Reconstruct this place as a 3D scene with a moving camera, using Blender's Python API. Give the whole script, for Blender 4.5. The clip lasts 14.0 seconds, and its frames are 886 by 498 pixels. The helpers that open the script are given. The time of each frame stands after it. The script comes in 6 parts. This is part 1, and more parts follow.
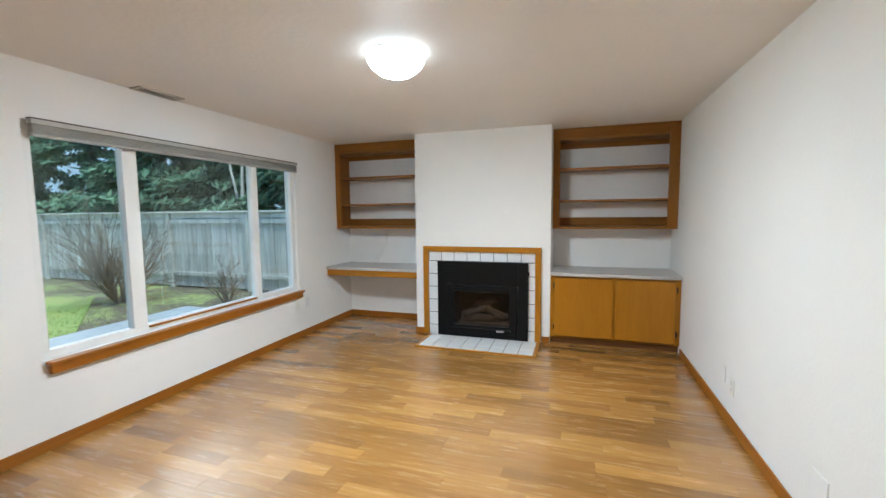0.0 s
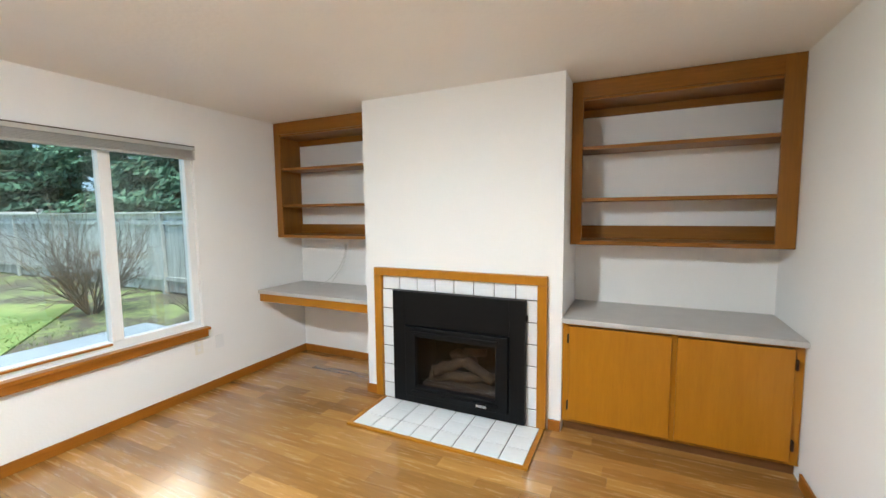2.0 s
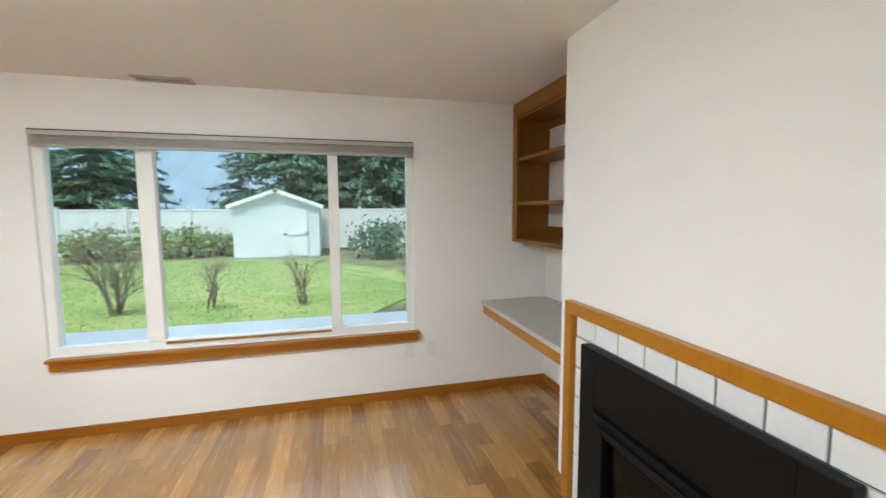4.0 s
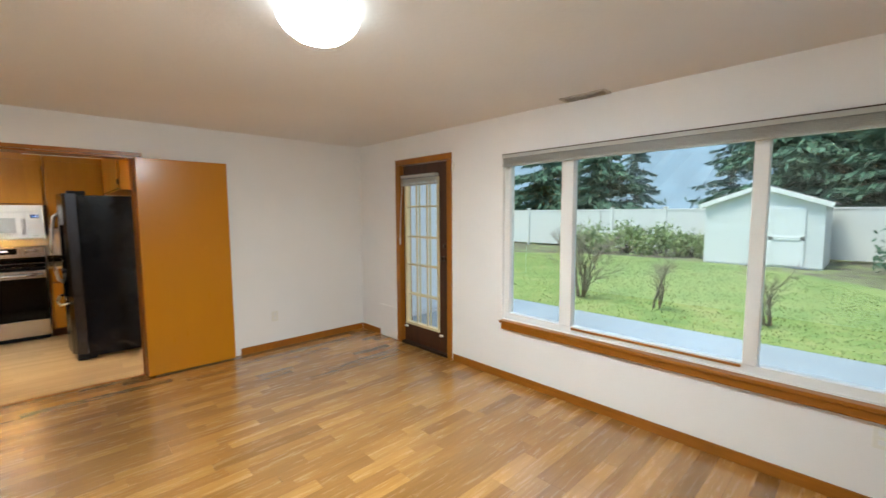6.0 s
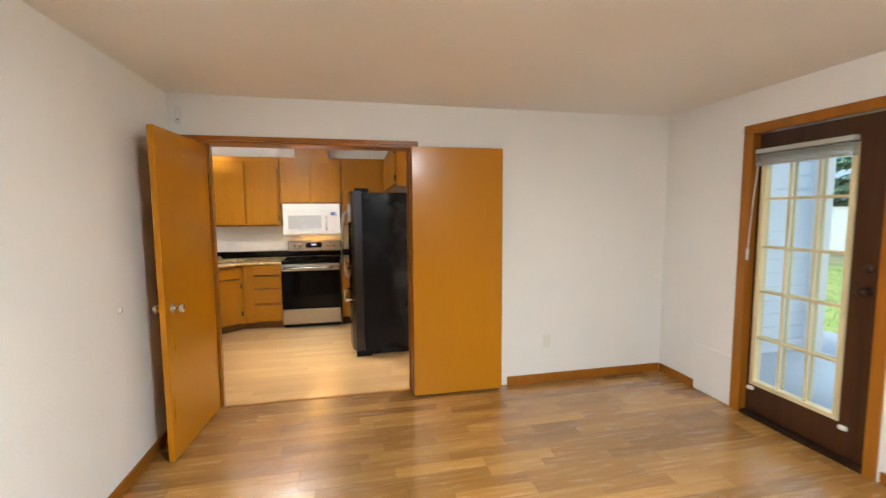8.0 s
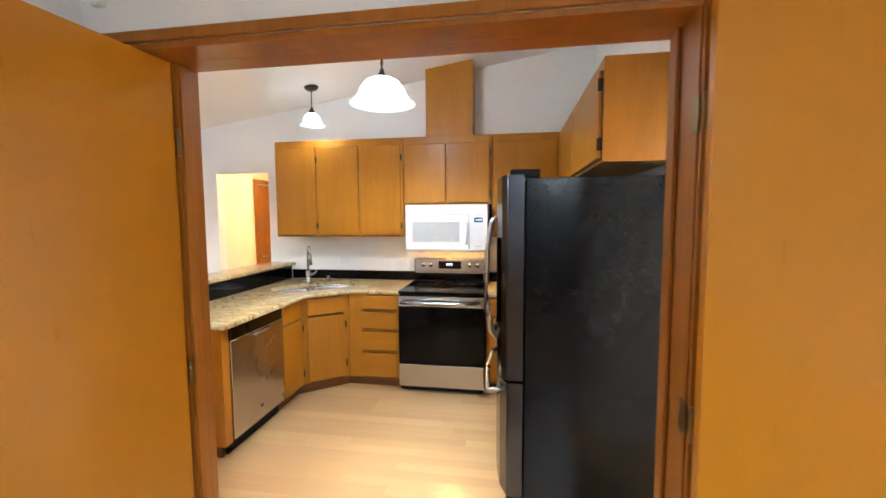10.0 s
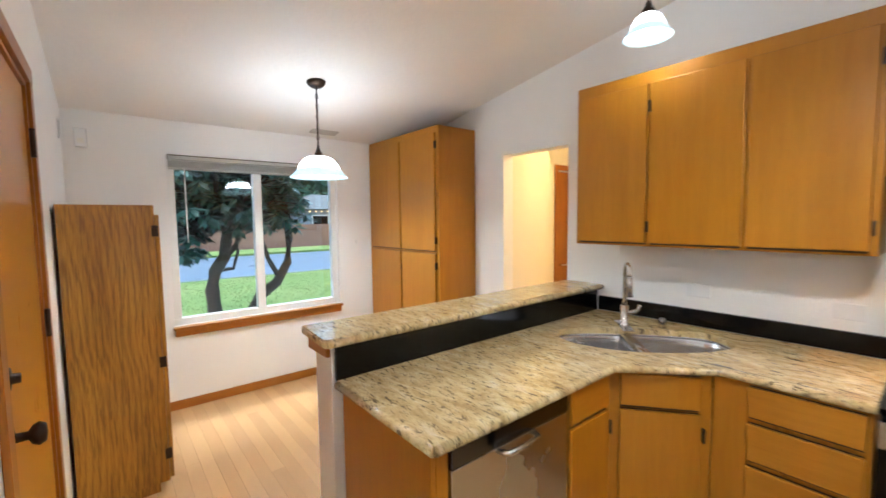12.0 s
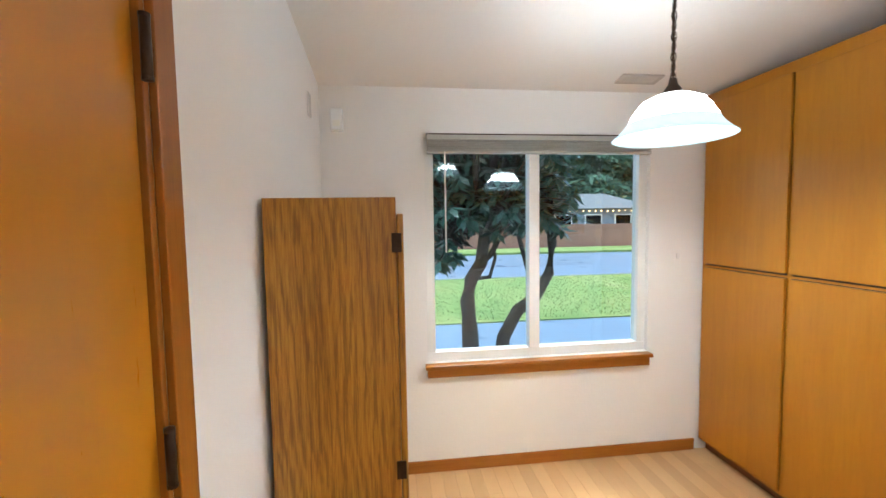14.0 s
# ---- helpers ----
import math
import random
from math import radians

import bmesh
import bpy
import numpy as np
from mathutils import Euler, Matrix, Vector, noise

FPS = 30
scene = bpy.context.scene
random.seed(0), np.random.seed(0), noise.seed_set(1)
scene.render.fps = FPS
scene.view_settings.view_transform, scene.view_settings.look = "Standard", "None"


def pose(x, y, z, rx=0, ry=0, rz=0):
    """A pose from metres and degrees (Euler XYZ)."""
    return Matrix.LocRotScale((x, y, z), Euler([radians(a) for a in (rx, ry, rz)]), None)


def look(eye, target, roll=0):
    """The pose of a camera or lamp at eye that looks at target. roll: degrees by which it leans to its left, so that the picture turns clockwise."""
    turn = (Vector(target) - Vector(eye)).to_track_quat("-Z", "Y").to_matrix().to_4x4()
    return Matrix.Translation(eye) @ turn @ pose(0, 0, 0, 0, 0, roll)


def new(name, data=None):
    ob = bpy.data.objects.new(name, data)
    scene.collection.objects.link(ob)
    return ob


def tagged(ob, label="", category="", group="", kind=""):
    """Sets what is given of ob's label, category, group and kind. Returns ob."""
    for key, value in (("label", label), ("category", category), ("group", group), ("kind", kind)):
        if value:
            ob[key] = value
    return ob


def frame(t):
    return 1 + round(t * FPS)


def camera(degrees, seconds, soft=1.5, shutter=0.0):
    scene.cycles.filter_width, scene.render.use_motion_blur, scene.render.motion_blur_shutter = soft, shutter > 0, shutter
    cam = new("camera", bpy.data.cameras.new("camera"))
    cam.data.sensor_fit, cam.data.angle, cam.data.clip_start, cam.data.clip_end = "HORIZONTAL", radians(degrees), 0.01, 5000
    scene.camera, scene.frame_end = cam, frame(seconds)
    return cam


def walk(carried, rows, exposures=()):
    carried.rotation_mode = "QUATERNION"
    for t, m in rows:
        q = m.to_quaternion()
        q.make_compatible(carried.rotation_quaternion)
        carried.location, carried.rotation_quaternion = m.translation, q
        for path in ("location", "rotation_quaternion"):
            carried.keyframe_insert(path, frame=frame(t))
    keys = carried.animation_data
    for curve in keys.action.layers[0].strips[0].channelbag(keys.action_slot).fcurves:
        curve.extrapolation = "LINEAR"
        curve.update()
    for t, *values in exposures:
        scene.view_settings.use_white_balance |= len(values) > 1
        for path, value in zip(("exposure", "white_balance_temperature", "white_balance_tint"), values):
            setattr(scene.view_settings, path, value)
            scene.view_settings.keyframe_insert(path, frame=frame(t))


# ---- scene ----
cam = camera(94.2, 14.0, shutter=0.22)
PATH = [
    (0, (3.133, 0.779, 1.458), (2.513, 2.672, 1.286), -0.6),
    (0.5, (3.078, 1.211, 1.453), (2.554, 3.134, 1.288), -0.5),
    (1, (3.129, 1.67, 1.459), (2.581, 3.587, 1.297), -0.5),
    (1.5, (3.223, 2.133, 1.497), (2.565, 4.013, 1.322), -0.5),
    (2, (3.289, 2.626, 1.513), (2.44, 4.428, 1.331), -0.6),
    (2.2, (3.338, 2.815, 1.527), (2.393, 4.569, 1.341), -0.5),
    (4.3, (3.168, 4.386, 1.526), (1.183, 4.548, 1.343), -0.3),
    (4.5, (3.116, 4.466, 1.532), (1.125, 4.392, 1.349), -0.3),
    (5, (3.011, 4.628, 1.529), (1.126, 3.983, 1.348), -0.2),
    (5.5, (2.973, 4.714, 1.565), (1.319, 3.606, 1.375), -0.3),
    (6, (2.968, 4.711, 1.545), (1.599, 3.264, 1.369), -0.3),
    (6.5, (2.987, 4.637, 1.549), (1.893, 2.972, 1.371), -0.2),
    (7, (2.986, 4.389, 1.551), (2.137, 2.588, 1.364), -0.3),
    (7.5, (2.948, 3.913, 1.555), (2.318, 2.024, 1.371), -0.3),
    (8, (2.851, 3.354, 1.534), (2.434, 1.406, 1.357), -0.4),
    (8.2, (2.84, 3.129, 1.536), (2.505, 1.165, 1.359), -0.5),
    (10.3, (2.852, 0.813, 1.563), (3.305, -1.13, 1.413), -0.1),
    (10.5, (2.915, 0.625, 1.573), (3.467, -1.292, 1.424), -0.0),
    (11, (3.124, 0.175, 1.567), (3.986, -1.623, 1.419), -0.3),
    (11.5, (3.35, -0.207, 1.552), (4.57, -1.785, 1.399), -0.4),
    (12, (3.701, -0.459, 1.529), (5.247, -1.718, 1.381), -0.7),
    (12.5, (4.125, -0.617, 1.535), (5.901, -1.523, 1.381), -0.8),
    (13, (4.548, -0.68, 1.534), (6.447, -1.291, 1.385), -0.8),
    (13.5, (4.932, -0.656, 1.514), (6.883, -1.074, 1.373), -1.0),
    (14, (5.155, -0.649, 1.542), (7.136, -0.89, 1.41), -0.9),
]
walk(cam, [(t, look(eye, aim, roll)) for t, eye, aim, roll in PATH],
     exposures=[(0.0, 1.35, 6150, 5), (1.2, 1.52, 6350, 5), (2.2, 1.75, 6500, 6), (4.3, 1.38, 6600, 6), (5.5, 1.31, 6650, 6), (7.0, 1.50, 6800, 7), (8.2, 1.76, 6800, 7),
                (10.3, 2.00, 5800, 5), (11.2, 1.88, 5800, 5), (12.0, 1.58, 5900, 5), (12.8, 1.55, 5950, 5), (14.0, 1.60, 6000, 4)])








# ---- world, sun, exposure ----
world = bpy.data.worlds.new("sky")
scene.world = world
world.use_nodes = True
wn = world.node_tree
sky = wn.nodes.new("ShaderNodeTexSky")
sky.sky_type = "NISHITA"
sky.sun_disc = False
sky.sun_elevation, sky.sun_rotation = radians(35), radians(-60)
sky.dust_density, sky.air_density, sky.ozone_density = 1.0, 1.0, 1.5
wn.links.new(sky.outputs[0], wn.nodes["Background"].inputs[0])
wn.nodes["Background"].inputs[1].default_value = 0.15
sun_data = bpy.data.lights.new("sun", "SUN")
sun_data.energy, sun_data.angle, sun_data.color = 2.4, radians(25), (1.0, 0.97, 0.92)
sun = new("sun", sun_data)
sun.matrix_world = look((0, 0, 30), (-10, 5, 0))

DOME_GLOW, PENDANT_GLOW, BULB_GLOW, HALL_GLOW = 370.0, 3.0, 125.0, 40.0

# ---- materials ----


def node_mat(name):
    m = bpy.data.materials.new(name)
    m.use_nodes = True
    t = m.node_tree
    return m, t, t.nodes["Principled BSDF"]


def coords(t, scale=(1, 1, 1), rot=(0, 0, 0), source="Object"):
    c = t.nodes.new("ShaderNodeTexCoord")
    mp = t.nodes.new("ShaderNodeMapping")
    mp.inputs["Scale"].default_value = scale
    mp.inputs["Rotation"].default_value = rot
    t.links.new(c.outputs[source], mp.inputs[0])
    return mp.outputs[0]


def noise_node(t, vec, scale, detail=4.0, rough=0.55, dist=0.0):
    n = t.nodes.new("ShaderNodeTexNoise")
    n.inputs["Scale"].default_value = scale
    n.inputs["Detail"].default_value = detail
    n.inputs["Roughness"].default_value = rough
    n.inputs["Distortion"].default_value = dist
    t.links.new(vec, n.inputs["Vector"])
    return n.outputs["Fac"]


def ramp(t, fac, stops):
    r = t.nodes.new("ShaderNodeValToRGB")
    while len(r.color_ramp.elements) < len(stops):
        r.color_ramp.elements.new(0.5)
    for e, (p, c) in zip(r.color_ramp.elements, stops):
        e.position, e.color = p, (*c, 1)
    t.links.new(fac, r.inputs[0])
    return r.outputs[0]


def math_node(t, op, a, b):
    n = t.nodes.new("ShaderNodeMath")
    n.operation = op
    for i, v in enumerate((a, b)):
        if isinstance(v, (int, float)):
            n.inputs[i].default_value = v
        else:
            t.links.new(v, n.inputs[i])
    return n.outputs[0]


def mix_col(t, fac, a, b, mode="MIX"):
    n = t.nodes.new("ShaderNodeMix")
    n.data_type, n.blend_type = "RGBA", mode
    for i, v in ((0, fac), (6, a), (7, b)):
        if isinstance(v, (int, float)):
            n.inputs[i].default_value = v
        elif isinstance(v, tuple):
            n.inputs[i].default_value = (*v, 1)
        else:
            t.links.new(v, n.inputs[i])
    return n.outputs[2]


def bump(t, bsdf, height, strength, distance=0.01):
    b = t.nodes.new("ShaderNodeBump")
    b.inputs["Strength"].default_value = strength
    b.inputs["Distance"].default_value = distance
    t.links.new(height, b.inputs["Height"])
    t.links.new(b.outputs[0], bsdf.inputs["Normal"])


def scaled(c, k):
    return tuple(min(1.0, v * k) for v in c)


def surface(name, col, rough=0.5, var=0.12, scale=3.0, fine=60.0, bumps=0.1, metal=0.0, coat=0.0, spec=0.5, rand=0.0):
    """Plain material with colour variation at two scales and fine relief."""
    m, t, b = node_mat(name)
    v = coords(t)
    n1, n2 = noise_node(t, v, scale), noise_node(t, v, fine, 6.0)
    both = math_node(t, "ADD", math_node(t, "MULTIPLY", n1, 0.6), math_node(t, "MULTIPLY", n2, 0.4))
    c = ramp(t, both, [(0.3, scaled(col, 1 - var)), (0.7, scaled(col, 1 + var))])
    if rand:
        info = t.nodes.new("ShaderNodeObjectInfo")
        c = mix_col(t, 1.0, c, ramp(t, info.outputs["Random"], [(0.0, (1 - rand,) * 3), (1.0, (1.0,) * 3)]), "MULTIPLY")
    t.links.new(c, b.inputs["Base Color"])
    t.links.new(math_node(t, "ADD", math_node(t, "MULTIPLY", n1, 0.15), rough - 0.075), b.inputs["Roughness"])
    b.inputs["Metallic"].default_value = metal
    b.inputs["Coat Weight"].default_value = coat
    b.inputs["Specular IOR Level"].default_value = spec
    if bumps:
        bump(t, b, n2, bumps, 0.004)
    return m


def wood(name, dark, light, axis, rough=0.35, grain=1.0, rand=0.0, island=False, coat=0.15, soft=0.0):
    """Wood with fibres along an axis (0, 1, 2) and broad shade; rand: shade from piece to piece."""
    m, t, b = node_mat(name)
    s = [22.0 * grain] * 3
    s[axis] = 1.3
    info = t.nodes.new("ShaderNodeObjectInfo")
    shift = t.nodes.new("ShaderNodeVectorMath")
    shift.operation = "ADD"
    t.links.new(coords(t, tuple(s)), shift.inputs[0])
    sc = t.nodes.new("ShaderNodeVectorMath")
    sc.operation = "SCALE"
    sc.inputs[0].default_value = (17, 31, 23)
    t.links.new(info.outputs["Random"], sc.inputs["Scale"])
    t.links.new(sc.outputs[0], shift.inputs[1])
    v = shift.outputs[0]
    fib = noise_node(t, v, 3.0, 6.0, 0.65, 0.4)
    wide = noise_node(t, v, 0.35, 3.0, 0.5, 1.2)
    pore = noise_node(t, v, 9.0, 2.0, 0.7)
    f = math_node(t, "ADD", math_node(t, "MULTIPLY", fib, 0.5), math_node(t, "MULTIPLY", wide, 0.5))
    f = math_node(t, "ADD", math_node(t, "MULTIPLY", f, 1.0 - soft), 0.5 * soft)
    c = ramp(t, f, [(0.32, dark), (0.5, tuple((x + y) / 2 for x, y in zip(dark, light))), (0.68, light)])
    c = mix_col(t, math_node(t, "MULTIPLY", ramp(t, pore, [(0.55, (0, 0, 0)), (0.75, (1, 1, 1))]), 0.25 * (1.0 - soft)), c, scaled(dark, 0.6))
    if rand:
        rnd = info.outputs["Random"]
        if island:
            g = t.nodes.new("ShaderNodeNewGeometry")
            rnd = g.outputs["Random Per Island"]
        c = mix_col(t, 1.0, c, ramp(t, rnd, [(0.0, (1 - rand, 1 - rand * 1.08, 1 - rand * 1.2)), (1.0, (1.0,) * 3)]), "MULTIPLY")
    t.links.new(c, b.inputs["Base Color"])
    t.links.new(math_node(t, "ADD", math_node(t, "MULTIPLY", fib, 0.2 * (1.0 - soft)), rough - 0.1 * (1.0 - soft)), b.inputs["Roughness"])
    b.inputs["Specular IOR Level"].default_value = 0.3
    b.inputs["Coat Weight"].default_value = coat
    b.inputs["Coat Roughness"].default_value = 0.18
    bump(t, b, fib, 0.06 * (1.0 - soft), 0.002)
    return m


def oak_veneer():
    """Flat-cut oak: nested arches low on the panel, upright streaks above, dark broken pores."""
    m, t, b = node_mat("oak_veneer")
    c = t.nodes.new("ShaderNodeTexCoord")
    sep = t.nodes.new("ShaderNodeSeparateXYZ")
    t.links.new(c.outputs["Object"], sep.inputs[0])
    across = math_node(t, "ADD", sep.outputs[0], sep.outputs[1])
    drift = math_node(t, "MULTIPLY", math_node(t, "SUBTRACT", noise_node(t, coords(t, (0.3, 0.3, 1.0)), 1.6, 2.0), 0.5), 0.10)
    dy = math_node(t, "MULTIPLY", math_node(t, "ADD", across, drift), 7.0)
    dz = math_node(t, "MULTIPLY", math_node(t, "SUBTRACT", sep.outputs[2], 0.38), 1.15)
    dist = math_node(t, "SQRT", math_node(t, "ADD", math_node(t, "MULTIPLY", dy, dy), math_node(t, "MULTIPLY", dz, dz)), 0.0)
    warp = math_node(t, "MULTIPLY", noise_node(t, coords(t, (6.0, 6.0, 1.2)), 2.2, 4.0, 0.6), 0.22)
    rings = math_node(t, "SINE", math_node(t, "MULTIPLY", math_node(t, "ADD", dist, warp), 34.0), 0.0)
    fine = noise_node(t, coords(t, (90.0, 90.0, 5.0)), 2.4, 4.0, 0.65)
    pore = noise_node(t, coords(t, (46.0, 46.0, 2.6)), 2.0, 3.0, 0.6, 0.6)
    broad = noise_node(t, coords(t, (4.0, 4.0, 0.7)), 1.2, 2.0)
    f = math_node(t, "ADD", math_node(t, "MULTIPLY", rings, 0.030), math_node(t, "ADD", math_node(t, "MULTIPLY", fine, 0.5), math_node(t, "MULTIPLY", broad, 0.5)))
    col = ramp(t, f, [(0.36, (0.27, 0.105, 0.007)), (0.48, (0.41, 0.178, 0.014)), (0.60, (0.52, 0.25, 0.025))])
    dark = math_node(t, "MULTIPLY", ramp(t, math_node(t, "ADD", pore, math_node(t, "MULTIPLY", rings, -0.045)), [(0.50, (0, 0, 0)), (0.62, (1, 1, 1))]), 0.56)
    t.links.new(mix_col(t, dark, col, (0.15, 0.055, 0.005)), b.inputs["Base Color"])
    b.inputs["Roughness"].default_value = 0.4
    b.inputs["Coat Weight"].default_value = 0.1
    bump(t, b, fine, 0.08, 0.002)
    return m


def glow(name, col, strength, rough=0.4, base=(0.85, 0.85, 0.85)):
    m, t, b = node_mat(name)
    b.inputs["Base Color"].default_value = (*base, 1)
    b.inputs["Roughness"].default_value = rough
    b.inputs["Emission Color"].default_value = (*col, 1)
    b.inputs["Emission Strength"].default_value = strength
    return m


def glass_mat(name, tint=(1, 1, 1), gloss=1.0):
    m, t, b = node_mat(name)
    t.nodes.remove(b)
    tr = t.nodes.new("ShaderNodeBsdfTransparent")
    tr.inputs[0].default_value = (*tint, 1)
    gl = t.nodes.new("ShaderNodeBsdfGlossy")
    gl.inputs["Roughness"].default_value = 0.01
    fr = t.nodes.new("ShaderNodeLayerWeight")
    edge = math_node(t, "POWER", fr.outputs["Facing"], 4.0)
    refl = math_node(t, "ADD", math_node(t, "MULTIPLY", edge, 0.55), 0.045)
    mx = t.nodes.new("ShaderNodeMixShader")
    t.links.new(math_node(t, "MULTIPLY", refl, gloss), mx.inputs[0])
    t.links.new(tr.outputs[0], mx.inputs[1])
    t.links.new(gl.outputs[0], mx.inputs[2])
    t.links.new(mx.outputs[0], t.nodes["Material Output"].inputs[0])
    return m


def granite_mat():
    """Tan granite with short dark flecks drawn out along one way, and a few longer veins."""
    m, t, b = node_mat("granite")
    way = (0, 0, 0.75)
    soft = noise_node(t, coords(t, (1.0, 2.6, 1.0), way), 9.0, 5.0, 0.6, 0.6)
    fleck = noise_node(t, coords(t, (1.0, 3.2, 1.0), way), 26.0, 3.0, 0.6, 0.7)
    small = noise_node(t, coords(t, (1.0, 1.8, 1.0), way), 75.0, 3.0, 0.6)
    vein = noise_node(t, coords(t, (0.8, 6.0, 1.0), way), 3.2, 4.0, 0.55, 0.5)
    big = noise_node(t, coords(t), 1.7, 3.0, 0.5, 0.8)
    c = ramp(t, soft, [(0.30, (0.40, 0.27, 0.11)), (0.45, (0.56, 0.41, 0.19)), (0.58, (0.66, 0.52, 0.28)), (0.72, (0.72, 0.62, 0.42))])
    c = mix_col(t, ramp(t, small, [(0.54, (0, 0, 0)), (0.68, (0.7, 0.7, 0.7))]), c, (0.30, 0.20, 0.09))
    c = mix_col(t, ramp(t, fleck, [(0.57, (0, 0, 0)), (0.64, (0.9, 0.9, 0.9))]), c, (0.085, 0.06, 0.035))
    c = mix_col(t, ramp(t, vein, [(0.665, (0, 0, 0)), (0.70, (1, 1, 1))]), c, (0.04, 0.03, 0.022))
    c = mix_col(t, ramp(t, big, [(0.45, (0, 0, 0)), (0.68, (0.45, 0.45, 0.45))]), c, (0.64, 0.51, 0.29))
    t.links.new(c, b.inputs["Base Color"])
    b.inputs["Roughness"].default_value = 0.11
    return m


def steel_mat(name, col, rough, axis):
    m, t, b = node_mat(name)
    s = [320.0] * 3
    s[axis] = 3.0
    n = noise_node(t, coords(t, tuple(s)), 2.0, 3.0)
    t.links.new(ramp(t, n, [(0.3, scaled(col, 0.95)), (0.7, scaled(col, 1.04))]), b.inputs["Base Color"])
    t.links.new(math_node(t, "ADD", math_node(t, "MULTIPLY", n, 0.06), rough), b.inputs["Roughness"])
    b.inputs["Metallic"].default_value = 1.0
    return m


def wall_mat(name, col, fine=55.0, strength=0.25):
    m, t, b = node_mat(name)
    v = coords(t)
    n1, n2 = noise_node(t, v, 0.9, 3.0), noise_node(t, v, fine, 3.0, 0.5)
    t.links.new(ramp(t, n1, [(0.3, scaled(col, 0.97)), (0.7, scaled(col, 1.02))]), b.inputs["Base Color"])
    b.inputs["Roughness"].default_value = 0.6
    b.inputs["Specular IOR Level"].default_value = 0.3
    bump(t, b, n2, strength, 0.004)
    return m


M_WALL = wall_mat("white_wall_paint", (0.86, 0.85, 0.835))
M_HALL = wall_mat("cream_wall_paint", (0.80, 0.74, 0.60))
M_CEIL = wall_mat("ceiling_paint", (0.83, 0.80, 0.765), 28.0, 0.5)
M_TRIM = wood("fir_trim", (0.26, 0.085, 0.008), (0.40, 0.145, 0.016), 1, 0.32)
M_TRIMX = wood("fir_trim_across", (0.26, 0.085, 0.008), (0.40, 0.145, 0.016), 0, 0.32)
M_TRIMZ = wood("fir_trim_upright", (0.26, 0.085, 0.008), (0.40, 0.145, 0.016), 2, 0.32)
M_CABZ = wood("honey_cabinet_wood", (0.345, 0.127, 0.006), (0.475, 0.197, 0.011), 2, 0.36, 0.7, soft=0.35)
M_CABX = wood("honey_cabinet_wood_across", (0.345, 0.127, 0.006), (0.475, 0.197, 0.011), 0, 0.36, 0.7, soft=0.35)
M_CABY = wood("honey_cabinet_wood_deep", (0.345, 0.127, 0.006), (0.475, 0.197, 0.011), 1, 0.36, 0.7, soft=0.35)
M_SHELFX = wood("shelf_wood", (0.20, 0.075, 0.008), (0.31, 0.125, 0.015), 0, 0.38)
M_SHELFZ = wood("shelf_wood_upright", (0.20, 0.075, 0.008), (0.31, 0.125, 0.015), 2, 0.38)
M_DOORZ = wood("lauan_door", (0.46, 0.168, 0.005), (0.58, 0.236, 0.009), 2, 0.28, 0.6, coat=0.3, soft=0.82)
M_OAK = oak_veneer()
FLOOR_DARK, FLOOR_LIGHT = (0.35, 0.158, 0.036), (0.60, 0.325, 0.098)
M_FLOOR = wood("oak_floor", FLOOR_DARK, FLOOR_LIGHT, 0, 0.26, 0.7, rand=0.46, coat=1.0, soft=0.2)
M_FLOORS = wood("oak_floor_edges", FLOOR_DARK, FLOOR_LIGHT, 0, 0.26, 0.7, rand=0.46, island=True, coat=1.0, soft=0.2)
for fm in (M_FLOOR, M_FLOORS):
    fm.node_tree.nodes["Principled BSDF"].inputs["Coat IOR"].default_value = 1.65
    fm.node_tree.nodes["Principled BSDF"].inputs["Coat Roughness"].default_value = 0.27
M_KFLOOR = wood("maple_floor", (0.69, 0.42, 0.185), (0.79, 0.52, 0.26), 0, 0.24, 0.4, soft=0.75, rand=0.15, coat=0.5)
M_KFLOORS = wood("maple_floor_far", (0.69, 0.42, 0.185), (0.79, 0.52, 0.26), 0, 0.24, 0.4, soft=0.75, rand=0.15, island=True, coat=0.3)
M_DARKDOOR = wood("dark_stained_door", (0.035, 0.012, 0.005), (0.075, 0.026, 0.010), 2, 0.35)
M_DARKGAP = surface("dark_gap", (0.05, 0.025, 0.012), 0.7)
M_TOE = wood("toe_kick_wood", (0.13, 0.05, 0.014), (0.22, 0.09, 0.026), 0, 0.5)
M_VINYL = surface("white_vinyl", (0.82, 0.82, 0.80), 0.35, 0.04, bumps=0.02)
M_VENT = surface("painted_vent", (0.50, 0.46, 0.41), 0.5)
M_SINK = surface("satin_steel", (0.60, 0.60, 0.61), 0.24, 0.06, 5, 200, 0.02, metal=1.0)
M_BLIND = surface("grey_blind", (0.46, 0.455, 0.42), 0.45, 0.08, bumps=0.03)
M_GLASS = glass_mat("window_glass", (0.92, 0.97, 0.98), 1.2)
M_LAM = surface("grey_laminate", (0.52, 0.50, 0.48), 0.4, 0.10, 8.0, 220.0, 0.02)
M_TILE = surface("white_glazed_tile", (0.80, 0.81, 0.82), 0.12, 0.04, 4.0, 30.0, 0.03, rand=0.06)
M_GROUT = surface("dark_grout", (0.10, 0.095, 0.09), 0.85)
M_BLACKMETAL = surface("black_painted_metal", (0.003, 0.003, 0.0034), 0.5, 0.2, 5, 90, 0.04, spec=0.2)
M_FIREBOX = surface("sooty_firebox", (0.014, 0.012, 0.010), 0.8, 0.3)
M_LOG = surface("ceramic_log", (0.060, 0.038, 0.024), 0.85, 0.6, 9.0, 60.0, 0.6)
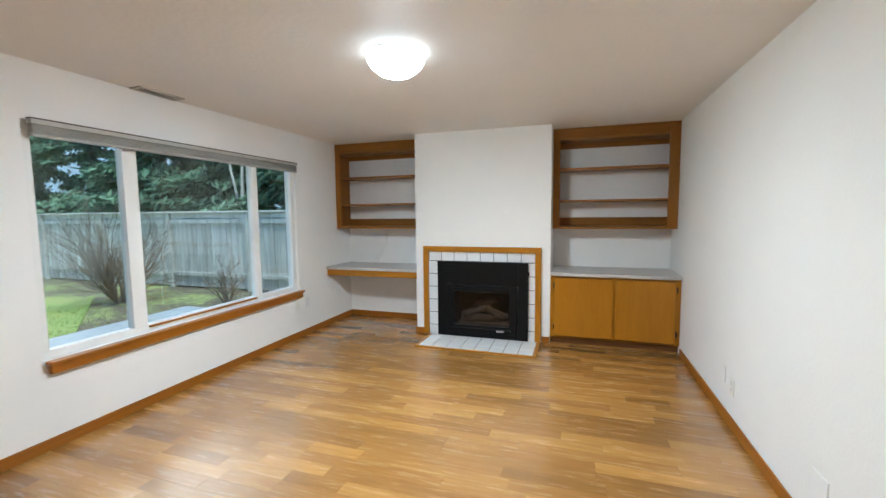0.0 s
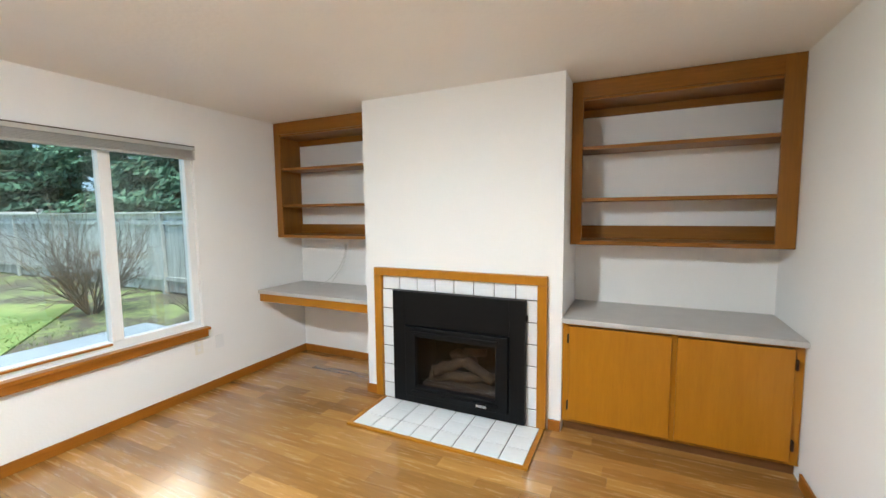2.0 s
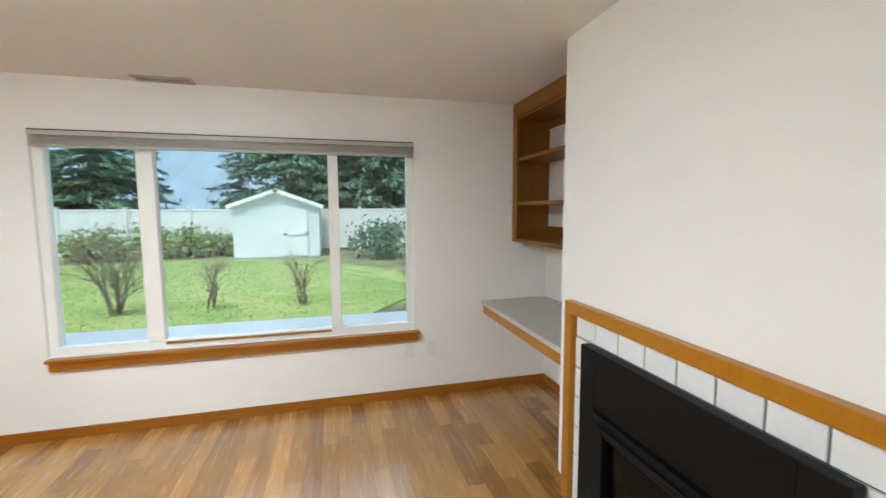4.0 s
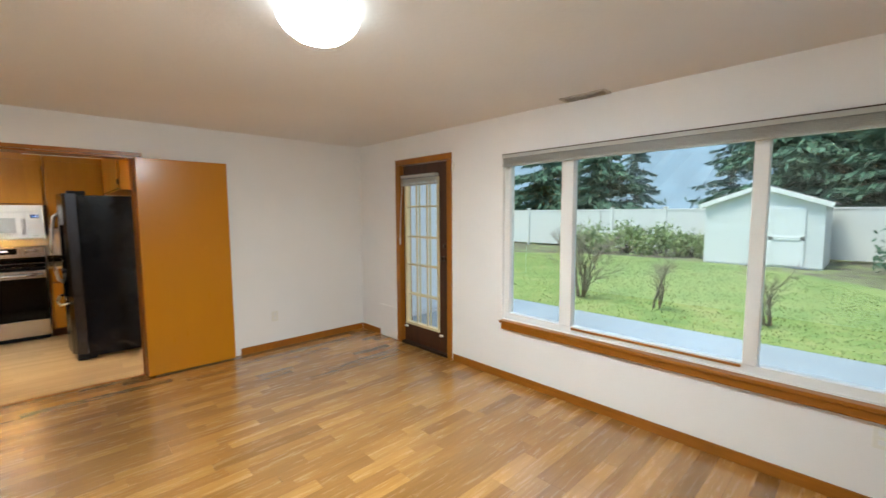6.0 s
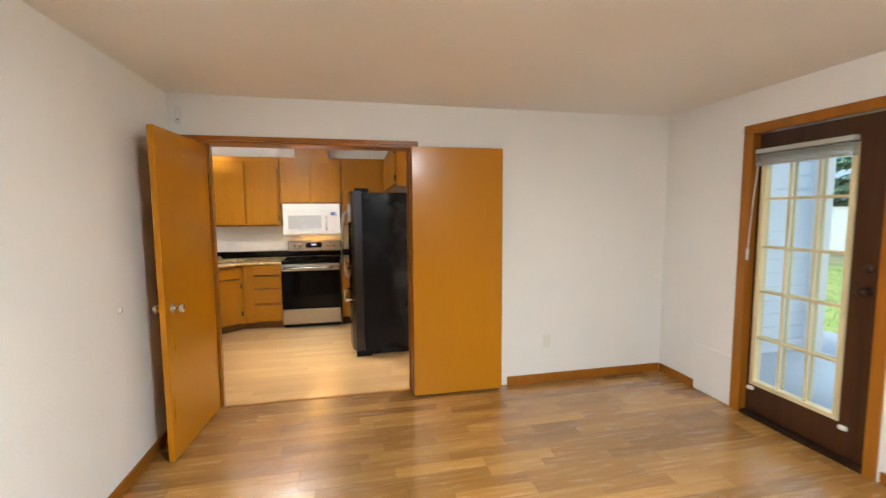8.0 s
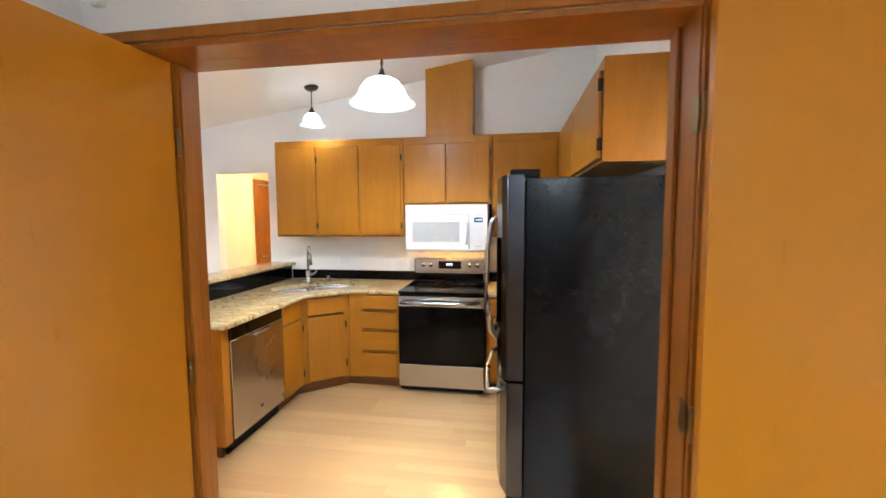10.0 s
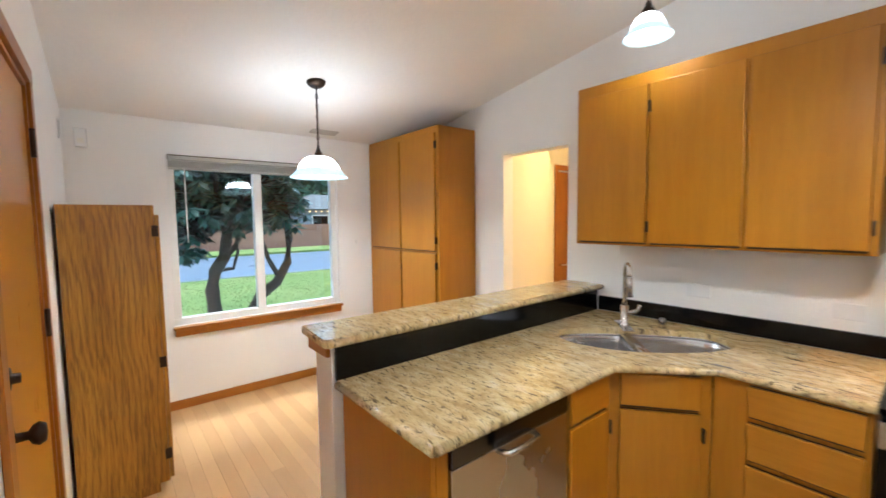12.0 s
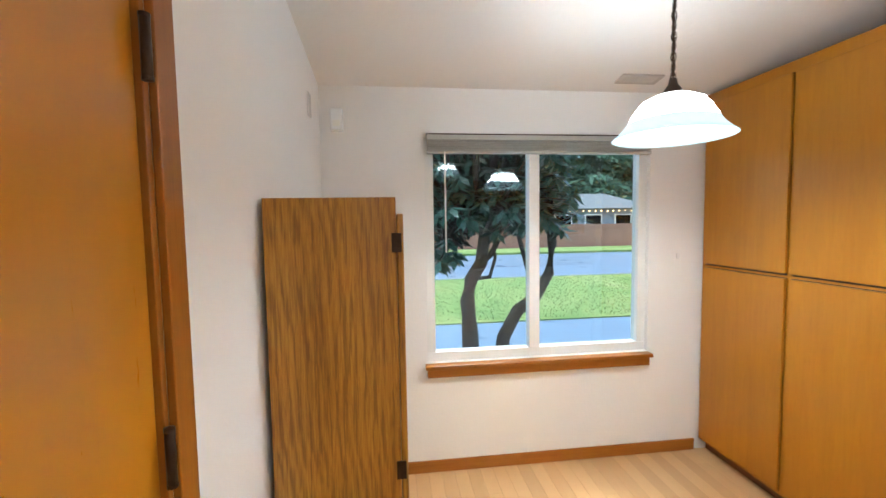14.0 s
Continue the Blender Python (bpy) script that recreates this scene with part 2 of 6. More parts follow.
M_FIREGLASS = glass_mat("fire_glass", (0.90, 0.88, 0.86), 0.3)
M_PLATE = surface("ivory_plastic", (0.80, 0.78, 0.71), 0.35, 0.03, bumps=0)
M_WHITE = surface("white_enamel", (0.84, 0.84, 0.84), 0.22, 0.02, bumps=0)
M_GREYWIN = surface("grey_microwave_window", (0.50, 0.52, 0.53), 0.25, 0.04, 4, 300, 0)
M_STEEL = surface("brushed_steel", (0.55, 0.52, 0.49), 0.27, 0.05, 1.5, 500.0, 0.0, metal=1.0)
M_STEELX = surface("brushed_steel_across", (0.47, 0.46, 0.45), 0.24, 0.04, 1.5, 500.0, 0.0, metal=1.0)
M_DARKSTEEL = steel_mat("black_stainless", (0.075, 0.076, 0.088), 0.17, 2)
M_CHROME = surface("chrome", (0.75, 0.75, 0.76), 0.12, 0.03, bumps=0, metal=1.0)
M_BLACKGLASS = surface("black_glass", (0.0016, 0.0016, 0.002), 0.09, 0.1, bumps=0, spec=0.12)
M_FRIDGE = surface("black_fridge_side", (0.0035, 0.004, 0.006), 0.20, 0.15, 3, 240, 0.06, spec=0.17)
M_GRANITE = granite_mat()
M_BLACKSTONE = surface("black_granite", (0.002, 0.002, 0.0024), 0.14, 0.3, 20, 200, 0, spec=0.25)
M_BRONZE = surface("aged_bronze", (0.05, 0.03, 0.02), 0.38, 0.3, 30, 120, 0.05, metal=0.8)
M_BRASS = surface("brass", (0.25, 0.17, 0.07), 0.3, 0.2, 30, 120, 0.05, metal=1.0)
M_DISPLAY = glow("blue_display", (0.04, 0.30, 1.0), 0.5)
M_HOODLIGHT = glow("hood_bulb", (1.0, 0.48, 0.12), 45.0)
M_DOME = glow("dome_glass", (0.86, 0.94, 1.0), DOME_GLOW)
M_DOMERIM = glow("dome_glass_rim", (0.80, 0.91, 1.0), 2.2)
M_DOMESIDE = glow("dome_glass_side", (0.80, 0.91, 1.0), 9.0)
M_BULB = glow("frosted_bulb", (1.0, 0.96, 0.90), BULB_GLOW)
M_BULB_SMALL = glow("small_frosted_bulb", (1.0, 0.96, 0.90), 45.0)
M_SHADE = glow("alabaster_shade", (0.90, 0.96, 1.0), PENDANT_GLOW)
M_SHADERIM = glow("alabaster_rim", (0.55, 0.85, 0.95), 0.4, base=(0.45, 0.60, 0.64))
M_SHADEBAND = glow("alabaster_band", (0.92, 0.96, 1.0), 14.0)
M_SHADE_SMALL = glow("small_alabaster_shade", (0.94, 0.97, 1.0), 2.6)
M_HALLDOME = glow("hall_dome_glass", (1.0, 0.66, 0.30), HALL_GLOW)
# glow of an added, unseen fill lamp in the living room
M_LIVFILL = glow("living_fill_glow", (1.0, 0.94, 0.84), 160.0)
M_CREAM = surface("cream_muntin", (0.70, 0.60, 0.36), 0.4, 0.05, bumps=0.02)
M_CABLE = surface("white_cable", (0.70, 0.69, 0.66), 0.5, 0.05, bumps=0)

# ---- builders ----
ORIGIN = {}
AT = Vector((0, 0, 0))               # shift of the part of the house being built


def thing(name, at, label, category, group="", kind=""):
    e = new(name)
    at = Vector(at) + AT
    e.location = at
    e.empty_display_size = 0.1
    ORIGIN[e.name] = Vector(at)
    return tagged(e, label, category, group, kind)


def part(name, bm, material, parent=None, label="", smooth=False):
    o = ORIGIN[parent.name] if parent else Vector((0, 0, 0))
    bmesh.ops.translate(bm, vec=AT - o, verts=bm.verts)
    bmesh.ops.recalc_face_normals(bm, faces=bm.faces)
    me = bpy.data.meshes.new(name)
    bm.to_mesh(me)
    bm.free()
    me.materials.append(material)
    if smooth:
        for p in me.polygons:
            p.use_smooth = True
    ob = new(name, me)
    if parent:
        ob.parent = parent
    ORIGIN[ob.name] = o
    if label:
        ob["label"] = label
    return ob


def structure(name, bm, material, label, category):
    return tagged(part(name, bm, material), label, category, "", "structure")


def box(bm, x0, x1, y0, y1, z0, z1, bevel=0.0, m=None):
    """Adds a box, with bevelled edges if asked, placed by m."""
    x0, x1, y0, y1, z0, z1 = min(x0, x1), max(x0, x1), min(y0, y1), max(y0, y1), min(z0, z1), max(z0, z1)
    r = bmesh.ops.create_cube(bm, size=1)
    vs = r["verts"]
    bmesh.ops.scale(bm, vec=(x1 - x0, y1 - y0, z1 - z0), verts=vs)
    bmesh.ops.translate(bm, vec=((x0 + x1) / 2, (y0 + y1) / 2, (z0 + z1) / 2), verts=vs)
    if bevel:
        es = list({e for v in vs for e in v.link_edges})
        r = bmesh.ops.bevel(bm, geom=es, offset=bevel, segments=2, affect="EDGES", profile=0.5)
        vs = list({v for f in r["faces"] for v in f.verts} | {v for v in vs if v.is_valid})
    if m is not None:
        bmesh.ops.transform(bm, matrix=m, verts=vs)
    return bm


def boxes(*rows, bevel=0.0):
    bm = bmesh.new()
    for r in rows:
        box(bm, *r, bevel=bevel)
    return bm


def lathe(profile, at=(0, 0, 0), n=32, m=None):
    """A turned body from (radius, z) points."""
    bm = bmesh.new()
    rings = []
    for r, z in profile:
        if r < 1e-5:
            rings.append([bm.verts.new((0, 0, z))])
        else:
            rings.append([bm.verts.new((r * math.cos(2 * math.pi * k / n), r * math.sin(2 * math.pi * k / n), z)) for k in range(n)])
    for a, b in zip(rings, rings[1:]):
        for k in range(n):
            j = (k + 1) % n
            f = [a[k % len(a)], a[j % len(a)], b[j % len(b)], b[k % len(b)]]
            f = list(dict.fromkeys(f))
            if len(f) > 2:
                bm.faces.new(f)
    if m is not None:
        bmesh.ops.transform(bm, matrix=m, verts=bm.verts)
    bmesh.ops.translate(bm, vec=at, verts=bm.verts)
    return bm


def tube(points, radius, n=10, taper=1.0, bm=None):
    """A round bar along points; the radius shrinks to taper at its end."""
    bm = bm or bmesh.new()
    pts = [Vector(p) for p in points]
    rings = []
    for i, p in enumerate(pts):
        d = (pts[min(i + 1, len(pts) - 1)] - pts[max(i - 1, 0)]).normalized()
        u = d.cross(Vector((0, 0, 1)))
        u = u.normalized() if u.length > 0.05 else d.cross(Vector((1, 0, 0))).normalized()
        w = d.cross(u)
        r = radius * (1 + (taper - 1) * i / (len(pts) - 1))
        rings.append([bm.verts.new(p + r * (math.cos(2 * math.pi * k / n) * u + math.sin(2 * math.pi * k / n) * w)) for k in range(n)])
    for a, b in zip(rings, rings[1:]):
        for k in range(n):
            bm.faces.new((a[k], a[(k + 1) % n], b[(k + 1) % n], b[k]))
    bm.faces.new(rings[0])
    bm.faces.new(rings[-1])
    return bm


def slab(outline, z0, z1, bevel=0.0):
    """A flat slab from an outline of (x, y)."""
    bm = bmesh.new()
    f = bm.faces.new([bm.verts.new((x, y, z0)) for x, y in outline])
    r = bmesh.ops.extrude_face_region(bm, geom=[f])
    bmesh.ops.translate(bm, vec=(0, 0, z1 - z0), verts=[v for v in r["geom"] if isinstance(v, bmesh.types.BMVert)])
    if bevel:
        bmesh.ops.bevel(bm, geom=bm.edges[:], offset=bevel, segments=2, affect="EDGES")
    return bm


def face_frame(x, y, facing):
    """Local axes of a front: u along it to the viewer's right, v out of it, w up. facing: degrees of the outward way."""
    a = radians(facing)
    out = Vector((math.cos(a), math.sin(a), 0))
    right = Vector((0, 0, 1)).cross(out)
    m = Matrix.Identity(4)
    m.col[0], m.col[1], m.col[2] = (*right, 0), (*out, 0), (0, 0, 1, 0)
    m.translation = (x, y, 0)
    return m


def local(m, *rows, bevel=0.0):
    bm = bmesh.new()
    for r in rows:
        box(bm, *r, bevel=bevel, m=m)
    return bm


def cabinet(name, m, width, depth, z0, z1, fronts, label, category="cabinet", group="", toe=0.0, mat_v=None, mat_h=None, hinges=()):
    """A face-framed cabinet with slab fronts. fronts: (u0, u1, w0, w1, kind)."""
    mat_v, mat_h = mat_v or M_CABZ, mat_h or M_CABX
    at = m @ Vector((width / 2, -depth / 2, z0))
    c = thing(name, at, label, category, group)
    part("body", local(m, (0, width, -depth, 0, z0 + toe, z1), bevel=0.002), mat_v, c)
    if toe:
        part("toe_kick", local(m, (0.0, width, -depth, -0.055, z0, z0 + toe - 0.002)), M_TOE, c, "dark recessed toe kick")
    for u0, u1, w0, w1, kind in fronts:
        # dark sheet that paints the shade round and below each front
        part("shade_strip", local(m, (u0 + 0.004, u1 - 0.004, 0.0005, 0.004, w0 - 0.010, w1 + 0.003)), M_DARKGAP, c)
        part(kind, local(m, (u0, u1, 0.0045, 0.021, w0, w1), bevel=0.004), mat_h if kind == "drawer" else mat_v, c)
    for u, w in hinges:
        part("hinge", local(m, (u - 0.006, u + 0.006, 0.002, 0.027, w - 0.03, w + 0.03), bevel=0.002), M_BRONZE, c, "small dark bronze hinge")
    return c


def plate(name, m, u, w, label, outlet=True, wide=0.07, high=0.115):
    p = thing(name, m @ Vector((u, 0, w)), label, "outlet" if outlet else "wall plate")
    part("cover", local(m, (u - wide / 2, u + wide / 2, 0.0005, 0.007, w - high / 2, w + high / 2), bevel=0.002), M_PLATE if outlet else M_WALL if "painted" in label else M_WHITE, p)
    if outlet:
        for dz in (-0.022, 0.022):
            part("socket", local(m, (u - 0.014, u + 0.014, 0.007, 0.010, w + dz - 0.013, w + dz + 0.013), bevel=0.002), M_WHITE, p)
    return p


def pieces(name, at, label, category, part_name, material, rows, bevel=0.0):
    """A piece of the setting made of separate boards."""
    e = thing(name, at, label, category, "", "structure")
    for r in rows:
        part(part_name, boxes(r, bevel=bevel), material, e)
    return e

# ---- plan ----
W, L, H = 4.14, 6.01, 2.395          # family room: width, length, height
SHIFT = 0.13                          # the kitchen side is laid out in its own y, moved by this
KW = -0.195                           # kitchen face of the shared wall
KL = KW - SHIFT                       # the same face in the kitchen's own y
KB = -3.20                            # kitchen back wall
DX = 7.60                             # dining window wall
DL = -0.38                            # dining side wall with the door
KX = 2.06                             # kitchen wall behind the fridge
OX0, OX1, OZ = 2.40, 3.92, 2.072      # double-door opening


def kz(x):
    """Height of the sloped kitchen ceiling."""
    return 2.32 + 0.155 * (7.617 - x)


def holed(bm, axis, p0, p1, a0, a1, z0, z1, holes):
    """A wall slab between p0 and p1 across axis, along the other axis a0..a1, with holes (b0, b1, w0, w1) in order."""
    def put(b0, b1, w0, w1):
        if b1 - b0 > 1e-4 and w1 - w0 > 1e-4:
            box(bm, *((p0, p1, b0, b1) if axis == "x" else (b0, b1, p0, p1)), w0, w1)
    s = a0
    for b0, b1, w0, w1 in sorted(holes):
        put(s, b0, z0, z1)
        put(b0, b1, z0, w0)
        put(b0, b1, w1, z1)
        s = b1
    put(s, a1, z0, z1)
    return bm


WIN = (2.365, 4.845, 0.565, 2.045)    # family room window: y0, y1, z0, z1
PD = (0.842, 1.667, 0.0, 2.107)       # patio door opening
DWIN = (-2.40, -0.972, 0.685, 2.035)  # dining window
structure("wall_window", holed(bmesh.new(), "x", -0.15, 0.0, KW, L + 0.12, 0, H, [WIN, PD]), M_WALL, "white painted wall round the wide window", "wall")
structure("wall_fireplace", boxes((0, W + 0.12, L, L + 0.12, 0, H)), M_WALL, "white painted wall behind the fireplace", "wall")
structure("wall_side", boxes((W, W + 0.12, 0, L, 0, H)), M_WALL, "plain white painted side wall", "wall")
structure("wall_kitchen", holed(holed(bmesh.new(), "y", KW, -0.105, 0.0, 4.85, 0, 3.25, [(OX0 - 0.018, OX1 + 0.018, 0, OZ)]), "y", -0.105, 0.0, 0.0, 4.85, 0, 3.25, [(OX0 - 0.018, 4.03, 0, OZ)]), M_WALL, "white wall with the double-door opening", "wall")
structure("chimney_breast", holed(boxes((1.275, 2.855, 5.80, L, 0, H)), "y", 5.408, 5.80, 1.275, 2.855, 0, H, [(1.70, 2.49, 0.08, 0.64)]), M_WALL, "white painted chimney breast round the fireplace", "wall")
structure("ceiling_family_room", boxes((-0.15, W + 0.12, 0, L + 0.12, H, H + 0.1)), M_CEIL, "textured off-white flat ceiling", "ceiling")

AT.y = SHIFT
structure("wall_kitchen_back", holed(bmesh.new(), "y", KB - 0.12, KB, KX - 0.12, DX + 0.12, 0, 3.35, [(5.46, 6.09, 0, 2.05)]), M_WALL, "white kitchen wall with a hall opening", "wall")
structure("wall_fridge", boxes((KX - 0.12, KX, KB, -1.09, 0, 3.35), (KX - 0.12, KX, -1.09, KL, 2.06, 3.35)), M_WALL, "white wall behind the fridge", "wall")
structure("wall_dining_window", holed(bmesh.new(), "x", DX, DX + 0.15, KB, DL + 0.1, 0, 2.5, [DWIN]), M_WALL, "white dining wall round the window", "wall")
DOOR3 = (5.052, 5.908, 0.0, 2.058)
structure("wall_dining_side", holed(bmesh.new(), "y", DL, DL + 0.11, 4.85, DX, 0, 2.9, [DOOR3]), M_WALL, "white dining wall with a closed door", "wall")


def sloped_ceiling():
    bm = bmesh.new()
    sx0, sx1, sy0, sy1 = 3.90, 4.60, -2.22, -1.25
    xs, ys = [KX - 0.12, sx0, sx1, DX + 0.12], [KB - 0.1, sy0, sy1, KL + 0.05]
    for t in (0.0, 0.14):
        g = [[bm.verts.new((x, y, kz(x) + t)) for y in ys] for x in xs]
        for i in range(3):
            for j in range(3):
                if not (i == 1 and j == 1):
                    bm.faces.new((g[i][j], g[i + 1][j], g[i + 1][j + 1], g[i][j + 1]))
    return bm


structure("ceiling_kitchen", sloped_ceiling(), M_CEIL, "sloped off-white kitchen ceiling with a skylight shaft", "ceiling")
pieces("skylight_shaft", (4.25, -1.735, 2.9), "white painted skylight shaft", "skylight shaft", "panel", M_CEIL, [(3.88, 3.90, -2.22, -1.25, kz(4.60) + 0.002, 3.298), (4.60, 4.62, -2.22, -1.25, kz(4.60) + 0.002, 3.298), (3.90, 4.60, -2.24, -2.22, kz(4.60) + 0.002, 3.298), (3.90, 4.60, -1.25, -1.23, kz(4.60) + 0.002, 3.298)])
sk = thing("skylight", (4.25, -1.73, 3.3), "white framed skylight in the sloped ceiling", "skylight", kind="structure")
sg = part("pane", boxes((3.88, 4.62, -2.24, -1.23, 3.30, 3.31)), M_GLASS, sk)
sg.visible_shadow = False
part("frame", boxes((3.86, 3.90, -2.26, -1.21, 3.31, 3.36), (4.60, 4.64, -2.26, -1.21, 3.31, 3.36), (3.9, 4.6, -2.26, -2.22, 3.31, 3.36), (3.9, 4.6, -1.25, -1.21, 3.31, 3.36)), M_VINYL, sk)

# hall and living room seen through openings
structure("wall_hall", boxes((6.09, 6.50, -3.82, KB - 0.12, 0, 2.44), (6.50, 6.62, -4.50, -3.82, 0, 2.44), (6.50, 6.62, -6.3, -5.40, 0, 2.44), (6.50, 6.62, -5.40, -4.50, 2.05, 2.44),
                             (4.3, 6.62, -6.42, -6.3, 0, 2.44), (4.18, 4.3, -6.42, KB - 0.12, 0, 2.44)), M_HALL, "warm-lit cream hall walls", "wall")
structure("ceiling_hall", boxes((4.18, 6.62, -6.42, KB - 0.12, 2.44, 2.52)), M_CEIL, "flat off-white hall ceiling", "ceiling")
# the unseen opening at x = -2.3 is added to let in daylight
structure("wall_living", holed(boxes((-2.42, -2.30, -5.02, KL - 3.6, 0, 2.6), (-2.42, -2.30, KL - 1.0, -0.89, 0, 2.6), (-2.42, -2.30, KL - 3.6, KL - 1.0, 0, 0.7), (-2.42, -2.30, KL - 3.6, KL - 1.0, 2.1, 2.6), (KX - 0.12, KX, -5.02, KB - 0.12, 0, 2.6), (-2.30, 0.0, -0.99, -0.89, 0, 2.6), (-0.12, 0.0, -0.89, KL, 0, 2.6)), "y", -5.02, -4.9, -2.30, KX - 0.12, 0, 2.6, [(-2.05, 0.55, 0.68, 2.05)]), M_WALL, "white living room walls with an added unseen opening", "wall")
structure("ceiling_living", boxes((-2.42, 0.0, -5.02, -0.89, 2.6, 2.7), (0.0, KX - 0.12, -5.02, KL, 2.6, 2.7)), M_CEIL, "flat white living room ceiling", "ceiling")
structure("floor_hall", boxes((4.2, 6.6, -6.4, KB - 0.0, -0.1, 0.0)), M_KFLOORS, "light maple floor of the hall", "floor")
structure("floor_living", boxes((-2.30, 0.0, -4.9, -0.99, -0.1, 0.0), (0.0, KX - 0.12, -4.9, KL, -0.1, 0.0)), M_KFLOORS, "light maple floor of the living room", "floor")
AT.y = 0.0
structure("subfloor", boxes((-0.15, W, 0, L, -0.12, -0.012), (KX - 0.12, DX, KB, -0.0, -0.13, -0.012)), M_DARKGAP, "dark floor base under the planks", "floor")
structure("threshold", boxes((OX0, OX1, -0.112, -0.082, -0.01, 0.004), bevel=0.002), M_TRIMX, "thin wooden strip between two floors", "trim")


def baseboard(rows):
    bm = bmesh.new()
    for x0, x1, y0, y1 in rows:
        box(bm, x0, x1, y0, y1, 0.001, 0.075, bevel=0.003)
    return bm


structure("baseboard_family_room", baseboard([(0.001, 0.014, 1.73, L), (0.001, 0.014, 0.015, 0.42), (0.015, 1.56, 0.001, 0.014), (0.015, 1.27, L - 0.014, L - 0.001),
                                              (W - 0.014, W - 0.001, 0.02, 5.36), (1.276, 1.372, 5.394, 5.407), (2.77, 2.853, 5.394, 5.407), (1.261, 1.274, 5.395, L - 0.015)]),
          M_TRIM, "honey-stained wooden baseboard", "baseboard")
AT.y = SHIFT
structure("baseboard_dining", baseboard([(DX - 0.014, DX - 0.001, -2.74, DL - 0.002), (5.98, DX - 0.015, DL - 0.014, DL - 0.001)]), M_TRIM, "honey-stained wooden baseboard", "baseboard")
AT.y = 0.0
structure("baseboard_living", baseboard([(-2.30, KX - 0.13, -4.899, -4.886)]), M_TRIMX, "honey-stained wooden baseboard", "baseboard")

# door openings: jambs and casings
rows = [(OX0 - 0.064, OX0 - 0.004, y0, y0 + 0.014, 0, OZ - 0.002) for y0 in (0.002, KW - 0.016)]
rows += [(OX1 + 0.004, OX1 + 0.064, KW - 0.016, KW - 0.002, 0, OZ - 0.002)]
rows += [(OX0 - 0.066, 4.09, 0.002, 0.018, OZ, OZ + 0.032), (OX0 - 0.066, OX1 + 0.066, KW - 0.016, KW - 0.002, OZ, OZ + 0.056)]
fk = pieces("door_casing_kitchen", (3.165, 0, 0), "dark honey wooden casing of the double doors", "door frame", "casing", M_TRIMZ, rows, 0.003)
for r in ((OX0 - 0.017, OX0, KW - 0.001, 0.001, 0, OZ - 0.018), (OX1, OX1 + 0.017, KW - 0.001, -0.106, 0, OZ - 0.018), (4.012, 4.029, -0.104, 0.001, 0, OZ - 0.018), (OX1 + 0.018, 4.011, -0.104, -0.098, 0, OZ - 0.018),
          (OX0 - 0.017, OX1 + 0.017, KW - 0.001, -0.106, OZ - 0.018, OZ - 0.001), (OX0 - 0.017, 4.029, -0.105, 0.001, OZ - 0.018, OZ - 0.001)):
    part("jamb", boxes(r), M_TRIMZ, fk)
for r in ((OX1 - 0.012, OX1 - 0.0005, -0.150, -0.112, 0, OZ - 0.019), (OX0 + 0.0005, OX0 + 0.012, -0.150, -0.112, 0, OZ - 0.019)):
    part("stop", boxes(r, bevel=0.002), M_TRIMZ, fk)
AT.y = SHIFT
pieces("door_casing_dining", (5.44, DL, 0), "honey wooden door casing", "door frame", "casing", M_TRIMZ, [(5.89, 5.907, DL - 0.004, DL + 0.108, 0, 2.04), (5.053, 5.07, DL - 0.004, DL + 0.108, 0, 2.04), (5.053, 5.907, DL - 0.004, DL + 0.108, 2.04, 2.057),
                                      (5.91, 5.975, DL - 0.016, DL - 0.001, 0, 2.058), (4.985, 5.05, DL - 0.016, DL - 0.001, 0, 2.058), (4.985, 5.975, DL - 0.017, DL - 0.001, 2.06, 2.12)], 0.002)
AT.y = 0.0
pieces("door_casing_patio", (0.0, 1.25, 0), "honey wooden casing of the patio door", "door frame", "casing", M_TRIMZ, [(0.0, 0.018, 0.785, 0.86, 0, 2.085), (0.0, 0.018, 1.65, 1.712, 0, 2.085), (0.0, 0.019, 0.785, 1.712, 2.087, 2.15), (-0.148, -0.001, 0.844, 0.864, 0, 2.085), (-0.148, -0.001, 1.646, 1.665, 0, 2.085), (-0.148, -0.001, 0.844, 1.665, 2.086, 2.105)], 0.002)
structure("patch_panel", boxes((0.001, 0.012, 0.425, 0.783, 0.012, 0.40), bevel=0.002), M_WALL, "white painted access panel beside the patio door", "wall panel")

# ---- windows ----


def slider_window(name, m, width, z0, z1, posts, label, depth=0.10):
    """White vinyl window in a wall opening. posts: (u0, u1) upright bars; u runs along the opening."""
    w = thing(name, m @ Vector((width / 2, 0, z0)), label, "window", kind="structure")
    fr = 0.055
    part("window_frame", local(m, (0, width, -depth, -0.03, z0, z0 + fr), (0, width, -depth, -0.03, z1 - fr, z1), (0, fr, -depth, -0.03, z0 + fr, z1 - fr), (width - fr, width, -depth, -0.03, z0 + fr, z1 - fr), bevel=0.004), M_VINYL, w)
    edges = [fr]
    for a, b in posts:
        part("mullion", local(m, (a, b, -depth + 0.01, -0.02, z0 + fr - 0.003, z1 - fr + 0.003), bevel=0.005), M_VINYL, w)
        edges += [a, b]
    edges.append(width - fr)
    for i in range(0, len(edges), 2):
        g = part("pane", local(m, (edges[i] - 0.005, edges[i + 1] + 0.005, -0.066, -0.060, z0 + fr - 0.005, z1 - fr + 0.005)), M_GLASS, w)
        g.visible_shadow = False
    return w


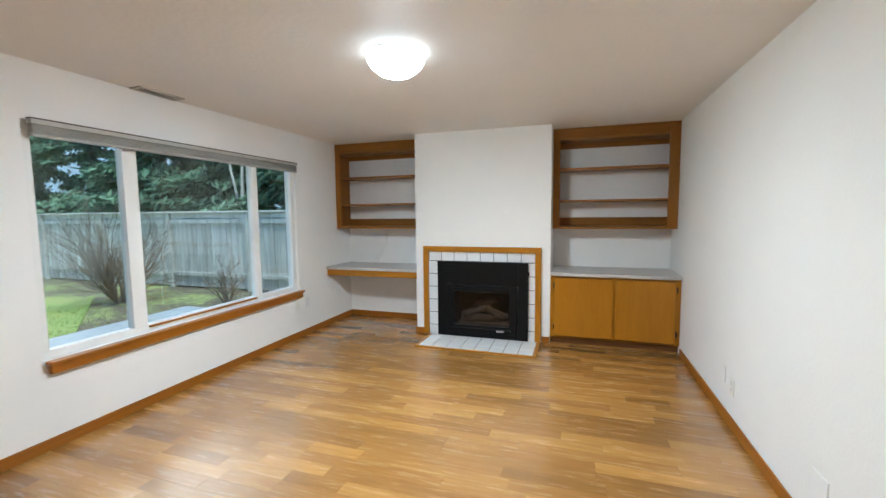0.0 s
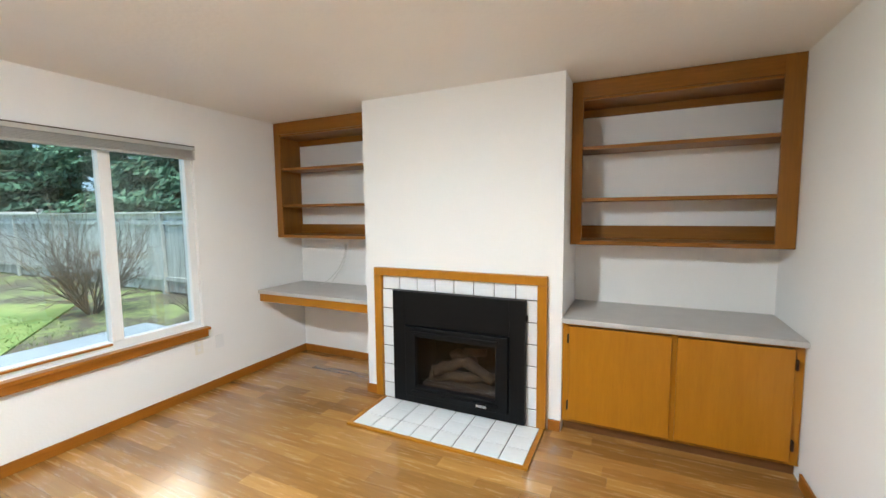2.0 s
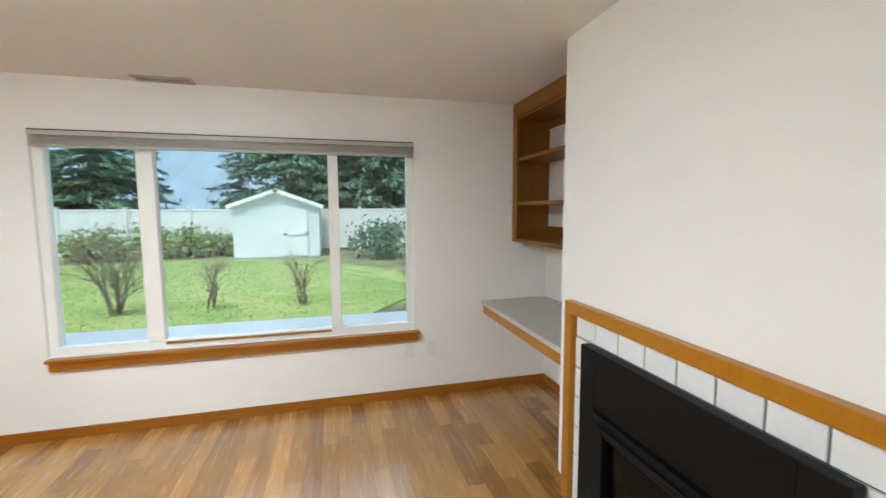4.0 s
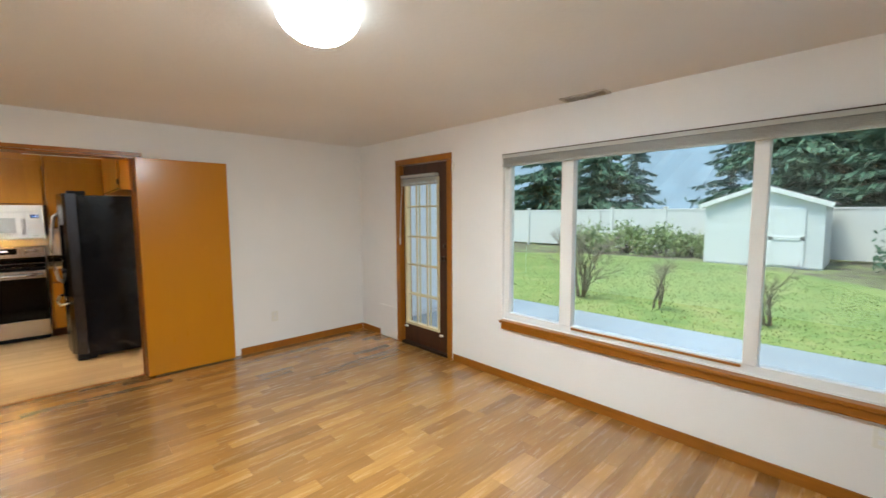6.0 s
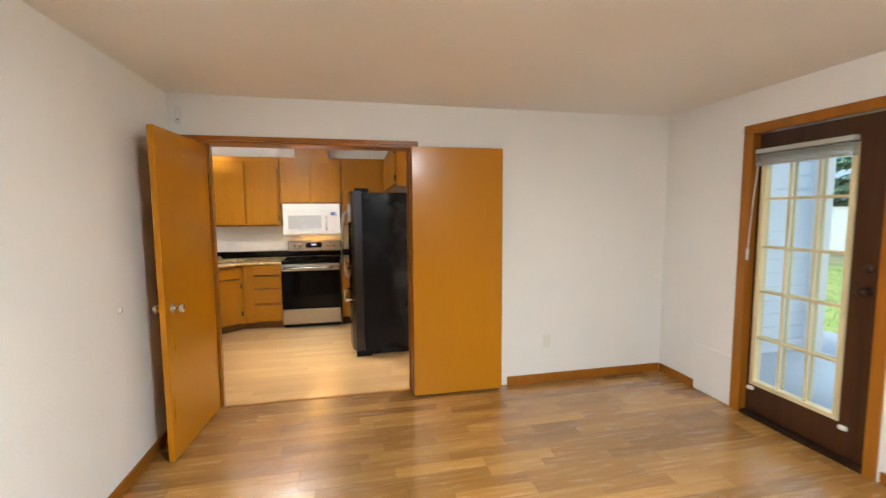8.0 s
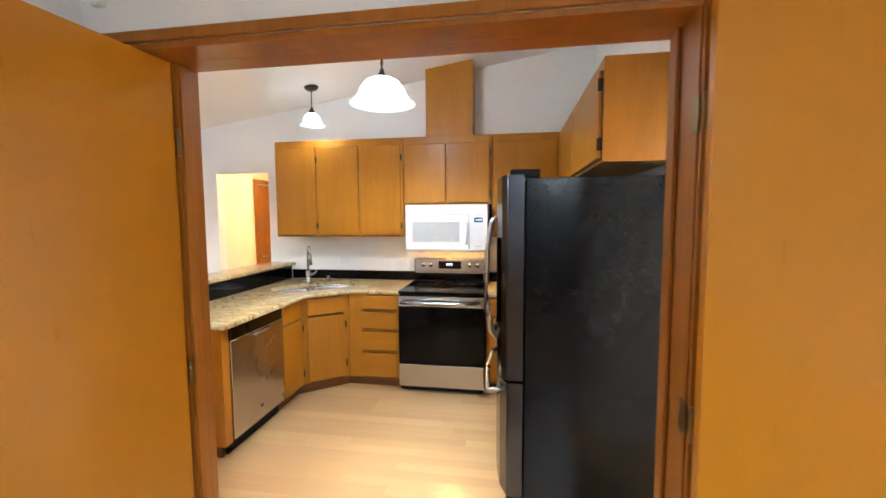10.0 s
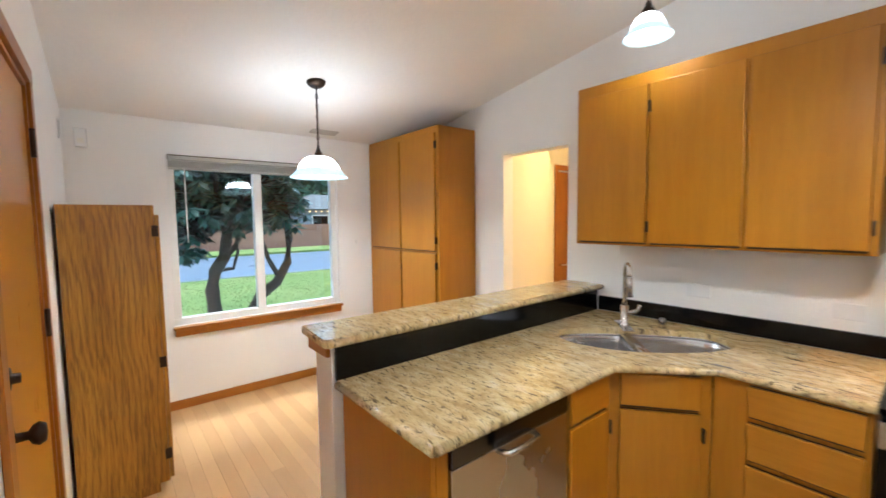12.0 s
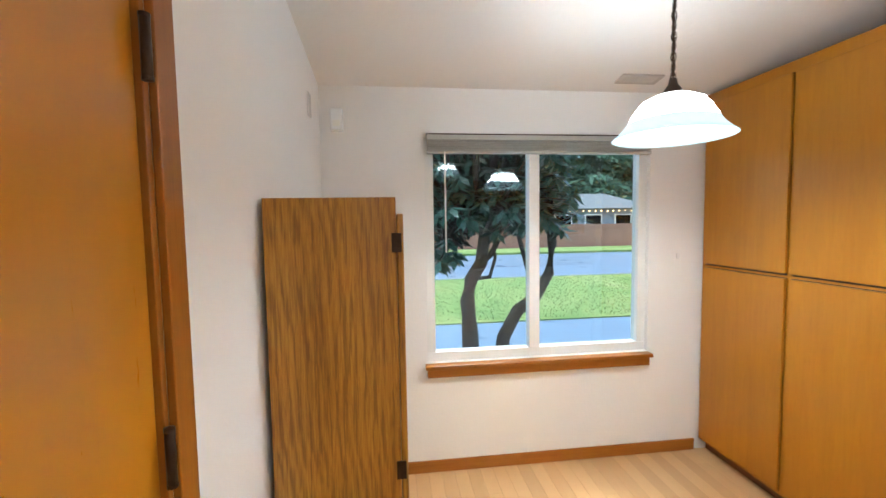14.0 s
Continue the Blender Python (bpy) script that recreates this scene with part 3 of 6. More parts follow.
def blind(name, m, u0, u1, z0, z1, label):
    """A raised slatted blind: head rail and stacked slats."""
    b = thing(name, m @ Vector(((u0 + u1) / 2, 0.02, z0)), label, "blind")
    part("head_rail", local(m, (u0, u1, 0.003, 0.05, z1 - 0.03, z1), bevel=0.003), M_BLIND, b)
    # solid dark strip in place of the shaded gap over the rail
    part("rail_shade_strip", local(m, (u0, u1, 0.003, 0.046, z1 + 0.0005, z1 + 0.008)), M_DARKGAP, b, "dark strip standing in for the shaded gap above the head rail")
    n = 6
    for i in range(n):
        z = z0 + 0.014 + (z1 - 0.032 - z0 - 0.014) * i / n
        part("slat", local(m, (u0 + 0.004, u1 - 0.004, 0.004 + 0.002 * (i % 2), 0.050, z, z + 0.0045)), M_BLIND, b)
    part("bottom_rail", local(m, (u0 + 0.003, u1 - 0.003, 0.004, 0.049, z0, z0 + 0.012), bevel=0.002), M_BLIND, b)
    return b


def sill(name, m, u0, u1, z0, z1, label):
    s = thing(name, m @ Vector(((u0 + u1) / 2, 0.03, z0)), label, "window sill", kind="structure")
    part("stool", local(m, (u0, u1, 0.0, 0.062, z1 - 0.024, z1), bevel=0.004), M_TRIM, s)
    part("apron", local(m, (u0 + 0.012, u1 - 0.012, 0.0, 0.042, z0, z1 - 0.025), bevel=0.004), M_TRIM, s)


MW = face_frame(0.0, WIN[0], 0)        # u grows with y
slider_window("window_1", MW, WIN[1] - WIN[0], WIN[2], WIN[3], [(0.575, 0.68), (1.825, 1.90)], "wide white vinyl sliding window with three panes")
part("track_strip", local(MW, (0.69, 1.82, -0.028, -0.012, 0.598, 0.612)), M_TRIM)
tagged(bpy.data.objects["track_strip"], "brown wooden stop strip along the window track", "trim", "", "structure")
blind("window_blind", MW, 0.025, WIN[1] - WIN[0] - 0.012, 1.945, 2.046, "grey slatted blind raised above the wide window")
sill("window_sill_1", MW, 0.01, WIN[1] - WIN[0] + 0.025, 0.484, 0.565, "stained wooden sill under the wide window")
AT.y = SHIFT
MD = face_frame(DX, DWIN[1], 180)      # u grows with -y
slider_window("window_2", MD, DWIN[1] - DWIN[0], DWIN[2], DWIN[3], [(0.645, 0.713)], "white vinyl sliding window of the dining corner")
dbl = blind("dining_blind", MD, 0.012, DWIN[1] - DWIN[0] - 0.02, 1.94, 2.045, "grey slatted blind raised above the dining window")
part("wand", tube([(DX - 0.045, -1.09, 1.95), (DX - 0.045, -1.09, 1.36)], 0.005, 8), M_WHITE, dbl, "white plastic tilt wand")
sill("window_sill_2", MD, -0.015, DWIN[1] - DWIN[0] + 0.005, 0.605, 0.684, "stained wooden sill under the dining window")
# widened out of view so that more daylight reaches the living room
ML2 = face_frame(0.55, -4.9, 90)
slider_window("window_3", ML2, 2.6, 0.68, 2.05, [(0.62, 0.68), (1.9, 1.96)], "white living room window seen through the opening")
sill("window_sill_3", ML2, 0.0, 2.6, 0.60, 0.68, "stained wooden sill of the living room window")

AT.y = 0.0
# ---- patio door ----
pd = thing("patio_door", (-0.06, 1.255, 0.0), "dark brown stained patio door with a divided glass light", "door", kind="structure")
GY0, GY1, GZ0, GZ1 = 0.900, 1.482, 0.236, 1.93      # glazed light: sides, bottom, top
part("slab", boxes((-0.08, -0.036, 0.868, GY0, 0.03, 2.08), (-0.08, -0.036, GY1, 1.642, 0.03, 2.08), (-0.08, -0.036, GY0, GY1, 0.03, GZ0), (-0.08, -0.036, GY0, GY1, GZ1, 2.08), bevel=0.003), M_DARKDOOR, pd)
part("light_frame", boxes((-0.085, -0.024, GY0, GY0 + 0.03, GZ0, GZ1), (-0.085, -0.024, GY1 - 0.03, GY1, GZ0, GZ1), (-0.085, -0.024, GY0 + 0.03, GY1 - 0.03, GZ0, GZ0 + 0.03), (-0.085, -0.024, GY0 + 0.03, GY1 - 0.03, GZ1 - 0.03, GZ1), bevel=0.003), M_CREAM, pd, "cream plastic glazing frame")
for z in (1.615, 1.27, 0.945, 0.60):
    part("muntin", boxes((-0.050, -0.034, GY0 + 0.03, GY1 - 0.03, z - 0.009, z + 0.009)), M_CREAM, pd)
    part("outer_muntin", boxes((-0.092, -0.078, GY0 + 0.03, GY1 - 0.03, z - 0.009, z + 0.009)), M_CREAM, pd)
for y in (1.099, 1.278):
    part("muntin", boxes((-0.049, -0.035, y - 0.008, y + 0.008, GZ0 + 0.03, GZ1 - 0.03)), M_CREAM, pd)
    part("outer_muntin", boxes((-0.091, -0.079, y - 0.008, y + 0.008, GZ0 + 0.03, GZ1 - 0.03)), M_CREAM, pd)
pg = part("pane", boxes((-0.064, -0.058, GY0 + 0.015, GY1 - 0.015, GZ0 + 0.013, GZ1 - 0.015)), M_GLASS, pd)
pg.visible_shadow = False
part("threshold", boxes((-0.15, 0.016, 0.866, 1.644, 0.001, 0.029), bevel=0.004), M_BRONZE, pd, "dark metal threshold")
part("deadbolt", lathe([(0.0, 0.0), (0.028, 0.0), (0.026, 0.012), (0.012, 0.016), (0.0, 0.017)], (-0.036, 1.575, 1.19), 20, pose(0, 0, 0, 0, 90, 0)), M_BRONZE, pd, "dark bronze deadbolt", True)
part("knob", lathe([(0.0, 0.0), (0.03, 0.0), (0.03, 0.008), (0.012, 0.012), (0.012, 0.035), (0.027, 0.045), (0.027, 0.06), (0.0, 0.068)], (-0.036, 1.575, 1.06), 20, pose(0, 0, 0, 0, 90, 0)), M_BRONZE, pd, "dark bronze knob", True)
MP = face_frame(-0.022, 0.893, 0)
pbl = blind("door_blind", MP, 0.0, 0.597, 1.85, 1.965, "grey slatted blind raised on the patio door")
part("string", tube([(0.01, 0.905, 1.88), (0.022, 0.890, 1.6), (0.024, 0.872, 1.25)], 0.004, 6), M_CABLE, pbl)
part("tassel", tube([(0.024, 0.872, 1.25), (0.024, 0.870, 1.17)], 0.011, 8, 0.7), M_CABLE, pbl)
for y in (0.915, 1.515):
    part("hold_down_clip", boxes((-0.0355, -0.010, y - 0.02, y + 0.02, 0.198, 0.221), bevel=0.003), M_PLATE, pd, "small clear hold-down clip")
ch = thing("door_sensor", (0.0, 1.735, 2.0), "small ivory door contact sensor on the wall", "sensor")
part("case", boxes((0.0005, 0.016, 1.72, 1.748, 1.965, 2.045), bevel=0.003), M_PLATE, ch)

# ---- double doors ----


def slab_door(name, m, width, z0, z1, label, knob_u=None, lever=True, both=True):
    """A flush door, u from the hinge, v out of its visible face."""
    d = thing(name, m @ Vector((width / 2, -0.0175, z0)), label, "door", kind="structure")
    part("slab", local(m, (0, width, -0.035, 0, z0, z1), bevel=0.002), M_DOORZ, d)
    if knob_u:
        for side in ((1, -1) if both else (1,)):
            r = m @ pose(knob_u, 0 if side > 0 else -0.035, 0.955, -90 * side, 0, 0)
            part("knob", lathe([(0.0, 0.0), (0.031, 0.0), (0.031, 0.006), (0.012, 0.010), (0.011, 0.032), (0.024, 0.042), (0.028, 0.052), (0.022, 0.064), (0.0, 0.067)], (0, 0, 0), 22, r), M_CHROME, d, "polished metal door knob", True)
    return d


MA = Matrix.Translation((3.925, -0.094, 0)) @ pose(0, 0, 0, 0, 0, 86.7)   # hinged at the jamb, swung into the room
leaf1 = slab_door("door_1", MA, 0.742, 0.012, OZ - 0.022, "honey-stained flush door leaf standing open", 0.66)
MB = Matrix.Translation((OX0 - 0.004, 0.075, 0)) @ pose(0, 0, 0, 0, 0, 179.2) @ Matrix.Diagonal((1, -1, 1, 1))
leaf2 = slab_door("door_2", MB, 0.756, 0.016, 2.054, "honey-stained flush door leaf folded against the wall")
for z in (0.25, 1.03, 1.80):
    part("hinge", tube([(OX0 - 0.004, 0.034, z - 0.045), (OX0 - 0.004, 0.034, z + 0.045)], 0.007, 10), M_BRASS, leaf2, "brass butt hinge", True)
    part("hinge_leaf", boxes((OX0 + 0.0005, OX0 + 0.003, -0.03, 0.012, z - 0.045, z + 0.045)), M_BRASS, leaf2, "brass hinge leaf")
    part("hinge", tube([(OX1 - 0.004, -0.098, z - 0.045), (OX1 - 0.004, -0.098, z + 0.045)], 0.007, 10), M_BRASS, leaf1, "brass butt hinge", True)
    part("hinge_leaf", boxes((OX1 + 0.0185, OX1 + 0.05, -0.0975, -0.095, z - 0.045, z + 0.045)), M_BRASS, leaf1, "brass hinge leaf")

AT.y = SHIFT
# closed door of the dining wall
M3 = Matrix.Translation((5.886, DL + 0.006, 0)) @ pose(0, 0, 0, 0, 0, 180)
d3 = slab_door("door_3", M3, 0.812, 0.012, 2.036, "closed honey-stained flush door with bronze hardware")
for z in (0.28, 1.145, 1.83):
    part("hinge", tube([(5.890, DL - 0.012, z - 0.047), (5.890, DL - 0.012, z + 0.047)], 0.0085, 10, 1.0), M_BRONZE, d3, "aged bronze hinge", True)
    for dz in (-0.05, 0.05):
        part("hinge_tip", lathe([(0.0, -0.004), (0.009, -0.003), (0.009, 0.003), (0.0, 0.006)], (5.890, DL - 0.012, z + dz), 12), M_BRONZE, d3)
rk = pose(5.13, DL + 0.006, 1.0, 90, 0, 0)
part("knob", lathe([(0.0, 0.0), (0.033, 0.0), (0.031, 0.007), (0.012, 0.011), (0.011, 0.034), (0.024, 0.042), (0.030, 0.054), (0.022, 0.067), (0.0, 0.07)], (0, 0, 0), 24, rk), M_BRONZE, d3, "dark bronze knob", True)
rk = pose(5.13, DL + 0.006, 1.15, 90, 0, 0)
part("deadbolt", lathe([(0.0, 0.0), (0.032, 0.0), (0.028, 0.012), (0.014, 0.014), (0.012, 0.03), (0.0, 0.031)], (0, 0, 0), 24, rk), M_BRONZE, d3, "dark bronze deadbolt", True)
# hall door
d4 = thing("door_4", (6.54, -4.95, 0), "reddish stained flush hall door", "door", kind="structure")
part("slab", boxes((6.515, 6.55, -5.38, -4.54, 0.012, 2.04), bevel=0.002), M_TRIMZ, d4)
part("casing", boxes((6.482, 6.499, -4.54, -4.48, 0, 2.05), (6.482, 6.499, -5.46, -5.40, 0, 2.05), (6.482, 6.499, -5.46, -4.48, 2.052, 2.11), bevel=0.002), M_TRIMZ, d4)
part("lever", tube([(6.515, -4.61, 0.98), (6.46, -4.61, 0.98), (6.455, -4.71, 0.98)], 0.009, 8), M_CHROME, d4, "bright metal lever", True)

AT.y = 0.0
# ---- fireplace ----
fp = thing("fireplace_insert", (2.09, 5.36, 0.0), "black metal gas fireplace insert with ceramic logs", "fireplace")
FX0, FX1, FY = 1.568, 2.622, 5.338
for row in ((FX0, 1.68, FY, 5.385, 0.02, 0.902), (2.51, FX1, FY, 5.385, 0.02, 0.902), (1.68, 2.51, FY, 5.385, 0.64, 0.902), (1.68, 2.51, FY, 5.385, 0.02, 0.075)):
    part("surround_panel", boxes(row, bevel=0.003), M_BLACKMETAL, fp)
part("door_frame", boxes((1.685, 1.775, FY - 0.022, FY + 0.03, 0.08, 0.635), (2.415, 2.505, FY - 0.022, FY + 0.03, 0.08, 0.635), (1.775, 2.415, FY - 0.022, FY + 0.03, 0.555, 0.635), (1.775, 2.415, FY - 0.022, FY + 0.03, 0.08, 0.165), bevel=0.006), M_BLACKMETAL, fp, "raised black door frame")
part("louver", boxes((1.75, 2.44, FY - 0.035, FY - 0.018, 0.585, 0.602), bevel=0.004), M_BLACKMETAL, fp)
part("louver", boxes((1.75, 2.44, FY - 0.040, FY - 0.018, 0.110, 0.135), bevel=0.004), M_BLACKMETAL, fp)
part("firebox", boxes((1.72, 1.74, 5.37, 5.75, 0.1, 0.62), (2.45, 2.47, 5.37, 5.75, 0.1, 0.62), (1.72, 2.47, 5.75, 5.77, 0.1, 0.62), (1.72, 2.47, 5.37, 5.75, 0.09, 0.11), (1.72, 2.47, 5.37, 5.75, 0.61, 0.63)), M_FIREBOX, fp)
fg = part("glass", boxes((1.77, 2.42, FY + 0.012, FY + 0.016, 0.16, 0.56)), M_FIREGLASS, fp)
fg.visible_shadow = False
rng = random.Random(4)
for (x0, y0, z0, x1, y1, z1, r) in ((1.83, 5.50, 0.20, 2.36, 5.58, 0.22, 0.05), (1.86, 5.44, 0.26, 2.16, 5.62, 0.34, 0.045), (2.05, 5.60, 0.33, 2.36, 5.46, 0.25, 0.045), (1.98, 5.58, 0.36, 2.26, 5.54, 0.44, 0.035)):
    pts = [Vector((x0, y0, z0)).lerp(Vector((x1, y1, z1)), k / 7) + Vector([rng.uniform(-0.012, 0.012) for _ in range(3)]) for k in range(8)]
    part("log", tube(pts, r, 12, 0.8), M_LOG, fp, "charred tan ceramic log", True)
part("ember_bed", boxes((1.78, 2.41, 5.42, 5.72, 0.11, 0.165), bevel=0.012), M_LOG, fp)
part("latch", boxes((FX1 - 0.004, FX1 + 0.012, FY + 0.005, FY + 0.03, 0.76, 0.80), bevel=0.003), M_BLACKMETAL, fp)
part("badge", boxes((2.28, 2.36, FY - 0.05, FY - 0.036, 0.112, 0.132), bevel=0.003), M_CHROME, fp)
structure("mantel_trim", boxes((1.38, 1.442, 5.362, 5.4075, 0.012, 1.009), (2.697, 2.76, 5.362, 5.4075, 0.012, 1.009), (1.38, 2.76, 5.362, 5.4075, 1.01, 1.071), bevel=0.003), M_CABZ, "honey wooden frame round the fireplace tiles", "trim")
structure("hearth_trim", boxes((1.45, 1.482, 4.905, 5.36, 0.001, 0.017), (2.722, 2.754, 4.905, 5.36, 0.001, 0.017), (1.45, 2.754, 4.876, 4.904, 0.001, 0.018), bevel=0.003), M_CABX, "honey wooden edge strip of the hearth", "trim")

# ---- built-in shelves and counters ----


def wall_shelf(name, x0, x1, left, right, label):
    yf, yb, z0, z1 = 5.683, L - 0.002, 1.268, H - 0.004
    s = thing(name, ((x0 + x1) / 2, (yf + yb) / 2, z0), label, "shelf", "built-in wall shelves")
    part("stile", boxes((x0, x0 + left, yf, yf + 0.02, z0, z1), bevel=0.002), M_SHELFZ, s)
    part("stile", boxes((x1 - right, x1, yf, yf + 0.02, z0, z1), bevel=0.002), M_SHELFZ, s)
    part("top_rail", boxes((x0 + left, x1 - right, yf, yf + 0.02, z1 - 0.112, z1), bevel=0.002), M_SHELFX, s)
    part("bottom_rail", boxes((x0 + left, x1 - right, yf, yf + 0.02, z0, z0 + 0.028), bevel=0.002), M_SHELFX, s)
    for a in (x0 + 0.004, x1 - 0.024):
        part("side", boxes((a, a + 0.02, yf + 0.02, yb, z0, z1 - 0.02)), M_SHELFZ, s)
    for z in (z0 + 0.002, 1.572, 1.93):
        part("board", boxes((x0 + 0.024, x1 - 0.024, yf + 0.022, yb, z, z + 0.024), bevel=0.002), M_SHELFX, s)
    part("top_board", boxes((x0 + 0.024, x1 - 0.024, yf + 0.02, yb, z1 - 0.128, z1 - 0.108)), M_SHELFX, s)
    part("back_rail", boxes((x0 + 0.024, x1 - 0.024, yb - 0.018, yb, z0 + 0.028, z0 + 0.125)), M_SHELFX, s)
    part("back_rail", boxes((x0 + 0.024, x1 - 0.024, yb - 0.018, yb, z1 - 0.185, z1 - 0.130)), M_SHELFX, s)
    return s


wall_shelf("wall_shelf", 0.004, 1.272, 0.075, 0.03, "empty stained wooden wall shelf above the desk")
wall_shelf("wall_shelf", 2.858, W - 0.003, 0.075, 0.10, "empty stained wooden wall shelf above the cabinet")
dk = thing("built_in_desk", (0.63, 5.7, 0.66), "built-in desk with grey laminate top and wooden apron", "desk")
part("top", boxes((0.003, 1.272, 5.405, L - 0.002, 0.744, 0.777), bevel=0.003), M_LAM, dk)
part("apron", boxes((0.003, 1.272, 5.425, 5.445, 0.665, 0.743), bevel=0.002), M_CABX, dk)
for cx0 in (0.003, 1.253):
    part("cleat", boxes((cx0, cx0 + 0.019, 5.446, L - 0.003, 0.67, 0.743)), M_CABY, dk)
MC = face_frame(2.858, 5.42, -90)
cabinet("low_cabinet", MC, W - 0.003 - 2.858, L - 0.004 - 5.42, 0.0, 0.768, [(0.045, 0.645, 0.10, 0.745, "door"), (0.672, 1.235, 0.10, 0.745, "door")],
        "honey-stained two-door cabinet under a grey counter", toe=0.08, hinges=[(0.038, 0.2), (0.038, 0.66), (1.243, 0.2), (1.243, 0.66)])
ct = thing("laminate_counter", (3.5, 5.7, 0.77), "grey laminate counter on the low cabinet", "countertop")
part("top", boxes((2.858, W - 0.003, 5.366, L - 0.003, 0.7695, 0.803), bevel=0.004), M_LAM, ct)
cb = thing("loose_cable", (0.6, 5.9, 0.77), "white cable hanging from the wall onto the desk", "cable")
part("wire", tube([(0.60, L - 0.006, 1.19), (0.605, L - 0.03, 1.12), (0.60, L - 0.05, 1.05), (0.55, L - 0.07, 0.94), (0.47, L - 0.10, 0.85), (0.40, L - 0.13, 0.79), (0.37, L - 0.17, 0.783)], 0.0045, 8), M_CABLE, cb, smooth=True)
part("wire", tube([(0.615, L - 0.006, 1.19), (0.62, L - 0.04, 1.08), (0.585, L - 0.06, 0.96), (0.52, L - 0.09, 0.86), (0.48, L - 0.12, 0.783)], 0.0035, 8), M_CABLE, cb, smooth=True)
part("wall_box", boxes((0.575, 0.64, L - 0.008, L - 0.001, 1.165, 1.235), bevel=0.002), M_PLATE, cb)

# ---- ceiling light, vents, plates ----
LX, LY = 2.11, 3.06
dl = thing("ceiling_light", (LX, LY, H), "lit round white glass ceiling light", "ceiling light")
part("pan", lathe([(0.0, 0.0), (0.150, 0.0), (0.152, -0.014), (0.145, -0.020), (0.0, -0.020)], (LX, LY, H - 0.0005), 40), M_WHITE, dl)
part("rim", lathe([(0.148, -0.018), (0.165, -0.024), (0.170, -0.040), (0.166, -0.056), (0.157, -0.070)], (LX, LY, H), 48), M_DOMERIM, dl, "glowing frosted glass rim", True)
part("bowl_side", lathe([(0.157, -0.070), (0.143, -0.088), (0.119, -0.108), (0.096, -0.121)], (LX, LY, H), 48), M_DOMESIDE, dl, "glowing frosted glass bowl side", True)
part("diffuser", lathe([(0.096, -0.121), (0.066, -0.133), (0.035, -0.140), (0.0, -0.143)], (LX, LY, H), 48), M_DOME, dl, "glowing frosted glass bowl", True)
part("finial", lathe([(0.0, -0.156), (0.007, -0.152), (0.009, -0.146), (0.0, -0.142)], (LX, LY, H), 14), M_WHITE, dl, "small white finial", True)


def vent(name, cx, cy, z, lx, ly, label, tilt=0.0):
    v = thing(name, (cx, cy, z), label, "air vent")
    m = pose(cx, cy, z, 0, tilt, 0)
    fr = bmesh.new()
    t = 0.022
    for r in ((-lx / 2, lx / 2, -ly / 2, -ly / 2 + t), (-lx / 2, lx / 2, ly / 2 - t, ly / 2), (-lx / 2, -lx / 2 + t, -ly / 2 + t, ly / 2 - t), (lx / 2 - t, lx / 2, -ly / 2 + t, ly / 2 - t)):
        box(fr, *r, -0.010, -0.001, 0.0, m)
    part("frame", fr, M_VENT, v)
    part("backing", local(m, (-lx / 2 + t, lx / 2 - t, -ly / 2 + t, ly / 2 - t, -0.003, -0.001)), M_DARKGAP, v)
    n = 7
    for i in range(n):
        if lx < ly:
            x = -lx / 2 + t + (lx - 2 * t) * (i + 0.5) / n
            part("slat", local(m @ pose(x, 0, -0.006, 0, 35, 0), (-0.005, 0.005, -ly / 2 + t, ly / 2 - t, -0.0006, 0.0006)), M_VENT, v)
        else:
            y = -ly / 2 + t + (ly - 2 * t) * (i + 0.5) / n
            part("slat", local(m @ pose(0, y, -0.006, 35, 0, 0), (-lx / 2 + t, lx / 2 - t, -0.005, 0.005, -0.0006, 0.0006)), M_VENT, v)
    return v


vent("ceiling_vent", 0.08, 3.175, H, 0.12, 0.35, "brown slatted ceiling vent near the window")
AT.y = SHIFT
vent("ceiling_vent", 7.43, -2.21, kz(7.43), 0.10, 0.25, "slatted ceiling vent above the dining window", math.degrees(math.atan(0.155)))
AT.y = 0.0
plate("wall_outlet", face_frame(0, 4.79, 0), 0, 0.40, "ivory wall outlet below the window")
plate("blank_plate", face_frame(0, 4.98, 0), 0, 0.40, "ivory blank plate below the window", False)
MR = face_frame(W, 0, 180)
plate("wall_outlet", MR, -3.92, 0.28, "ivory wall outlet on the side wall")
plate("blank_plate", MR, -4.09, 0.31, "white painted plate on the side wall", False)
plate("wall_outlet", MR, -1.36, 0.20, "white wall outlet on the side wall")
plate("blank_plate", MR, -2.86, 0.27, "white painted plate low on the side wall", False, 0.12, 0.12)
wb = thing("wall_bumper", (W, 0.78, 1.0), "small white round door bumper on the wall", "door stop")
part("pad", lathe([(0.0, 0.0), (0.018, 0.0), (0.016, 0.008), (0.0, 0.011)], (0, 0, 0), 18, pose(W - 0.0005, 0.78, 1.0, 0, -90, 0)), M_WHITE, wb, smooth=True)
plate("wall_outlet", face_frame(1.18, 0, 90), 0, 0.37, "ivory wall outlet beside the folded door")
cm = thing("door_chime", (4.066, 0.0, 2.24), "small white chime box high on the wall corner", "door chime")
part("case", boxes((4.048, 4.084, 0.0005, 0.022, 2.185, 2.30), bevel=0.004), M_WHITE, cm)
part("grille", boxes((4.055, 4.077, 0.0222, 0.0235, 2.20, 2.215), bevel=0.0005), M_VENT, cm)
AT.y = SHIFT
sn = thing("alarm_sensor", (DX, -0.475, 2.12), "white alarm sensor box on the dining wall", "sensor")
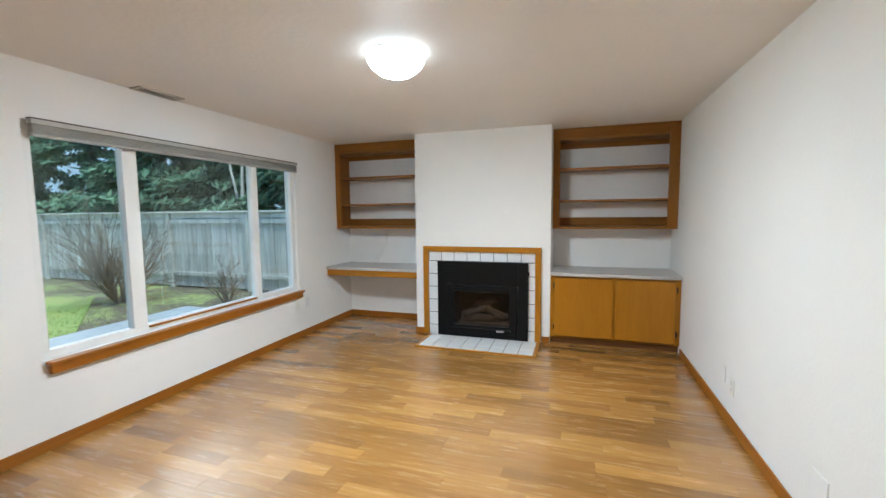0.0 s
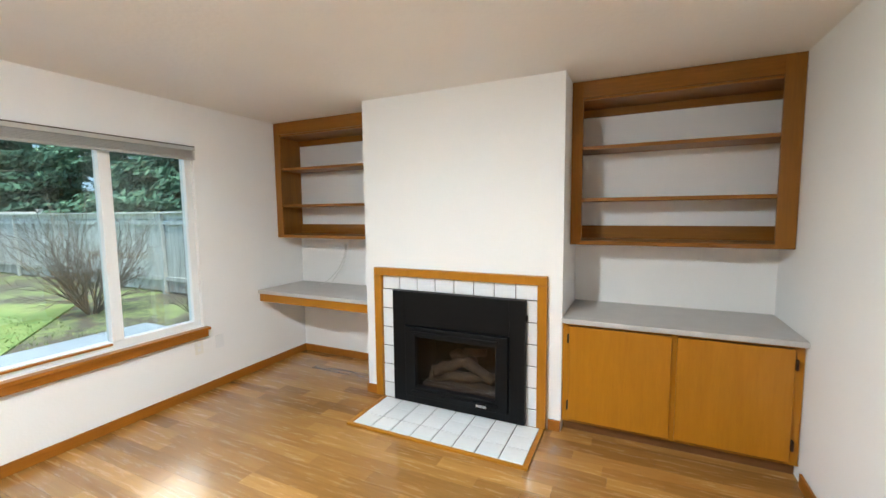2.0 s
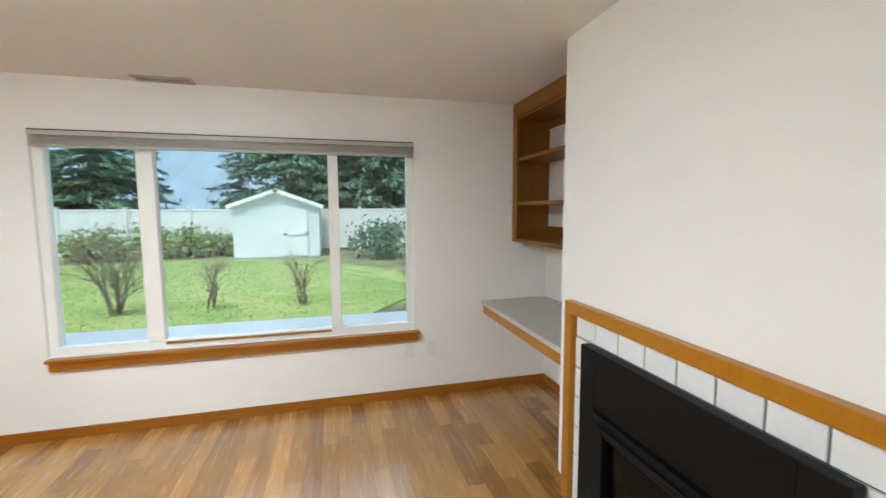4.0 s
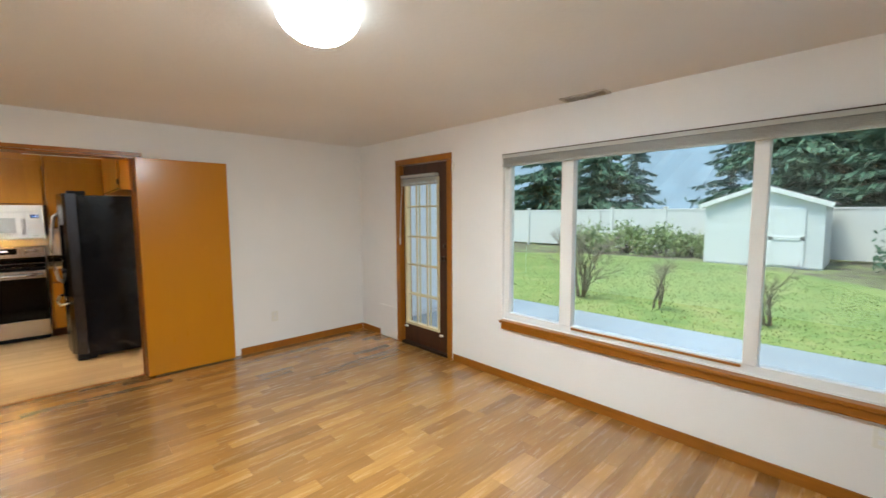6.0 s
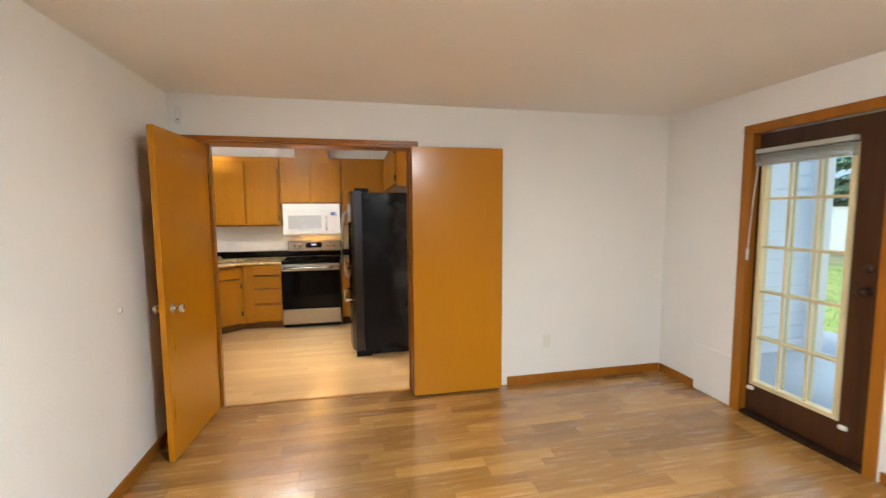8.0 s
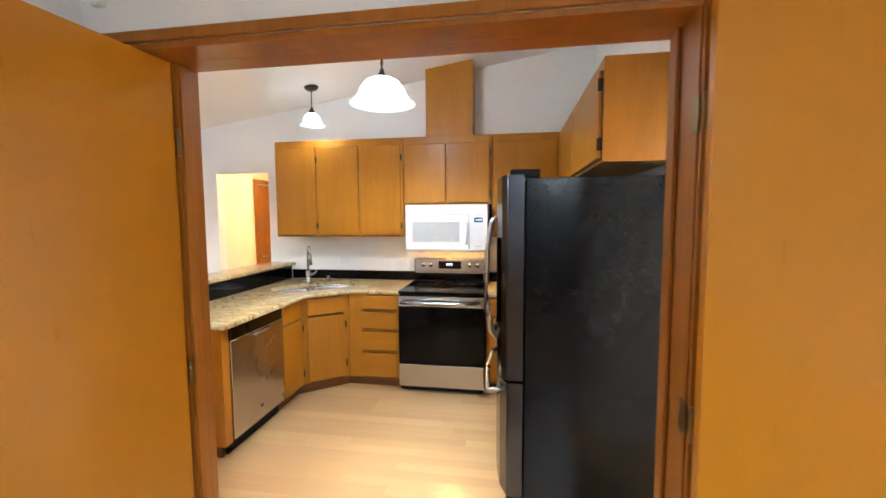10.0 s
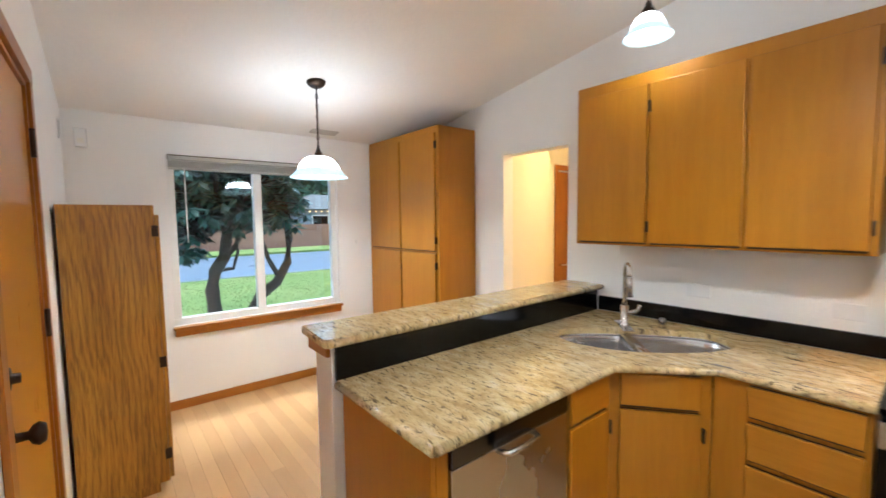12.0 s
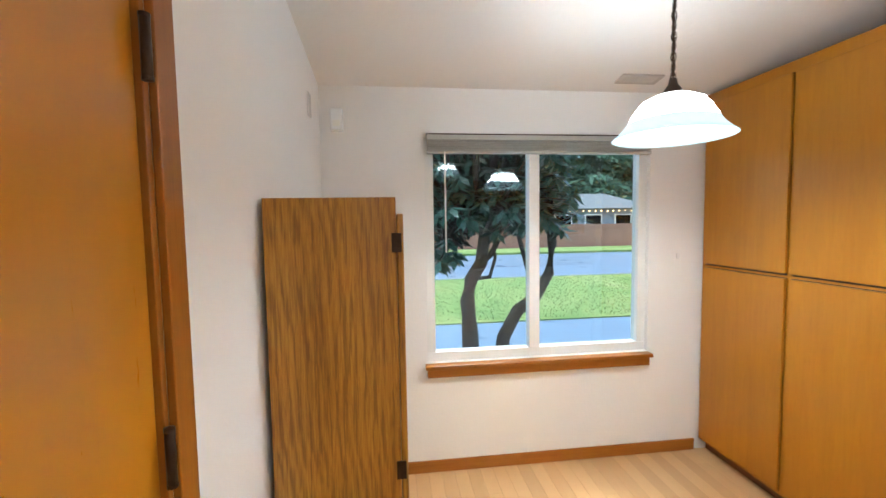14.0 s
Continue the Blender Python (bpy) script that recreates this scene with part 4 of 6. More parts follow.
part("case", boxes((DX - 0.045, DX - 0.0005, -0.515, -0.445, 2.06, 2.19), bevel=0.008), M_WHITE, sn)
part("lens", boxes((DX - 0.049, DX - 0.045, -0.50, -0.46, 2.085, 2.12), bevel=0.0015), M_PLATE, sn)
plate("blank_plate", face_frame(7.3, DL, -90), 0, 2.13, "ivory wall plate high on the dining wall", False)
plate("blank_plate", face_frame(DX, -2.60, 180), 0, 1.30, "tiny white wall hook plate", False, 0.02, 0.035)

# ---- kitchen ----
CT = 0.895                             # counter height
B0 = 0.862                             # top of base cabinets
UP0, UP1, UY = 1.36, 2.31, -2.905      # upper cabinets: bottom, top, front


def upper(x1, x0, z0, doors, label, hinges=()):
    """Upper cabinet on the back wall from x1 (viewer's left) to x0."""
    m = face_frame(x1, UY, 90)
    cabinet("upper_cabinet", m, x1 - x0, UY - KB - 0.002, z0, UP1, [(x1 - a, x1 - b, z0 + 0.02, 2.24, "door") for a, b in doors], label, "cabinet", "upper cabinets", hinges=[(x1 - a, z) for a, z in hinges])


upper(5.195, 3.866, UP0, [(5.175, 4.758), (4.741, 4.315), (4.296, 3.892)], "honey-stained three-door upper cabinet above the sink", [(4.7495, 1.47), (4.7495, 2.12), (3.882, 1.47), (3.882, 2.12)])
upper(3.862, 3.018, 1.668, [(3.838, 3.452), (3.436, 3.04)], "short honey-stained upper cabinet above the microwave", [(3.03, 1.76), (3.03, 2.14)])
upper(3.014, 2.412, UP0, [(2.994, 2.43)], "honey-stained single-door corner upper cabinet", [(2.42, 1.5), (2.42, 2.12)])
mf = face_frame(2.41, -2.90, 0)
cabinet("fridge_cabinet", mf, 1.77, 0.345, 1.815, UP1, [(0.10, 0.90, 1.835, 2.25, "door"), (0.915, 1.75, 1.835, 2.25, "door")], "honey-stained upper cabinet above the fridge", "cabinet", "upper cabinets",
        hinges=[(1.757, 1.9), (1.757, 2.18)], mat_h=M_CABY)
du = thing("vent_chase", (3.45, -3.06, UP1), "honey-stained wooden duct chase up to the ceiling", "duct cover")
bmd = bmesh.new()
vs = [bmd.verts.new((x, y, z)) for x, y in ((3.20, KB + 0.002), (3.643, KB + 0.002), (3.643, -2.925), (3.20, -2.925)) for z in (UP1 + 0.001, kz(x) - 0.003)]
for q in ((0, 2, 3, 1), (2, 4, 5, 3), (4, 6, 7, 5), (6, 0, 1, 7), (0, 6, 4, 2), (1, 3, 5, 7)):
    bmd.faces.new([vs[i] for i in q])
part("panel", bmd, M_CABZ, du)
part("base_moulding", boxes((3.196, 3.647, -2.924, -2.918, UP1 + 0.001, UP1 + 0.02), bevel=0.002), M_CABX, du)

# microwave
mw = thing("microwave", (3.425, -2.95, 1.235), "white over-the-range microwave with grey window", "microwave")
MX0, MX1, MY, MZ0, MZ1 = 3.047, 3.804, -2.745, 1.237, 1.664
part("body", boxes((MX0, MX1, KB + 0.003, MY, MZ0, MZ1), bevel=0.004), M_WHITE, mw)
part("top_grille", boxes((MX0 + 0.001, MX1 - 0.001, MY + 0.0005, MY + 0.02, 1.578, MZ1 - 0.001), bevel=0.003), M_WHITE, mw)
dr = part("door", boxes((3.215, MX1 - 0.001, MY + 0.0005, MY + 0.022, MZ0 + 0.012, 1.572), bevel=0.004), M_WHITE, mw)
part("window", boxes((3.30, 3.735, MY + 0.022, MY + 0.0245, 1.325, 1.505), bevel=0.001), M_GREYWIN, dr, "grey mesh window")
part("window_rim", boxes((3.28, 3.755, MY + 0.022, MY + 0.027, 1.505, 1.525), (3.28, 3.755, MY + 0.022, MY + 0.027, 1.305, 1.325), (3.28, 3.30, MY + 0.022, MY + 0.027, 1.325, 1.505), (3.735, 3.755, MY + 0.022, MY + 0.027, 1.325, 1.505), bevel=0.002), M_WHITE, dr)
part("handle", tube([(3.238, MY + 0.022, 1.49), (3.238, MY + 0.05, 1.47), (3.238, MY + 0.055, 1.40), (3.238, MY + 0.05, 1.33), (3.238, MY + 0.022, 1.31)], 0.010, 10), M_WHITE, dr, smooth=True)
cp = part("control_panel", boxes((MX0 + 0.001, 3.21, MY + 0.0005, MY + 0.02, MZ0 + 0.012, 1.572), bevel=0.003), M_WHITE, mw)
part("screen", boxes((3.09, 3.165, MY + 0.0205, MY + 0.022, 1.505, 1.545)), M_BLACKGLASS, cp)
part("digits", boxes((3.098, 3.112, MY + 0.0222, MY + 0.0227, 1.516, 1.534), (3.118, 3.132, MY + 0.0222, MY + 0.0227, 1.516, 1.534), (3.138, 3.152, MY + 0.0222, MY + 0.0227, 1.516, 1.534)), M_DISPLAY, cp, "lit blue clock digits")
part("logo_bar", boxes((3.10, 3.16, MY + 0.0205, MY + 0.0212, 1.283, 1.288)), M_GREYWIN, cp)
part("hood_lamp", boxes((3.36, 3.49, -2.93, -2.83, MZ0 - 0.004, MZ0 - 0.0005)), M_HOODLIGHT, mw, "lit warm cooktop lamp")

# range
SX0, SX1, SY = 3.060, 3.812, -2.475
st = thing("electric_range", (3.435, -2.8, 0.0), "stainless electric range with black glass cooktop", "range")
part("body", boxes((SX0 + 0.004, SX1 - 0.004, KB + 0.03, SY - 0.03, 0.02, 0.885)), M_BLACKMETAL, st)
part("cooktop", boxes((SX0, SX1, KB + 0.10, SY + 0.005, 0.886, 0.906), bevel=0.004), M_BLACKGLASS, st, "black glass cooktop")
for x, y, r in ((3.25, -2.66, 0.105), (3.63, -2.66, 0.09), (3.25, -2.93, 0.075), (3.63, -2.93, 0.105)):
    part("burner_ring", lathe([(r, 0.9063), (r, 0.9067), (r - 0.004, 0.9067), (r - 0.004, 0.9063)], (x, y, 0), 40), M_DARKGAP, st)
ov = part("oven_door", boxes((SX0, SX1, SY - 0.028, SY, 0.265, 0.862), bevel=0.005), M_BLACKGLASS, st, "black glass oven door")
part("top_band", boxes((SX0 - 0.001, SX1 + 0.001, SY - 0.01, SY + 0.006, 0.775, 0.866), bevel=0.004), M_STEELX, ov, "stainless band")
part("handle", tube([(SX0 + 0.03, SY + 0.05, 0.815), (SX0 + 0.2, SY + 0.058, 0.815), (SX1 - 0.2, SY + 0.058, 0.815), (SX1 - 0.03, SY + 0.05, 0.815)], 0.015, 14), M_STEELX, ov, "stainless bar handle", True)
for px in (SX0 + 0.03, SX1 - 0.055):
    part("handle_post", boxes((px, px + 0.025, SY, SY + 0.05, 0.803, 0.827), bevel=0.004), M_STEELX, ov)
part("oven_rack", boxes((3.18, 3.69, SY - 0.2, SY - 0.19, 0.50, 0.505), (3.18, 3.69, SY - 0.2, SY - 0.19, 0.42, 0.425)), M_CHROME, ov)
part("drawer", boxes((SX0, SX1, SY - 0.028, SY - 0.001, 0.055, 0.258), bevel=0.006), M_STEELX, st, "stainless storage drawer")
part("foot_panel", boxes((SX0 + 0.02, SX1 - 0.02, SY - 0.08, SY - 0.06, 0.0, 0.06)), M_BLACKMETAL, st)
bgm = bmesh.new()
box(bgm, SX0, SX1, KB + 0.02, KB + 0.095, 0.907, 1.135, 0.012)
part("backguard", bgm, M_STEELX, st, "stainless control panel")
part("control_glass", boxes((3.33, 3.56, KB + 0.095, KB + 0.099, 1.03, 1.105), bevel=0.001), M_BLACKGLASS, st)
part("clock", boxes((3.42, 3.435, KB + 0.0992, KB + 0.0998, 1.063, 1.085), (3.442, 3.457, KB + 0.0992, KB + 0.0998, 1.063, 1.085), (3.464, 3.479, KB + 0.0992, KB + 0.0998, 1.063, 1.085)), M_DISPLAY, st, "lit blue clock digits")
part("panel_foot", boxes((SX0, SX1, KB + 0.095, KB + 0.10, 0.908, 0.985)), M_BLACKGLASS, st)
for x in (3.72, 3.64, 3.24, 3.16):
    part("knob", lathe([(0.0, 0.0), (0.024, 0.0), (0.022, 0.02), (0.0, 0.021)], (0, 0, 0), 20, pose(x, KB + 0.0955, 1.07, -90, 0, 0)), M_STEEL, st, "stainless knob", True)

# fridge
fr = thing("refrigerator", (2.5, -1.57, 0.0), "black refrigerator with dark stainless french doors", "refrigerator")
RY0, RY1 = -2.035, -1.13
part("cabinet", boxes((2.092, 2.77, RY0, RY1, 0.03, 1.745), bevel=0.004), M_FRIDGE, fr, "pebbled black cabinet")


def curved_door(y0, y1, z0, z1):
    """A door with a softly bowed front facing the room."""
    bm = bmesh.new()
    n = 10
    lo, hi = [], []
    pts = [(2.778, y0), (2.778, y1)]
    for k in range(n + 1):
        y = y1 + (y0 - y1) * k / n
        c = (y - (RY0 + RY1) / 2) / (RY1 - RY0) * 2
        edge = 0.02 * max(0, 1 - min(k, n - k) / 1.2) if k in (0, n) else 0.0
        pts.append((2.925 - 0.045 * c * c - edge, y))
    return slab(pts, z0, z1, 0.004)


for y0, y1 in ((-1.578, RY1 + 0.004), (RY0 - 0.004 + 0.008, -1.588)):
    d = part("door", curved_door(y0, y1, 0.70, 1.762), M_DARKSTEEL, fr, "dark stainless fridge door")
    hy = -1.545 if y1 > -1.5 else -1.62
    part("handle", tube([(2.915, hy, 0.80), (2.96, hy, 0.84), (2.985, hy, 1.0), (2.995, hy, 1.17), (2.985, hy, 1.35), (2.96, hy, 1.52), (2.915, hy, 1.56)], 0.015, 12), M_STEEL, d, "curved stainless handle", True)
    if y1 > -1.5:
        part("dispenser", boxes((2.90, 2.918, -1.44, -1.24, 0.98, 1.44), bevel=0.006), M_BLACKGLASS, d, "glossy ice and water dispenser")
        part("dispenser_tray", boxes((2.912, 2.93, -1.43, -1.25, 0.93, 0.965), bevel=0.004), M_BLACKMETAL, d)
fz = part("freezer_drawer", curved_door(RY0 + 0.004, RY1 + 0.004, 0.07, 0.69), M_DARKSTEEL, fr, "dark stainless freezer drawer")
part("handle", tube([(2.88, -1.95, 0.62), (2.96, -1.93, 0.60), (2.985, -1.58, 0.595), (2.96, -1.23, 0.60), (2.88, -1.21, 0.62)], 0.015, 12), M_STEEL, fz, "curved stainless handle", True)
for hy in (RY1 - 0.12, RY0 + 0.02):
    part("hinge_cover", boxes((2.70, 2.85, hy, hy + 0.10, 1.747, 1.79), bevel=0.008), M_BLACKMETAL, fr)
part("kick_plate", boxes((2.70, 2.86, RY0 + 0.03, RY1 - 0.03, 0.0, 0.06)), M_BLACKMETAL, fr)

# base cabinets
PX = 4.625                             # face of the peninsula cabinets
cabinet("base_cabinet", face_frame(PX, -1.961, 180), 0.325, 0.56, 0.0, B0, [(0.012, 0.298, 0.70, 0.845, "drawer"), (0.012, 0.298, 0.105, 0.68, "door")], "narrow honey-stained base cabinet beside the dishwasher", group="base cabinets", toe=0.09, mat_h=M_CABY, hinges=[(0.306, 0.2), (0.306, 0.6)])
diag = math.degrees(math.atan2(0.325, -0.252))
md = face_frame(PX, -2.288, diag)
dw_len = math.hypot(0.325, 0.252)
sc = thing("sink_cabinet", (4.75, -2.75, 0.0), "honey-stained diagonal corner sink cabinet", "cabinet", "base cabinets")
a = md @ Vector((0, 0, 0))
b = md @ Vector((dw_len, 0, 0))
part("body", slab([(a.x, a.y), (5.185, a.y), (5.185, KB + 0.004), (b.x, KB + 0.004), (b.x, b.y)], 0.09, 0.66), M_CABZ, sc)
part("face", local(md, (0.0, dw_len, -0.02, 0, 0.66, B0)), M_CABX, sc)
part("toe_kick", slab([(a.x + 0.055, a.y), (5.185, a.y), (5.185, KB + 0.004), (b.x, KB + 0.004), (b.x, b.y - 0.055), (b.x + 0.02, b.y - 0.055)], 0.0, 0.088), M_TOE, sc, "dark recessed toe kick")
for u0, u1, w0, w1, k in ((0.045, dw_len - 0.045, 0.70, 0.845, "drawer_front"), (0.045, dw_len - 0.045, 0.105, 0.68, "door")):
    # dark sheet painted in as shade below the sink cabinet fronts
    part("shade_strip", local(md, (u0 + 0.004, u1 - 0.004, 0.0005, 0.004, w0 - 0.012, w1 + 0.003)), M_DARKGAP, sc)
    part(k, local(md, (u0, u1, 0.0045, 0.021, w0, w1), bevel=0.004), M_CABZ, sc)
for w in (0.2, 0.56):
    part("hinge", local(md, (dw_len - 0.036, dw_len - 0.026, 0.002, 0.025, w, w + 0.06), bevel=0.002), M_BRONZE, sc)
cabinet("drawer_cabinet", face_frame(b.x - 0.004, b.y - 0.001, 90), b.x - 0.004 - 3.822, b.y - KB - 0.01, 0.0, B0,
        [(0.125, b.x - 3.842, 0.728, 0.850, "drawer"), (0.125, b.x - 3.842, 0.55, 0.70, "drawer"), (0.125, b.x - 3.842, 0.35, 0.522, "drawer"), (0.125, b.x - 3.842, 0.105, 0.322, "drawer")], "honey-stained four-drawer base cabinet", group="base cabinets", toe=0.09)
cabinet("base_cabinet", face_frame(3.048, -2.545, 90), 0.95, 0.645, 0.0, B0, [(0.03, 0.42, 0.70, 0.845, "drawer"), (0.03, 0.42, 0.105, 0.68, "door"), (0.45, 0.92, 0.105, 0.845, "door")], "honey-stained base cabinet between range and wall", group="base cabinets", toe=0.09)
ep = thing("peninsula_end_panel", (4.93, -1.28, 0.0), "honey-stained wooden end panel of the peninsula", "cabinet panel")
part("panel", boxes((PX, 5.20, -1.303, -1.283, 0.09, B0), bevel=0.002), M_CABZ, ep)
part("stile", boxes((PX, PX + 0.02, -1.352, -1.304, 0.09, B0), bevel=0.002), M_CABZ, ep)
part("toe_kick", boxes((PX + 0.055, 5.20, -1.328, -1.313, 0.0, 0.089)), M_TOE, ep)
dwm = thing("dishwasher", (4.9, -1.65, 0.0), "stainless dishwasher with a pocket bar handle", "dishwasher")
part("tub", boxes((4.65, 5.18, -1.955, -1.356, 0.10, 0.855)), M_BLACKMETAL, dwm)
dd = part("door", boxes((PX - 0.012, 4.648, -1.955, -1.356, 0.105, 0.765), bevel=0.004), M_STEEL, dwm, "brushed stainless door")
part("control_strip", boxes((PX - 0.014, 4.648, -1.955, -1.356, 0.768, 0.852), bevel=0.004), M_DARKSTEEL, dwm, "dark stainless control strip")
part("handle", tube([(PX - 0.012, -1.56, 0.752), (PX - 0.045, -1.575, 0.752), (PX - 0.05, -1.655, 0.752), (PX - 0.045, -1.735, 0.752), (PX - 0.012, -1.75, 0.752)], 0.011, 10), M_STEEL, dd, "stainless bar handle", True)
part("indicator", boxes((PX - 0.0155, PX - 0.0142, -1.54, -1.51, 0.79, 0.83)), M_BLACKGLASS, dwm)
part("badge", lathe([(0.0, 0.0), (0.014, 0.0), (0.013, 0.002), (0.0, 0.002)], (0, 0, 0), 18, pose(PX - 0.0125, -1.66, 0.20, 0, -90, 0)), M_DARKSTEEL, dd)
part("kick_plate", boxes((PX + 0.045, PX + 0.06, -1.955, -1.356, 0.0, 0.10)), M_BLACKMETAL, dwm)

# counters, sink, bar
co = thing("granite_counter", (4.9, -2.2, CT - 0.03), "speckled tan granite counter with an undermount sink cutout", "countertop")


def rounded(ring, times=2):
    """A ring with its corners cut twice."""
    for _ in range(times):
        ring = [(p[0] * (1 - k) + q[0] * k, p[1] * (1 - k) + q[1] * k) for p, q in zip(ring, ring[1:] + ring[:1]) for k in (0.25, 0.75)]
    return ring


def counter_bm():
    outer = [(4.577, -1.259), (5.196, -1.259), (5.196, KB + 0.026), (3.818, KB + 0.026), (3.818, -2.53), (4.262, -2.53), (4.577, -2.235)]
    hl = rounded([(4.376, -2.706), (4.53, -2.523), (4.671, -2.423), (4.856, -2.378), (4.97, -2.40), (5.067, -2.52), (5.042, -2.618), (4.867, -2.806), (4.658, -2.98), (4.497, -3.07), (4.36, -2.996), (4.31, -2.872)])
    bm = bmesh.new()
    edges = []
    for ring in (outer, hl):
        vs = [bm.verts.new((x, y, CT - 0.032)) for x, y in ring]
        edges += [bm.edges.new((vs[i], vs[(i + 1) % len(vs)])) for i in range(len(vs))]
    bmesh.ops.triangle_fill(bm, use_beauty=True, use_dissolve=False, edges=edges)
    r = bmesh.ops.extrude_face_region(bm, geom=bm.faces[:])
    bmesh.ops.translate(bm, vec=(0, 0, 0.032), verts=[v for v in r["geom"] if isinstance(v, bmesh.types.BMVert)])
    return bm, hl


cbm, HL = counter_bm()
part("top", cbm, M_GRANITE, co)
part("top", boxes((2.092, 3.052, KB + 0.026, -2.53, CT - 0.032, CT), bevel=0.004), M_GRANITE, co)
part("edge", tube([(4.577, -1.265, CT - 0.016), (4.577, -2.235, CT - 0.016), (4.262, -2.53, CT - 0.016), (3.822, -2.53, CT - 0.016)], 0.0165, 12), M_GRANITE, co, smooth=True)
part("edge", tube([(4.577, -1.259, CT - 0.016), (5.19, -1.259, CT - 0.016)], 0.0165, 12), M_GRANITE, co, smooth=True)
sp = thing("backsplash", (4.5, KB + 0.013, CT), "low black granite backsplash strip", "backsplash")
part("strip", boxes((3.818, 5.196, KB + 0.001, KB + 0.024, CT + 0.0005, CT + 0.095), bevel=0.002), M_BLACKSTONE, sp)
part("strip", boxes((2.092, 3.052, KB + 0.001, KB + 0.024, CT + 0.0005, CT + 0.095), bevel=0.002), M_BLACKSTONE, sp)
part("bar_strip", boxes((5.200, 5.218, KB + 0.026, -1.261, CT - 0.005, 1.031), bevel=0.002), M_BLACKSTONE, sp)
structure("half_wall", boxes((5.222, 5.375, KB + 0.001, -1.249, 0, 1.03)), M_WALL, "white half wall under the raised bar", "wall")
structure("bar_cap_trim", boxes((5.376, 5.41, KB + 0.001, -1.237, 0.985, 1.029), (5.222, 5.41, -1.248, -1.229, 0.985, 1.029), bevel=0.004), M_TRIM, "wooden moulding under the raised bar", "trim")
ba = thing("breakfast_bar", (5.33, -2.2, 1.03), "raised speckled granite breakfast bar top", "countertop")
part("top", slab([(5.180, -1.220), (5.205, -1.205), (5.468, -1.223), (5.476, -1.235), (5.468, KB + 0.004), (5.180, KB + 0.004)], 1.0325, 1.068, 0.006), M_GRANITE, ba)
part("edge", tube([(5.182, KB + 0.006, 1.050), (5.182, -1.222, 1.050)], 0.0165, 12), M_GRANITE, ba, smooth=True)
part("edge", tube([(5.470, -1.232, 1.050), (5.470, KB + 0.006, 1.050)], 0.0165, 12), M_GRANITE, ba, smooth=True)


def basin(ring, z0, z1):
    """An open steel bowl below an outline, narrowing to its floor."""
    bm = bmesh.new()
    cx, cy = sum(p[0] for p in ring) / len(ring), sum(p[1] for p in ring) / len(ring)
    rows = []
    for k, z in ((1.03, z1), (1.0, z1 - 0.004), (0.97, z1 - 0.06), (0.93, z0 + 0.03), (0.82, z0), (0.12, z0 - 0.004)):
        rows.append([bm.verts.new((cx + (x - cx) * k, cy + (y - cy) * k, z)) for x, y in ring])
    n = len(ring)
    for r0, r1 in zip(rows, rows[1:]):
        for i in range(n):
            bm.faces.new((r0[i], r0[(i + 1) % n], r1[(i + 1) % n], r1[i]))
    bm.faces.new(rows[-1])
    return bm


sk2 = thing("kitchen_sink", (4.65, -2.7, 0.72), "stainless double-bowl undermount corner sink", "sink")
left = rounded([(4.575, -2.50), (4.671, -2.418), (4.856, -2.373), (4.975, -2.395), (5.072, -2.52), (5.047, -2.62), (4.872, -2.812), (4.838, -2.82)])
right = rounded([(4.525, -2.535), (4.371, -2.706), (4.306, -2.872), (4.355, -3.0), (4.497, -3.075), (4.66, -2.985), (4.80, -2.862), (4.79, -2.845)])
part("divider", tube([(4.535, -2.50, CT - 0.045), (4.68, -2.672, CT - 0.047), (4.835, -2.86, CT - 0.045)], 0.022, 12), M_SINK, sk2, "rounded steel divider", True)
part("flange", tube([(x, y, CT - 0.037) for x, y in HL + HL[:1]], 0.006, 6), M_SINK, sk2, smooth=True)
for ring in (left, right):
    bo = part("bowl", basin(ring, 0.70, CT - 0.03), M_SINK, sk2, "brushed steel bowl", True)
    cx, cy = sum(p[0] for p in ring) / len(ring), sum(p[1] for p in ring) / len(ring)
    part("drain", lathe([(0.0, 0.6985), (0.03, 0.6985), (0.043, 0.703), (0.045, 0.7005)], (cx, cy, 0), 24), M_CHROME, bo, "chrome drain", True)
fa = thing("kitchen_faucet", (4.86, -2.88, CT), "brushed steel pull-down kitchen faucet", "faucet")
FXY = Vector((4.86, -2.88, 0))
to = Vector((-0.62, 0.78, 0))
part("base", lathe([(0.0, 0.0), (0.03, 0.0), (0.028, 0.012), (0.021, 0.02), (0.021, 0.12), (0.0, 0.12)], FXY + Vector((0, 0, CT + 0.0005)), 24), M_STEEL, fa, smooth=True)
pts = [FXY + Vector((0, 0, CT + 0.10)), FXY + Vector((0, 0, CT + 0.27))]
for k in range(9):
    t = math.pi * k / 8
    pts.append(FXY + to * (0.055 - 0.055 * math.cos(t)) + Vector((0, 0, CT + 0.30 + 0.065 * math.sin(t))))
part("spout", tube(pts, 0.0125, 14), M_STEEL, fa, smooth=True)
e = FXY + to * 0.11
part("spray_head", tube([e + Vector((0, 0, CT + 0.295)), e + Vector((0, 0, CT + 0.25)), e + Vector((0, 0, CT + 0.19))], 0.016, 14, 1.25), M_STEEL, fa, smooth=True)
sd = Vector((-0.78, -0.62, 0))
part("lever", tube([FXY + Vector((0, 0, CT + 0.08)), FXY + sd * 0.05 + Vector((0, 0, CT + 0.082)), FXY + sd * 0.075 + Vector((0, 0, CT + 0.10)), FXY + sd * 0.082 + Vector((0, 0, CT + 0.125))], 0.013, 12, 0.7), M_STEEL, fa, smooth=True)
